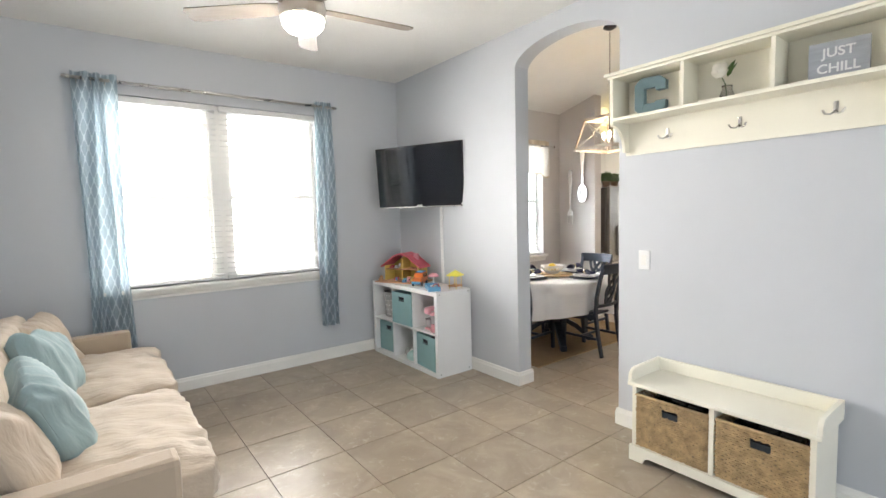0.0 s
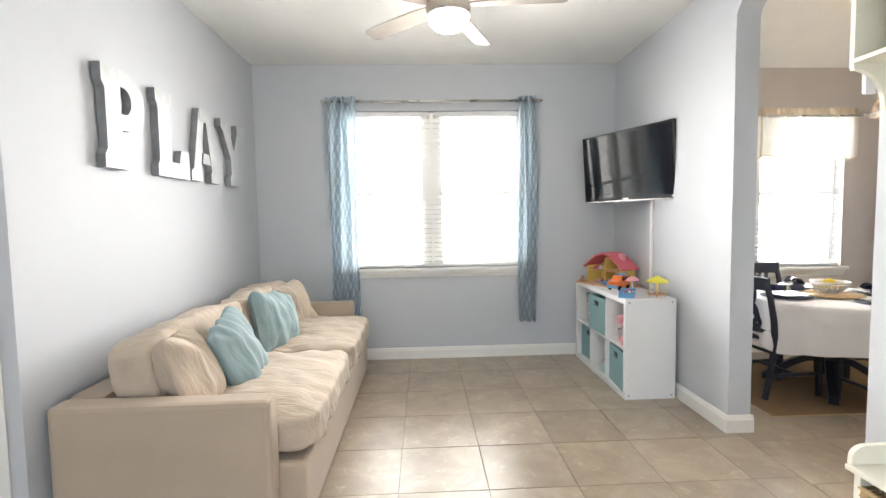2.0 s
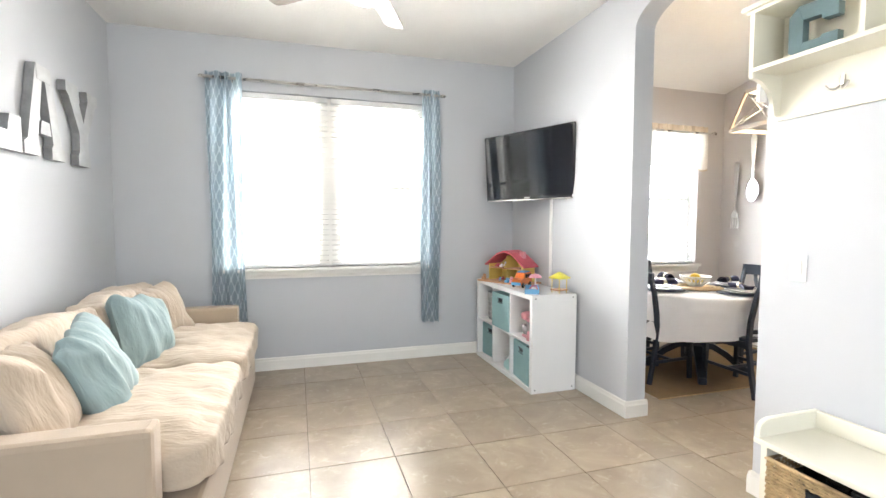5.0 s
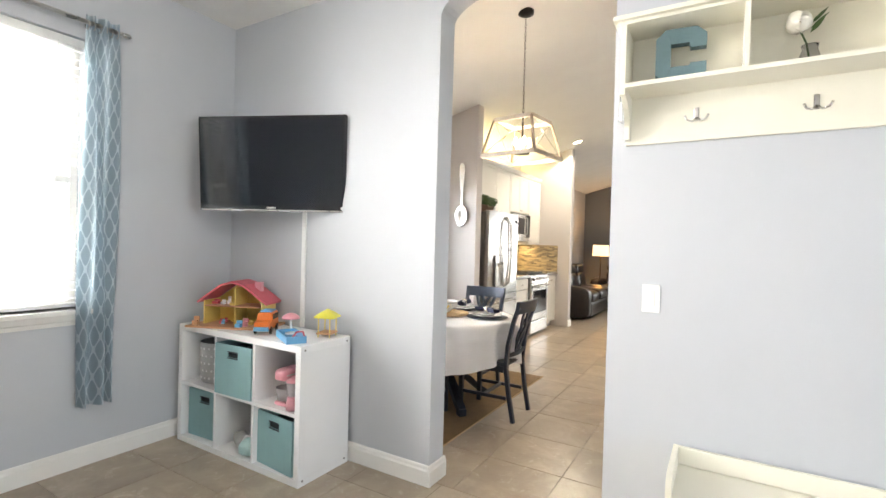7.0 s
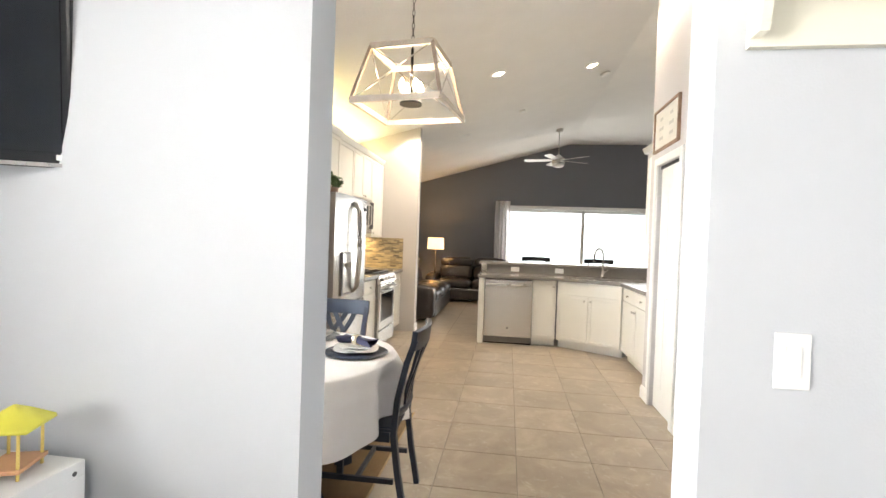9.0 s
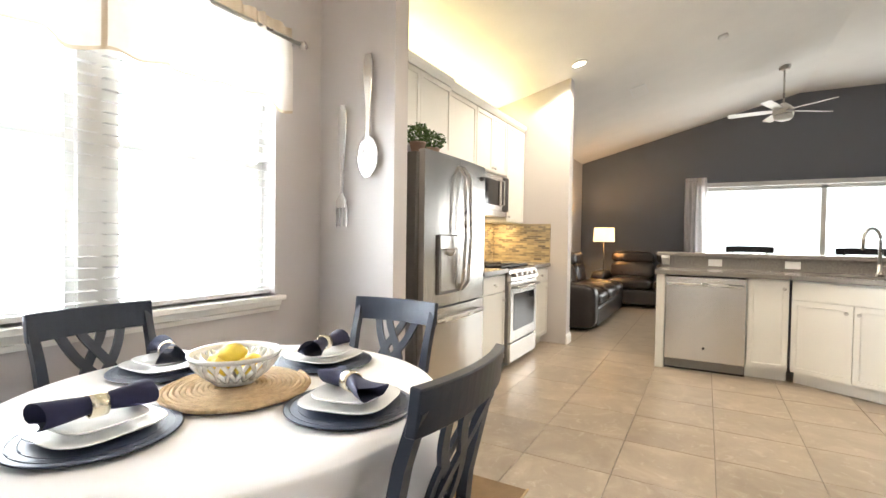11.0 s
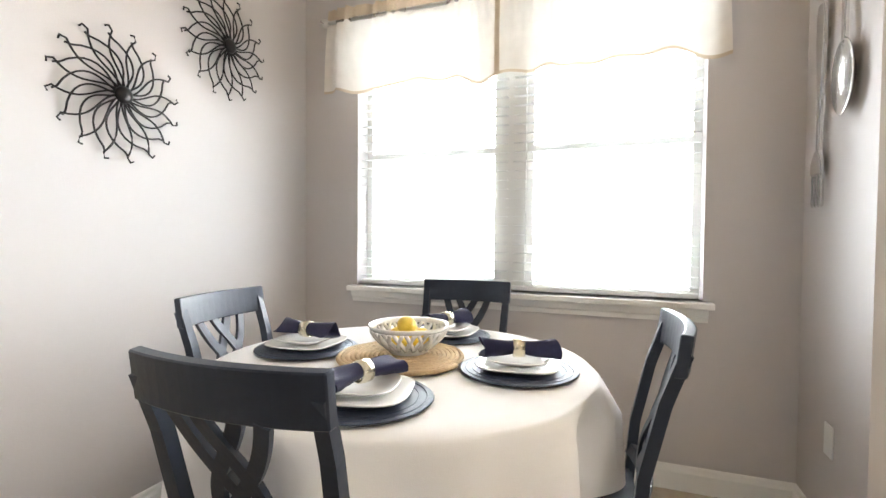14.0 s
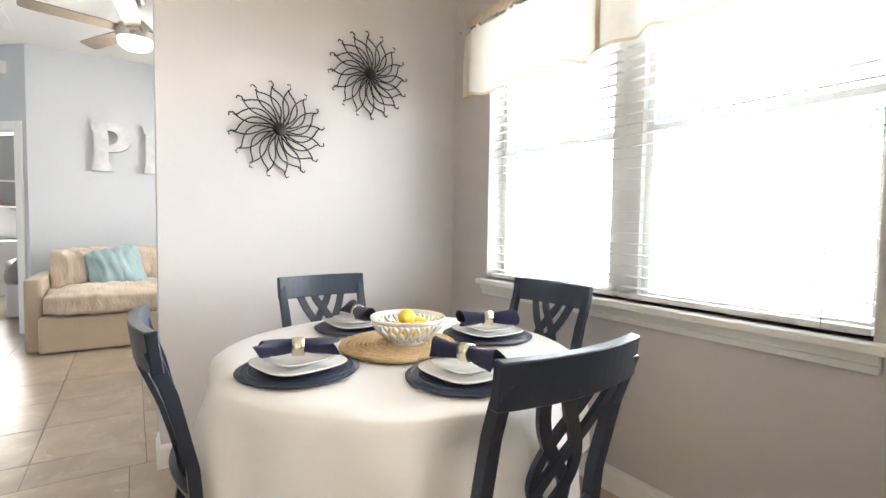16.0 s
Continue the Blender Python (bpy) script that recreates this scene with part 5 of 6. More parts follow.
def rail(zc, h, w, dep, yb):
    bm = bmesh.new()
    us = steps(-1, 1, 14)
    rings = []
    for u in us:
        x = u * w / 2
        y = yb - 0.030 * (1 - u * u)
        rings.append([bm.verts.new((x, y + dy, zc + dz)) for dy, dz in ((-dep / 2 - 0.012, h / 2 - 0.003), (dep / 2 - 0.012, h / 2), (dep / 2, -h / 2), (-dep / 2, -h / 2))])
    for a, b in zip(rings, rings[1:]):
        for k in range(4):
            f = bm.faces.new((a[k], b[k], b[(k + 1) % 4], a[(k + 1) % 4]))
    bm.faces.new(rings[0])
    bm.faces.new(rings[-1][::-1])
    bmesh.ops.recalc_face_normals(bm, faces=bm.faces[:])
    bmesh.ops.bevel(bm, geom=[e for e in bm.edges if e.calc_face_angle(0) > 0.6], offset=0.003, segments=1, affect="EDGES")
    return bm
part("top_rail", rail(0.895, 0.10, 0.46, 0.026, -0.272), M_NAVY, ch0)
part("lower_rail", rail(0.515, 0.035, 0.385, 0.022, -0.188), M_NAVY, ch0)
for k, (sg_, ph) in enumerate(((1, 0.0), (1, 0.38), (-1, 0.38), (-1, 0.0))):
    pts = []
    for v in steps(0, 1, 22):
        z = 0.525 + v * 0.325
        yb = -0.20 - 0.088 * v ** 1.4 - 0.012
        x = sg_ * (0.064 + 0.046 * max(0.0, (v - 0.4) / 0.6) ** 1.6) * math.cos(math.pi * (ph + 1.3 * (1 - v) ** 1.5))
        pts.append((x, yb + (0.004 if k % 2 else -0.004), z))
    bm = bmesh.new()
    bar(bm, pts, 0.033, 0.012, (1, 0, 0))
    part("back_slat", bm, M_NAVY, ch0)
ch0.scale = (0.9, 1, 0.975)
CZ = Matrix.Diagonal((0.9, 1, 0.975, 1))
ch0.matrix_world = pose(3.87, 2.67, 0.004, 0, 0, 1) @ CZ
copy_thing(ch0, pose(4.345, 3.10, 0.004, 0, 0, 91))
copy_thing(ch0, pose(3.435, 3.115, 0.004, 0, 0, -85))
copy_thing(ch0, pose(3.845, 3.60, 0.004, 0, 0, 184))

rug = thing("rug", "brown woven sisal rug under the dining table", "rug", 4.065, 3.25, 0.0005)
part("weave", B(-1.01, -0.60, 0, 1.01, 0.60, 0.0035), M_RUG, rug)
part("border", P([(-1.02, -0.61), (1.02, -0.61), (1.02, -0.60), (-1.02, -0.60)], 0, 0.0045), M_JUTE, rug)

# ---- pendant over the table ----
PX, PY, PZ = 3.98, 2.51, 2.05
pd = thing("pendant_lamp", "square lantern pendant with weathered wood frame and lit bulbs", "pendant lamp", PX, PY, PZ, -8)
s0, s1, hh = 0.235, 0.165, 0.29
M_PALE = mat("whitewashed_wood", (0.62, 0.54, 0.45), 0.7, vary=0.2, scale=10, bump=0.1)
for z, s in ((0, s0), (hh, s1)):
    for k in range(4):
        bm = bmesh.new()
        bar(bm, [(-s, -s, z), (s, -s, z)], 0.03, 0.018, (0, 0, 1))
        part("frame_bar", bm, M_PALE, pd).matrix_basis = pose(0, 0, 0, 0, 0, 90 * k)
for k in range(4):
    bm = bmesh.new()
    bar(bm, [(-s0, -s0, 0), (-s1, -s1, hh)], 0.016, 0.016, (1, 0, 0))
    part("corner_post", bm, M_WEATHER, pd).matrix_basis = pose(0, 0, 0, 0, 0, 90 * k)
    bm = bmesh.new()
    tube(bm, [(-s0, -s0, 0.0), (s1, -s1, hh)], 0.0035, 6)
    tube(bm, [(s0, -s0, 0.0), (-s1, -s1, hh)], 0.0035, 6)
    part("cross_wire", bm, M_NICKEL, pd).matrix_basis = pose(0, 0, 0, 0, 0, 90 * k)
part("socket_plate", L([(0.06, 0.03), (0.06, 0.04), (0.02, 0.05)], 20), M_IRON, pd)
for k in range(4):
    a = math.radians(45 + 90 * k)
    x, y = 0.055 * math.cos(a), 0.055 * math.sin(a)
    part("candle_sleeve", T([(x, y, 0.045), (x, y, 0.10)], 0.011, 10), M_WHITE, pd)
    part("bulb", L([(0.009, 0.10), (0.016, 0.115), (0.017, 0.13), (0.010, 0.15), (0.002, 0.165)], 14, pose(x, y, 0)), M_BULB, pd, "glowing candle bulb")
part("stem", T([(0, 0, 0.05), (0, 0, hh + 0.04)], 0.008, 8), M_IRON, pd)
zt = vault(PY) - PZ
n = int((zt - hh - 0.07) / 0.034)
lk = data("chain_link", T([(0.007 * math.cos(t_), 0, 0.021 * math.sin(t_)) for t_ in steps(0, 2 * math.pi, 12)], 0.0018, 5, up=(0, 1, 0)), M_IRON)
for k in range(n):
    c = new("chain_link", lk)
    c.parent = pd
    c.matrix_basis = pose(0, 0, hh + 0.06 + k * 0.034, 0, 0, 90 * (k % 2))
part("canopy", L([(0.062, zt + 0.01), (0.062, zt - 0.02), (0.02, zt - 0.04)], 24), M_IRON, pd)
lamp("pendant_light", "POINT", pose(PX, PY, PZ + 0.135), PENDANT_W, (1.0, 0.74, 0.46), 0.07)


# ---- iron wall flowers ----
def wall_flower(y, z, r, rot, label):
    f = thing("wall_flower", label, "wall decor", XP1, y, z, 0, "iron wall flowers")
    part("hub", L([(0.001, 0.052), (0.018, 0.050), (0.031, 0.042), (0.033, 0.034), (0.02, 0.028)], 22, pose(0, 0, 0, 0, 90)), M_IRON, f)
    for k in range(16):
        for s, w, ln in ((1, 0.75, 1.0), (-1, 0.62, 0.90)):
            pts = []
            t0 = rot + 2 * math.pi * k / 16
            for v in steps(0.08, 1, 12):
                rr = r * ln * v
                a = t0 + 0.55 * v + s * 0.36 * math.sin(min(1, v * 1.08) * math.pi)
                pts.append((0.030 - 0.020 * v + 0.004 * s, rr * math.cos(a), rr * math.sin(a)))
            if s > 0:
                x_, y_, z_ = pts[-1]
                q = math.atan2(z_, y_)
                pts.append((x_, y_ + 0.014 * math.cos(q + 1.9), z_ + 0.014 * math.sin(q + 1.9)))
            part("petal_wire", T(pts, 0.0036, 6), M_IRON, f)
    return f


wall_flower(2.995, 1.64, 0.245, 0.0, "black wrought-iron swirling flower on the wall")
wall_flower(3.50, 2.01, 0.245, 0.3, "black wrought-iron swirling flower on the wall")

# ---- giant fork and spoon ----
fk = thing("wall_fork", "oversized hammered silver fork hung on the wall", "wall decor", 5.205, 3.905, 1.25)
def plate_x(o, x0, x1, bev=0.004):
    return P(o, x0, x1, "x", bev)
part("handle", plate_x([(-0.012, 0.21), (0.012, 0.21), (0.016, 0.40), (0.034, 0.60), (0.036, 0.70), (0.022, 0.75), (-0.022, 0.75), (-0.036, 0.70), (-0.034, 0.60), (-0.016, 0.40)], -0.030, -0.016), M_SILVER, fk)
part("neck", plate_x([(-0.012, 0.21), (-0.046, 0.165), (-0.048, 0.12), (0.048, 0.12), (0.046, 0.165), (0.012, 0.21)], -0.034, -0.020), M_SILVER, fk)
for k in range(4):
    y = -0.042 + k * 0.028
    part("tine", plate_x([(y - 0.007, 0.12), (y + 0.007, 0.12), (y + 0.005, 0.01), (y, 0.0), (y - 0.005, 0.01)], -0.030, -0.018, 0.003), M_SILVER, fk)
part("hanger", B(-0.016, -0.01, 0.62, -0.0003, 0.01, 0.66), M_SILVER, fk)
sn = thing("wall_spoon", "oversized hammered silver spoon hung on the wall", "wall decor", 5.205, 3.705, 1.545)
part("handle", plate_x([(-0.012, 0.235), (0.012, 0.235), (0.015, 0.40), (0.034, 0.58), (0.038, 0.68), (0.022, 0.735), (-0.022, 0.735), (-0.038, 0.68), (-0.034, 0.58), (-0.015, 0.40)], -0.034, -0.020), M_SILVER, sn)
bm = L([(0.001, -0.010), (0.05, -0.012), (0.078, -0.028), (0.082, -0.030), (0.078, -0.034), (0.045, -0.020), (0.001, -0.017)], 32, cap=False)
bmesh.ops.transform(bm, matrix=pose(0, 0, 0.125, 0, 90, 0) @ Matrix.Diagonal((1.55, 1, 1, 1)), verts=bm.verts[:])
part("bowl", bm, M_SILVER, sn)
part("hanger", B(-0.020, -0.01, 0.60, -0.0003, 0.01, 0.64), M_SILVER, sn)

# ---- valance ----
va = thing("valance", "gathered cream linen valance on a rod over the window", "curtain", 3.925, YD - 0.075, 1.928)
VW = 1.95
def gather(u, v):
    """Depth of the soft pleats: tight at the rod, wider at the hem."""
    a = u * 88 + 3.0 * math.sin(u * 11) + 1.4 * math.sin(u * 29)
    tight = 0.010 * (math.sin(a * 1.9) + 0.6 * math.sin(a * 3.1 + 1)) * v ** 3
    wide = 0.022 * math.sin(a * 0.55) + 0.010 * abs(math.sin(a * 0.38 + 0.7))
    return tight + wide * (1.15 - 0.75 * v)


def val(u, v):
    x = (u - 0.5) * VW * (1.0 + 0.03 * (1 - v))
    low = 0.014 * math.sin(u * 23 + 1) + 0.010 * math.sin(u * 51) - 0.012 * math.cos(u * 4 * math.pi)
    return Vector((x, gather(u, v) - 0.008 * math.sin(v * 3), v * 0.46 + (1 - v) ** 2 * low))


part("cloth", sheet(steps(0, 1, 260), steps(0.03, 0.84, 16), val), M_VALANCE, va)
part("rod_pocket", sheet(steps(0, 1, 260), steps(0.84, 1, 5), val), M_HEM, va, "tan gathered rod pocket")
part("hem", sheet(steps(0, 1, 260), steps(0.0, 0.03, 2), val), M_HEM, va)
part("centre_seam", sheet(steps(0.494, 0.506, 3), steps(0, 1, 12), lambda u, v: val(u, v) + Vector((0, -0.004, 0))), M_HEM, va)
vr = thing("curtain_rod", "brushed nickel rod with ball finials holding the valance", "curtain rod", 3.955, YD - 0.075, 2.315)
part("pole", T([(-1.01, 0, 0), (1.01, 0, 0)], 0.011, 10), M_NICKEL, vr)
for x in (-1.025, 1.025):
    part("finial", L([(0.004, -0.03), (0.018, -0.022), (0.026, 0), (0.018, 0.022), (0.004, 0.03)], 16, pose(x, 0, 0, 0, 90)), M_NICKEL, vr)
    part("bracket", T([(x * 0.96, 0, 0), (x * 0.96, 0.074, 0)], 0.008, 8), M_NICKEL, vr)

ot = thing("wall_outlet", "white electrical outlet plate low on the wall", "outlet", 5.205, 3.80, 0.42)
part("plate", B(-0.006, -0.035, -0.057, -0.0003, 0.035, 0.057, 0.002), M_WHITE, ot)
ot = thing("wall_outlet", "white electrical outlet plate low on the wall", "outlet", XP1, 3.465, 0.40)
part("plate", B(0.0003, -0.035, -0.057, 0.006, 0.035, 0.057, 0.002), M_WHITE, ot)

# ---- kitchen north run ----
fr = thing("refrigerator", "stainless steel french-door refrigerator with a dispenser", "refrigerator", 5.495, 3.475, 0)
FWD = 0.92
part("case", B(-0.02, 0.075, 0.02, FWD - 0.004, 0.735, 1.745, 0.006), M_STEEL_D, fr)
def curved_door(x0, x1, z0, z1):
    bm = bmesh.new()
    o = [(x, 0.022 - 0.022 * math.sin(math.pi * (x / FWD))) for x in steps(x0, x1, 8)]
    prism(bm, o + [(x1, 0.07), (x0, 0.07)], z0, z1, "z", 0.004)
    return bm
part("door", curved_door(0.0, FWD / 2 - 0.003, 0.73, 1.76), M_STEEL, fr)
part("door", curved_door(FWD / 2 + 0.003, FWD, 0.73, 1.76), M_STEEL, fr)
part("freezer_drawer", curved_door(0.0, FWD, 0.06, 0.715), M_STEEL, fr)
part("plinth", B(0.02, 0.09, 0.0, FWD - 0.02, 0.7, 0.055), M_BLACK, fr)
for s in (-1, 1):
    part("handle", T([(FWD / 2 + s * 0.035, 0.0, 0.82), (FWD / 2 + s * 0.04, -0.045, 0.88), (FWD / 2 + s * 0.04, -0.065, 1.2), (FWD / 2 + s * 0.04, -0.05, 1.62), (FWD / 2 + s * 0.035, 0.0, 1.70)], 0.013, 10), M_NICKEL, fr)
part("handle", T([(0.10, 0.012, 0.64), (0.13, -0.035, 0.645), (FWD / 2, -0.055, 0.645), (FWD - 0.13, -0.035, 0.645), (FWD - 0.10, 0.012, 0.64)], 0.015, 10), M_NICKEL, fr)
part("dispenser", B(0.15, -0.006, 0.81, 0.41, 0.03, 1.215, 0.004), M_STEEL_D, fr, "grey ice and water dispenser")
part("dispenser_panel", B(0.16, -0.009, 1.12, 0.40, -0.006, 1.205), M_STEEL, fr)
part("dispenser_bay", B(0.17, -0.0085, 0.835, 0.39, -0.0065, 1.11), M_STEEL, fr)
part("spout", L([(0.035, 0), (0.03, -0.03), (0.012, -0.045)], 16, pose(0.28, -0.014, 1.115)), M_NICKEL, fr)
part("badge", B(0.83, -0.001, 1.64, 0.855, 0.012, 1.68), M_BLACK, fr)


def herb(x, y, s, seed, label):
    p = thing("potted_plant", label, "plant", x, y, 1.76)
    part("pot", L([(0.04 * s, 0), (0.055 * s, 0.07 * s), (0.058 * s, 0.07 * s), (0.058 * s, 0.08 * s), (0.05 * s, 0.08 * s)], 18), M_POT, p)
    rg = random.Random(seed)
    bm = bmesh.new()
    for k in range(420):
        v = Vector((rg.gauss(0, 1), rg.gauss(0, 1), rg.gauss(0, 1))).normalized() * rg.uniform(0.35, 1) ** 0.6
        c = Vector((v.x * 0.105, v.y * 0.105, 0.135 + v.z * 0.075)) * s
        q = Matrix.Translation(c) @ Euler((rg.uniform(0, 6), rg.uniform(0, 6), rg.uniform(0, 6))).to_matrix().to_4x4()
        a = 0.011 * s
        bm.faces.new([bm.verts.new(q @ Vector(t_)) for t_ in ((0, -a, 0), (a * 0.8, 0, 0.002), (0, a, 0), (-a * 0.8, 0, 0.002))])
    part("foliage", bm, M_LEAF, p)


herb(5.66, 3.66, 1.0, 1, "small bushy green potted herb on the refrigerator")
herb(5.87, 3.67, 0.95, 2, "small bushy green potted herb on the refrigerator")


def shaker(bm, x0, x1, z0, z1, y):
    """A framed door front facing -y."""
    box(bm, x0, y, z0, x1, y + 0.02, z1)
    bm.normal_update()
    front = [f for f in bm.faces if f.normal.y < -0.9]
    bmesh.ops.inset_individual(bm, faces=front, thickness=0.055)
    bmesh.ops.inset_individual(bm, faces=front, thickness=0.004, depth=-0.007)
    return bm


def knob(parent, x, y, z):
    part("knob", L([(0.006, 0), (0.006, 0.012), (0.014, 0.016), (0.014, 0.024), (0.008, 0.027)], 14, pose(x, y, z, 90)), M_NICKEL, parent)


def cabinet(name, label, w, h, d, fronts, m, kick=0.0):
    """A unit w wide whose front faces -y at its origin; fronts: (x0, x1, z0, z1, knob x, knob z or None)."""
    c = thing(name, label, "cabinet")
    part("body", B(0, 0.02, kick, w, d, h), M_CAB, c)
    if kick:
        part("toe_kick", B(0, 0.08, 0, w, d, kick), M_CAB, c)
    for x0, x1, z0, z1, kx, kz in fronts:
        f = part("drawer_front" if z1 - z0 < 0.25 else "door", shaker(bmesh.new(), x0, x1, z0, z1, 0.0) if z1 - z0 > 0.25 else B(x0, 0, z0, x1, 0.02, z1, 0.002), M_CAB, c)
        if kz is not None:
            knob(f, kx, 0, kz)
    c.matrix_world = m
    return c


base = lambda w: [(0.006, w - 0.006, 0.72, 0.865, w / 2, 0.79), (0.006, w - 0.006, 0.11, 0.71, w - 0.06, 0.64)]
LB = "white shaker kitchen base cabinet with a drawer"
cabinet("base_cabinet", LB, 0.53, 0.88, 0.69, base(0.53), pose(6.42, 3.52, 0), 0.10)
cabinet("base_cabinet", LB, 0.545, 0.88, 0.69, base(0.545), pose(7.72, 3.52, 0), 0.10)
LU = "tall white shaker wall cabinet"
cabinet("wall_cabinet", LU, 0.96, 0.58, 0.41, [(0.004, 0.478, 0.01, 0.57, 0.45, 0.04), (0.482, 0.956, 0.01, 0.57, 0.51, 0.04)], pose(5.43, 3.80, 1.86))
cabinet("wall_cabinet", LU, 0.55, 1.07, 0.38, [(0.004, 0.546, 0.01, 1.06, 0.51, 0.06)], pose(6.395, 3.83, 1.37))
cabinet("wall_cabinet", LU, 0.765, 0.58, 0.38, [(0.004, 0.38, 0.01, 0.57, 0.35, 0.04), (0.385, 0.76, 0.01, 0.57, 0.41, 0.04)], pose(6.95, 3.83, 1.86))
cabinet("wall_cabinet", LU, 0.54, 1.07, 0.38, [(0.004, 0.536, 0.01, 1.06, 0.04, 0.06)], pose(7.72, 3.83, 1.37))
cr = thing("cabinet_crown", "white crown moulding along the wall cabinets", "moulding", 5.43, 3.80, 2.441)
part("moulding", P([(0, 0), (0.05, 0), (0.05, 0.06), (-0.03, 0.06), (-0.02, 0.03)], 0, 0.96, "x"), M_CAB, cr)
part("moulding", P([(0.03, 0), (0.08, 0), (0.08, 0.06), (0.0, 0.06), (0.01, 0.03)], 0.96, 2.83, "x"), M_CAB, cr)
for x0, x1 in ((6.415, 6.948), (7.712, 8.268)):
    w = thing("worktop", "grey-brown speckled quartz worktop", "worktop", 0, 0, 0)
    part("slab", B(x0, 3.49, 0.8805, x1, 4.21, 0.92, 0.004), M_COUNTER, w)


def mosaic(side):
    m, t, b = nodes_of("mosaic_backsplash")
    co = t.nodes.new("ShaderNodeTexCoord")
    sx = t.nodes.new("ShaderNodeSeparateXYZ")
    mp = t.nodes.new("ShaderNodeCombineXYZ")
    t.links.new(co.outputs["Object"], sx.inputs[0])
    t.links.new(sx.outputs[1 if side else 0], mp.inputs[0])
    t.links.new(sx.outputs[2], mp.inputs[1])
    br = t.nodes.new("ShaderNodeTexBrick")
    br.inputs["Scale"].default_value = 10
    br.inputs["Brick Width"].default_value = 0.9
    br.inputs["Row Height"].default_value = 0.22
    br.inputs["Mortar Size"].default_value = 0.012
    br.inputs["Color1"].default_value = (0.50, 0.40, 0.24, 1)
    br.inputs["Color2"].default_value = (0.13, 0.11, 0.085, 1)
    br.inputs["Mortar"].default_value = (0.40, 0.36, 0.28, 1)
    t.links.new(mp.outputs[0], br.inputs["Vector"])
    t.links.new(br.outputs["Color"], b.inputs["Base Color"])
    b.inputs["Roughness"].default_value = 0.2
    return m


M_MOSAIC, M_MOSAIC_SIDE = mosaic(False), mosaic(True)
sp_ = thing("backsplash", "tan and grey glass mosaic backsplash", "backsplash", 0, 0, 0)
part("mosaic", B(6.42, 4.208, 0.921, 8.260, 4.219, 1.369), M_MOSAIC, sp_)
part("mosaic", B(8.262, 3.50, 0.921, 8.2695, 4.207, 1.369), M_MOSAIC_SIDE, sp_)

st = thing("gas_range", "stainless steel gas range with black oven window", "stove", 6.952, 3.47, 0)
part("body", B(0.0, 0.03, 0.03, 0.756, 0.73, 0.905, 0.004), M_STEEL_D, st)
od = part("oven_door", B(0.01, 0.0, 0.24, 0.746, 0.03, 0.79, 0.006), M_STEEL, st)
part("oven_window", B(0.09, -0.003, 0.34, 0.666, 0.0, 0.68), M_SCREEN, od, "black glass oven window")
part("handle", T([(0.06, 0.0, 0.745), (0.07, -0.045, 0.745), (0.686, -0.045, 0.745), (0.696, 0.0, 0.745)], 0.013, 10), M_NICKEL, od)
part("warming_drawer", B(0.01, 0.0, 0.05, 0.746, 0.03, 0.225, 0.006), M_STEEL, st)
part("control_panel", P([(0.03, 0.80), (-0.015, 0.81), (0.02, 0.90), (0.06, 0.905)], 0.0, 0.756, "x"), M_STEEL, st)
for k in range(5):
    part("control_knob", L([(0.024, 0), (0.022, 0.022), (0.018, 0.03)], 16, pose(0.09 + k * 0.144, 0.002, 0.855, 68)), M_NICKEL, st)
for k in range(3):
    bm = bmesh.new()
    x0 = 0.02 + k * 0.243
    for yy in (0.10, 0.25, 0.40, 0.55, 0.68):
        box(bm, x0, yy, 0.925, x0 + 0.23, yy + 0.012, 0.94)
    for xx in (0.0, 0.11, 0.218):
        box(bm, x0 + xx, 0.10, 0.906, x0 + xx + 0.012, 0.692, 0.93)
    part("grate", bm, M_IRON, st)
mwv = thing("microwave", "stainless over-range microwave with a black window", "microwave", 6.955, 3.80, 1.42)
part("case", B(0, 0.02, 0, 0.75, 0.40, 0.42, 0.004), M_STEEL, mwv)
part("door", B(0.0, 0.0, 0.06, 0.57, 0.02, 0.415, 0.004), M_STEEL, mwv)
part("window", B(0.05, -0.003, 0.11, 0.49, 0.0, 0.36), M_SCREEN, mwv)
part("control_pad", B(0.58, 0.0, 0.06, 0.745, 0.02, 0.415), M_BLACK, mwv)
part("handle", T([(0.54, 0.0, 0.10), (0.54, -0.035, 0.12), (0.54, -0.035, 0.36), (0.54, 0.0, 0.38)], 0.009, 8), M_NICKEL, mwv)
WARM = (1.0, 0.72, 0.36)
lamp("cabinet_top_light", "AREA", pose(6.85, 4.0, 2.52, 180, 0, 0), CABTOP_W, (1.0, 0.78, 0.33), 2.7, 0.2)
lamp("range_light", "AREA", pose(7.33, 4.0, 1.415, 0, 0, 0), 2.5, WARM, 0.6, 0.12)
lamp("under_cabinet_light", "AREA", pose(8.0, 4.05, 1.365, 0, 0, 0), 3, WARM, 0.4, 0.1)

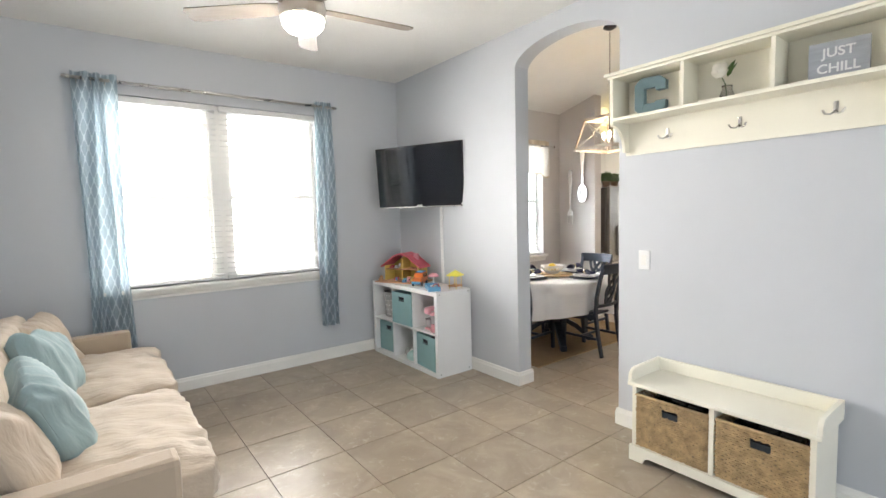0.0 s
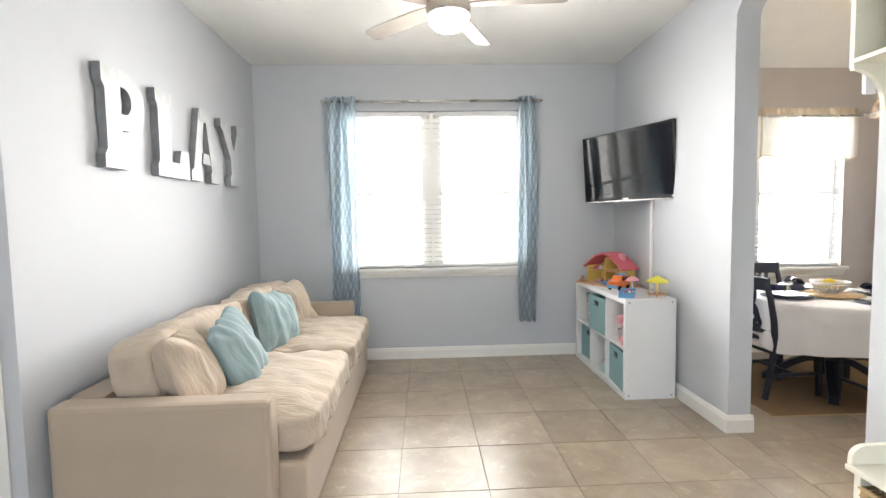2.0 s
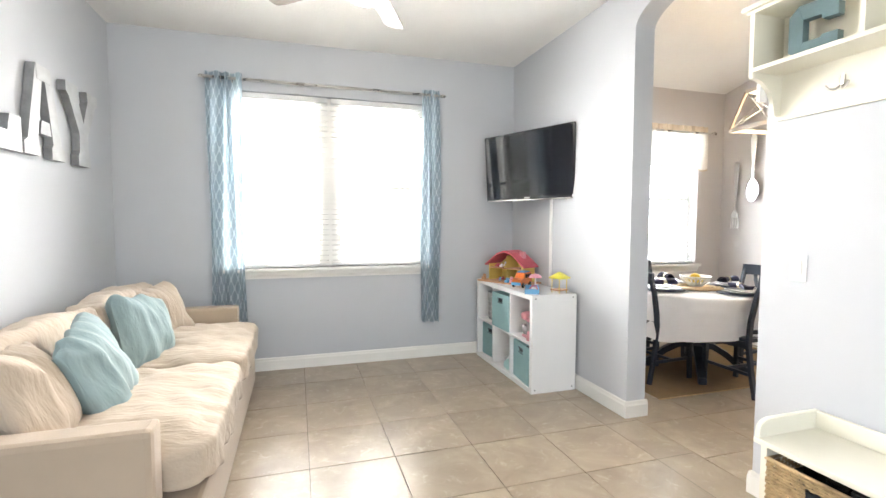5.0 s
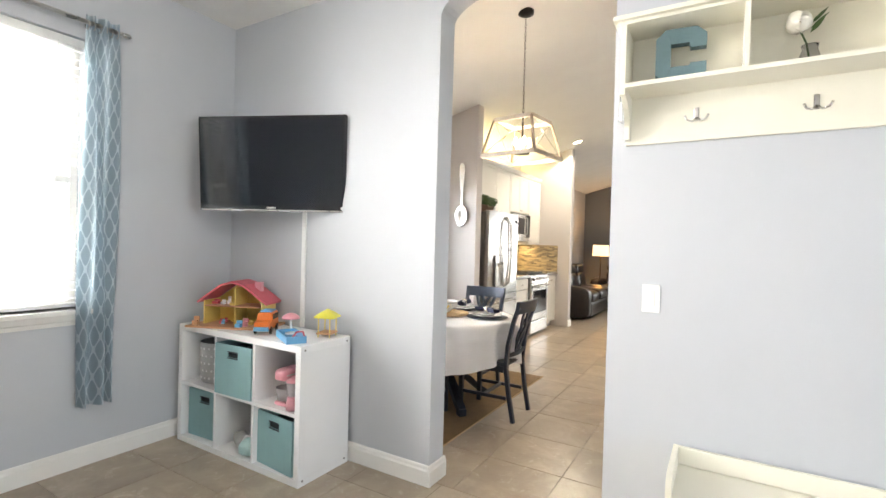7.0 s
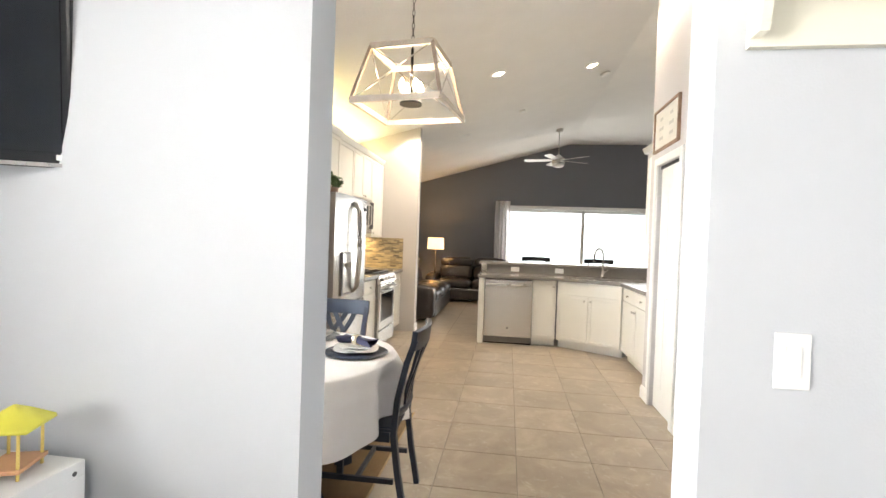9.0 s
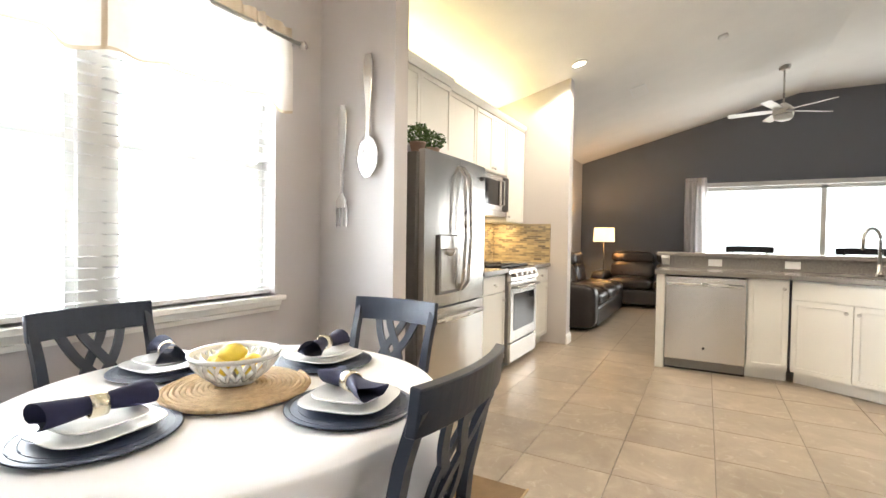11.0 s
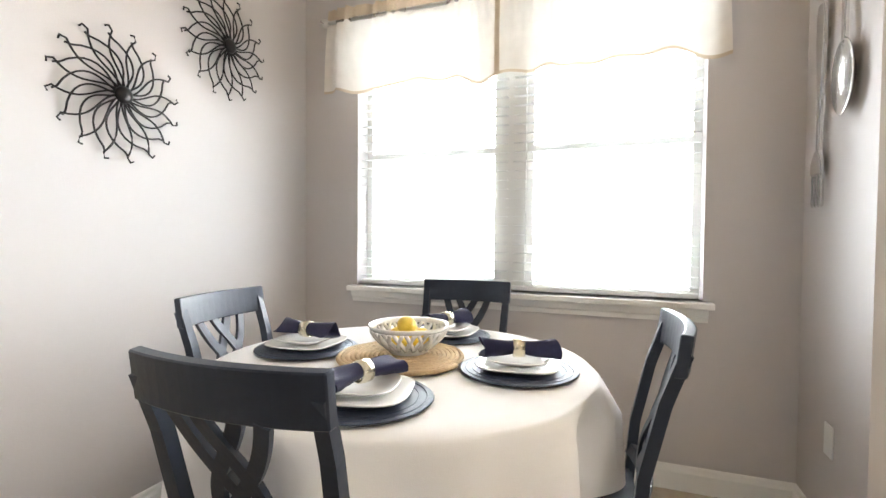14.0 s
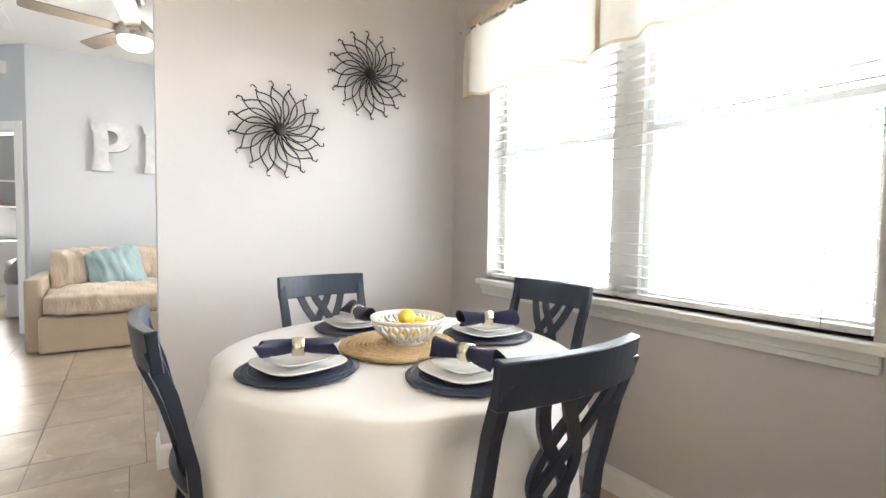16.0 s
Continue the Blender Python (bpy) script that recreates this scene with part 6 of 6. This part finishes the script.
# ---- peninsula, sink, south run ----
PZ1 = 0.8805
pe = thing("end_panel", "white panel and post at the end of the peninsula", "cabinet", 0, 0, 0)
part("panel", B(7.80, 2.262, 0, 8.42, 2.335, PZ1 - 0.001, 0.004), M_CAB, pe)
part("corbel", P([(8.42, 0.93), (8.30, 1.02), (8.30, 1.04), (8.42, 1.04)], 2.262, 2.335, "y"), M_CAB, pe)
dwm = thing("dishwasher", "stainless steel dishwasher built into the peninsula", "dishwasher", 7.805, 2.26, 0, -90)
part("door", B(0.003, 0.0, 0.10, 0.645, 0.03, 0.865, 0.006), M_STEEL, dwm)
part("tub", B(0.01, 0.03, 0.02, 0.64, 0.58, 0.86), M_STEEL_D, dwm)
part("toe_plate", B(0.003, 0.04, 0.0, 0.645, 0.05, 0.095), M_BLACK, dwm)
part("handle", T([(0.03, 0.0, 0.80), (0.035, -0.04, 0.80), (0.613, -0.04, 0.80), (0.618, 0.0, 0.80)], 0.012, 10), M_NICKEL, dwm)
part("badge", L([(0.012, 0), (0.011, 0.002)], 14, pose(0.324, 0, 0.22, 90)), M_BLACK, dwm)
cabinet("base_cabinet", "narrow white shaker base cabinet", 0.30, 0.88, 0.56, [(0.006, 0.294, 0.11, 0.865, 0.26, 0.80)], pose(7.82, 1.61, 0, 0, 0, -90), 0.10)
dg = math.degrees(math.atan2(0.58 - 1.30, 7.38 - 7.82))
ln = math.hypot(0.58 - 1.30, 7.38 - 7.82)
cabinet("sink_cabinet", "white shaker corner sink cabinet with two doors", ln, 0.88, 0.42,
        [(0.006, ln - 0.006, 0.72, 0.865, 0, None), (0.006, ln / 2 - 0.003, 0.11, 0.71, ln / 2 - 0.04, 0.65), (ln / 2 + 0.003, ln - 0.006, 0.11, 0.71, ln / 2 + 0.04, 0.65)],
        pose(7.82, 1.30, 0, 0, 0, dg), 0.10)
cabinet("base_cabinet", "white shaker base cabinet with two drawers over doors", 1.06, 0.88, 0.60,
        [(0.006, 0.527, 0.72, 0.865, 0.26, 0.79), (0.533, 1.054, 0.72, 0.865, 0.80, 0.79), (0.006, 0.527, 0.11, 0.71, 0.49, 0.64), (0.533, 1.054, 0.11, 0.71, 0.57, 0.64)],
        pose(7.38, 0.57, 0, 0, 0, 180), 0.10)
cabinet("base_cabinet", LB, 0.36, 0.88, 0.60, base(0.36), pose(6.318, 0.57, 0, 0, 0, 180), 0.10)
wt = thing("worktop", "long grey-brown quartz worktop turning round the sink", "worktop", 0, 0, 0)
part("slab", P([(7.77, 2.35), (8.415, 2.35), (8.415, -0.045), (5.955, -0.045), (5.955, 0.60), (7.40, 0.60), (7.77, 1.31)], PZ1, 0.92, "z", 0.004), M_COUNTER, wt)
part("basin_rim", P([(7.70, 0.75), (8.02, 1.07), (8.22, 0.87), (7.90, 0.55)], 0.9205, 0.923), M_STEEL, wt, "stainless steel sink rim")
part("basin", P([(7.715, 0.75), (8.02, 1.055), (8.205, 0.87), (7.90, 0.565)], 0.9232, 0.9242), M_STEEL_D, wt, "dark sink basin")
kw = thing("bar_counter", "raised grey-brown bar ledge on a low wall", "counter", 0, 0, 0)
part("low_wall", B(8.42, -1.2, 0, 8.53, 2.335, 1.035), M_DARKWALL, kw)
part("ledge_face", B(8.4, -1.2, 0.921, 8.419, 2.335, 1.035), M_COUNTER, kw)
part("ledge", B(8.37, -1.25, 1.036, 8.82, 2.38, 1.075, 0.006), M_COUNTER, kw)
for yy in (1.85, 1.22):
    o = thing("wall_outlet", "white double outlet plate on the bar ledge", "outlet", 8.40, yy, 0.98)
    part("plate", B(-0.006, -0.06, -0.035, -0.0003, 0.06, 0.035, 0.002), M_WHITE, o)
fc = thing("kitchen_faucet", "tall brushed nickel gooseneck faucet", "faucet", 8.18, 0.66, 0.9205, 135)
part("base", L([(0.028, 0), (0.026, 0.02), (0.018, 0.03), (0.016, 0.10)], 20), M_NICKEL, fc)
part("neck", T([(0, 0, 0.09), (0, 0, 0.30)] + [(0.10 - 0.10 * math.cos(a), 0, 0.30 + 0.10 * math.sin(a)) for a in steps(0.2, math.pi * 0.95, 12)] + [(0.205, 0, 0.22)], 0.012, 10), M_NICKEL, fc)
part("lever", T([(0, 0.015, 0.08), (0, 0.05, 0.09), (0, 0.08, 0.12)], 0.006, 8), M_NICKEL, fc)
cabinet("wall_cabinet", LU, 0.9, 1.07, 0.40, [(0.004, 0.448, 0.01, 1.06, 0.42, 0.06), (0.452, 0.896, 0.01, 1.06, 0.48, 0.06)], pose(7.35, 0.36, 1.40, 0, 0, 180))
cr = thing("cabinet_crown", "white crown moulding on the wall cabinet", "moulding", 6.43, 0.34, 2.471)
part("moulding", P([(0, 0), (0.05, 0), (0.08, 0.06), (0, 0.06)], 0, 0.95, "x"), M_CAB, cr)

# bar stools beyond the ledge
def bar_stool(y):
    s = thing("bar_stool", "dark bar stool with a rounded back bar", "stool", 9.15, y, 0, 0, "bar stools")
    part("seat", L([(0.001, 0.70), (0.17, 0.70), (0.19, 0.72), (0.17, 0.75), (0.001, 0.755)], 26), M_LEATHER, s)
    for a in (45, 135, 225, 315):
        c, d = math.cos(math.radians(a)), math.sin(math.radians(a))
        part("leg", T([(c * 0.13, d * 0.13, 0.70), (c * 0.20, d * 0.20, 0.001)], 0.014, 8), M_BLACK, s)
    part("foot_ring", T([(0.17 * math.cos(t_), 0.17 * math.sin(t_), 0.25) for t_ in steps(0, 2 * math.pi, 24)], 0.009, 6), M_BLACK, s)
    for sy in (-0.15, 0.15):
        part("back_post", T([(0.12, sy, 0.70), (0.20, sy * 1.1, 1.13)], 0.011, 8), M_BLACK, s)
    bm = bmesh.new()
    bar(bm, [(0.185, -0.23, 1.105), (0.215, -0.1, 1.11), (0.225, 0, 1.11), (0.215, 0.1, 1.11), (0.185, 0.23, 1.105)], 0.07, 0.03, (0, 0, 1))
    part("back_bar", bm, M_BLACK, s)


for y in (1.50, 0.50, -0.50):
    bar_stool(y)

# ---- pantry door and framed print ----
pdr = thing("pantry_door", "narrow white four-panel bifold pantry door, closed", "door", 5.20, 0.71, 0, kind=S)
for k in range(2):
    x0 = 0.022 + k * 0.25
    bm = B(x0, -0.055, 0.012, x0 + 0.246, -0.025, 2.03)
    leaf = part("leaf", bm, M_TRIM, pdr)
    for z0, z1 in ((0.20, 0.95), (1.08, 1.88)):
        fr_ = bmesh.new()
        box(fr_, x0 + 0.05, -0.026, z0, x0 + 0.196, -0.021, z1, 0.004)
        part("raised_panel", fr_, M_TRIM, leaf)
knob(pdr, 0.26, -0.02, 0.95)
bm = bmesh.new()
for x0, x1, z0, z1 in ((-0.062, 0.0, 0, 2.122), (0.54, 0.602, 0, 2.122), (0.0, 0.54, 2.06, 2.122)):
    box(bm, x0, 0.0005, z0, x1, 0.018, z1, 0.003)
part("casing", bm, M_TRIM, pdr)
# black bar set in for the shade of the gap over the leaves
part("head_gap_shade", B(0.0, -0.06, 2.032, 0.54, -0.02, 2.058), M_BLACK, pdr)
pf = thing("framed_print", "rustic wood-framed white print over the pantry door", "picture", 5.55, 0.7105, 2.20)
part("board", B(-0.28, 0.0, 0, 0.28, 0.012, 0.32), mat("aged_white_board", (0.74, 0.70, 0.62), 0.8, vary=0.08, scale=8), pf)
bm = bmesh.new()
for a in ((-0.30, 0, -0.02, -0.28, 0.022, 0.34), (0.28, 0, -0.02, 0.30, 0.022, 0.34), (-0.28, 0, -0.02, 0.28, 0.022, 0), (-0.28, 0, 0.32, 0.28, 0.022, 0.34)):
    box(bm, *a)
part("frame", bm, mat("rustic_brown_wood", (0.26, 0.16, 0.10), 0.7, vary=0.3, scale=12), pf)
for k, w in enumerate((0.16, 0.20, 0.13)):
    for s in (-1, 1):
        part("writing_line", B(s * 0.12 - w / 4, 0.012, 0.07 + k * 0.08, s * 0.12 + w / 4, 0.0135, 0.095 + k * 0.08), mat("faded_lettering", (0.55, 0.52, 0.46), 0.8), pf)

# ---- ceiling fittings ----
def on_ceiling(ob, x, y):
    sl = math.degrees(math.atan(-0.27)) if y > 0.6 else 0
    ob.matrix_world = pose(x, y, vault(y), sl, 0, 0)
    return ob


# the last one is made up, a dimmer light in a vent's place
for x, y in ((7.0, 2.15), (7.62, 1.0), (8.0, 3.15), (5.87, 1.0)):
    c = on_ceiling(thing("recessed_light", "round recessed ceiling light, lit", "ceiling light", group="recessed lights"), x, y)
    part("trim_ring", L([(0.065, -0.001), (0.095, -0.001), (0.093, -0.008), (0.07, -0.012), (0.065, -0.004)], 28, cap=False), M_WHITE, c)
    part("lens", L([(0.001, -0.003), (0.066, -0.003), (0.06, -0.006), (0.001, -0.006)], 24), M_CAN, c)
    lamp("recessed_lamp", "SPOT", pose(x, y, vault(y) - 0.03), CAN_W * (0.4 if x < 6 else 1), (1.0, 0.87, 0.70), 0.06).data.spot_size = radians(130)
c = on_ceiling(thing("smoke_detector", "round white smoke detector on the ceiling", "smoke detector"), 8.1, 0.75)
part("body", L([(0.065, 0), (0.065, -0.02), (0.05, -0.035), (0.001, -0.037)], 24), M_WHITE, c)
c = on_ceiling(thing("smoke_detector", "small white detector on the sloped ceiling", "smoke detector"), 8.85, 1.83)
part("body", L([(0.05, 0), (0.05, -0.02), (0.04, -0.03), (0.001, -0.032)], 24), M_WHITE, c)
c = on_ceiling(thing("ceiling_vent", "white slatted air vent on the sloped ceiling", "vent"), 9.6, 2.75)
part("frame", B(-0.20, -0.10, -0.012, 0.20, 0.10, -0.001, 0.003), M_WHITE, c)
for k in range(6):
    part("slat", B(-0.17, -0.075 + k * 0.027, -0.016, 0.17, -0.06 + k * 0.027, -0.0125), M_TRIM, c)
lv = thing("ceiling_vent", "white slatted air vent on the flat ceiling", "vent", -0.25, 1.35, ZC)
part("frame", B(-0.25, -0.15, -0.012, 0.25, 0.15, -0.001, 0.003), M_WHITE, lv)
for k in range(8):
    part("slat", B(-0.22, -0.125 + k * 0.032, -0.016, 0.22, -0.107 + k * 0.032, -0.0125), M_TRIM, lv)

# ---- family room ----
ff = ceiling_fan("brushed nickel ceiling fan with white blades on a long rod", 10.9, 1.05, vault(1.05), 0.62, 0.66, 5, 12, M_WHITE, False)


def recliner(x, y, w, rz, label):
    s = thing("leather_sofa", label, "sofa", x, y, 0, rz, "dark leather sectional")
    part("base", B(-w / 2, -0.45, 0.05, w / 2, 0.45, 0.32, 0.04), M_LEATHER, s)
    n = max(1, round(w / 0.75))
    for k in range(n):
        cx = -w / 2 + (k + 0.5) * w / n
        part("seat_cushion", puff(w / n - 0.02, 0.72, 0.22, 0.25, 0.03, 0.006, 8, k), M_LEATHER, s).location = (cx, -0.12, 0.40)
        part("back_cushion", puff(w / n - 0.02, 0.26, 0.36, 0.2, 0.0, 0.008, 8, k + 4), M_LEATHER, s).matrix_basis = pose(cx, 0.28, 0.62, -10)
        part("head_cushion", puff(w / n - 0.03, 0.28, 0.24, 0.25, 0.0, 0.008, 8, k + 9), M_LEATHER, s).matrix_basis = pose(cx, 0.34, 0.86, -10)
    part("arm", puff(0.24, 0.92, 0.58, 0.1, 0.02, 0.004, 10, 3, 8.0), M_LEATHER, s).location = (-w / 2 - 0.12, 0, 0.32)
    return s


recliner(10.35, 3.60, 2.1, 0, "dark brown leather reclining sofa along the wall")
recliner(12.25, 2.75, 1.6, -90, "dark brown leather reclining sofa turning the corner")
fl = thing("floor_lamp", "floor lamp with a lit cream drum shade", "floor lamp", 12.05, 3.60, 0)
part("foot", L([(0.14, 0), (0.14, 0.015), (0.02, 0.03)], 24), M_IRON, fl)
part("pole", T([(0, 0, 0.02), (0, 0, 1.28)], 0.011, 8), M_IRON, fl)
part("shade", L([(0.19, 1.16), (0.18, 1.42), (0.178, 1.42), (0.188, 1.16)], 30, cap=False), M_SHADE, fl, "glowing cream fabric shade")
lamp("floor_lamp_light", "POINT", pose(12.05, 3.60, 1.29), 18, (1.0, 0.62, 0.28), 0.06)
curtain(0, 0.34, 0.02, 2.36, 4, 0, 1.2, 1.0, "sheer white curtain beside the sliding door", cloth_thin("sheer_white_cloth", (0.72, 0.70, 0.70), (0.8, 0.78, 0.78), 0.45)).matrix_world = pose(12.80, 2.12, 0.02, 0, 0, 90)
sd = thing("window_3", "wide sliding glass door with white frame", "window", 12.9, 0, 0, kind=S)
for y0, y1 in ((-1.55, -1.50), (0.19, 0.26), (1.95, 2.0)):
    part("stile", B(0.05, y0, 0.25, 0.10, y1, 2.18), M_TRIM, sd)
part("head", B(0.05, -1.50, 2.12, 0.10, 1.95, 2.18), M_TRIM, sd)
part("shade_cassette", B(-0.06, -1.6, 2.18, -0.002, 2.05, 2.26, 0.004), M_WHITE, sd)

# ---- bedroom seen through the doorway ----
bs = thing("bookcase", "tall white bookcase with books, basket and toys", "bookcase", -3.02, 2.98, 0, 0)
bwid, bdep, bh = 0.95, 0.30, 1.75
for xx in (0, bwid - 0.03):
    part("side_panel", B(xx, 0, 0, xx + 0.03, bdep, bh), M_WHITE, bs)
part("back_panel", B(0.03, bdep - 0.012, 0, bwid - 0.03, bdep, bh), M_WHITE, bs)
part("cornice", B(-0.025, -0.02, bh, bwid + 0.025, bdep, bh + 0.04, 0.006), M_WHITE, bs)
for z in (0.06, 0.42, 0.62, 0.84, 1.16, 1.46):
    part("shelf", B(0.03, 0.004, z - 0.022, bwid - 0.03, bdep - 0.012, z), M_WHITE, bs)
rg = random.Random(9)
xk = 0.10
BK = [mat("book_cover", c, 0.6, vary=0.1) for c in ((0.55, 0.5, 0.4), (0.2, 0.3, 0.2), (0.6, 0.35, 0.1), (0.1, 0.15, 0.25), (0.65, 0.63, 0.58), (0.45, 0.12, 0.1))]
while xk < 0.82:
    w, h = rg.uniform(0.012, 0.035), rg.uniform(0.19, 0.27)
    b = solid("book", B(-3.02 + xk, 3.02, 0.841, -3.02 + xk + w - 0.001, 3.02 + rg.uniform(0.14, 0.19), 0.841 + h, 0.002), rg.choice(BK), "upright book on the white bookcase", "book", group="books")
    xk += w
tb_ = thing("fabric_basket", "square grey dotted fabric basket on the bookcase", "basket", -2.58, 3.12, 1.161)
part("body", L([(0.11, 0), (0.15, 0.25), (0.145, 0.25), (0.105, 0.01), (0.001, 0.008)], 4, pose(0, 0, 0, 0, 0, 45), cap=False), M_GREYBIN, tb_)
ty = thing("stacking_toy", "yellow and red stacking toy on the bookcase", "toy", -2.62, 3.10, 1.461)
part("cone", L([(0.09, 0), (0.085, 0.03), (0.06, 0.06), (0.04, 0.10), (0.015, 0.15)], 20), M_YEL, ty)
part("ball", L([(0.001, 0), (0.05, 0.015), (0.07, 0.06), (0.05, 0.105), (0.001, 0.12)], 20, pose(-0.16, 0, 0)), M_RED, ty)
part("ball", L([(0.001, 0), (0.04, 0.012), (0.055, 0.05), (0.04, 0.085), (0.001, 0.1)], 20, pose(0.15, 0, 0)), M_BLU, ty)
bx_ = thing("toy_box", "blue toy tray on the bookcase", "toy", -2.58, 3.10, 0.621)
part("tray", B(-0.16, -0.07, 0, 0.16, 0.07, 0.09, 0.01), M_BLU, bx_)
for k in range(3):
    solid("game_box", B(-2.90, 3.01, 0.421 + k * 0.045, -2.45 + 0.03 * k, 3.20, 0.464 + k * 0.045, 0.002), (M_RED, M_WHITE, M_BLU)[k], "flat board game box stacked on the bookcase", "box", group="game boxes")
bed = thing("bed", "low bed with a rumpled grey satin cover and white skirt", "bed", -2.90, 1.75, 0, 0)
part("skirt", B(-0.85, -0.62, 0.02, 0.95, 0.70, 0.40, 0.02), M_LINEN, bed)
part("duvet", puff(1.9, 1.42, 0.34, 0.2, 0.06, 0.03, 18, 2, 6.0, 5), mat("grey_satin", (0.31, 0.29, 0.29), 0.4, vary=0.15, scale=8, sheen=0.3), bed).location = (0.05, 0.04, 0.52)
dres = thing("dresser", "white dresser against the bedroom wall", "dresser", -4.45, 0.55, 0, 0)
part("body", B(-0.25, -0.75, 0, 0.22, 0.75, 0.82, 0.006), M_WHITE, dres)
for k in range(3):
    part("drawer_front", B(0.22, -0.72, 0.05 + k * 0.255, 0.236, 0.72, 0.29 + k * 0.255, 0.004), M_WHITE, dres)
tl = thing("table_lamp", "table lamp with a cream shade on the dresser", "lamp", -4.42, 0.50, 0.821)
part("stem", L([(0.06, 0), (0.06, 0.015), (0.02, 0.03), (0.035, 0.10), (0.015, 0.2)], 18), M_NICKEL, tl)
part("shade", L([(0.15, 0.19), (0.11, 0.40), (0.108, 0.40), (0.148, 0.19)], 26, cap=False), M_CREAM, tl)
for z in (1.35, 1.75):
    ws = thing("wall_shelf", "small white floating shelf with trinkets", "shelf", -4.758, 0.62, z)
    part("board", B(0, -0.2, -0.012, 0.14, 0.2, 0.012), M_WHITE, ws)
    tr_ = thing("trinket", "small dark ornament on the floating shelf", "ornament", -4.68, 0.62, z + 0.0125)
    part("body", L([(0.03, 0), (0.035, 0.05), (0.02, 0.09), (0.025, 0.13)], 14), M_RED if z < 1.5 else M_STEEL_D, tr_)
ceiling_fan("bedroom ceiling fan with dark red-brown blades and lit bowl", -2.05, 1.75, 2.60, 0.22, 0.62, 5, 30, M_REDWOOD)
rv = thing("robot_vacuum", "round black robot vacuum on the bedroom floor", "vacuum", -3.2, 0.35, 0.001)
part("body", L([(0.15, 0.008), (0.165, 0.015), (0.165, 0.075), (0.15, 0.085), (0.001, 0.087)], 30), M_BLACK, rv)
solid("carpet", B(-4.75, YS, -0.003, -1.9, 3.3, 0.001), mat("beige_carpet", (0.45, 0.38, 0.30), 0.95, vary=0.1, scale=8, bump=0.5, fine=200), "beige carpet in the bedroom", "carpet", S)

# ---- floor tiles ----
PT = 0.466
tile = data("tile", B(-PT / 2 + 0.002, -PT / 2 + 0.002, -0.02, PT / 2 - 0.002, PT / 2 - 0.002, 0.0, 0.0015), M_TILE)
flo = bpy.data.objects["floor"]
rest = []
near = 0
def lay(cx, cy):
    global near
    if -0.95 < cx < 8.3 and 0.3 < cy < 4.2 and near < 300:
        t_ = new("tile", tile)
        t_.parent = flo
        t_.location = (cx, cy, 0.0)
        near += 1
    else:
        rest.append((cx, cy))
spots = [(0.525 + PT * (i + 0.5), 2.40 + PT * (j + 0.5)) for i in range(-8, 4) for j in range(-12, 4)]
spots += [(2.648 + PT * (i + 0.5), 2.33 + PT * (j + 0.5)) for i in range(0, 23) for j in range(-11, 4)]
spots = [(x, y) for x, y in spots if not (y > YN + 0.1 and x < 5.4)]
for cx, cy in sorted(spots, key=lambda p: math.hypot(p[0] - 2.8, (p[1] - 2.0) * 1.6)):
    lay(cx, cy)
bm = bmesh.new()
for cx, cy in rest:
    h = PT / 2 - 0.002
    bm.faces.new([bm.verts.new((cx + sx * h, cy + sy * h, 0.0)) for sx, sy in ((-1, -1), (1, -1), (1, 1), (-1, 1))])
for j in range(-12, 4):
    y0 = 2.40 + PT * j
    bm.faces.new([bm.verts.new(p) for p in ((2.391, y0 + 0.002, 0), (2.646, y0 + 0.002, 0), (2.646, y0 + PT - 0.002, 0), (2.391, y0 + PT - 0.002, 0))])
tt = part("floor_tiles", bm, M_TILE, flo)
tt["kind"] = "stuff"
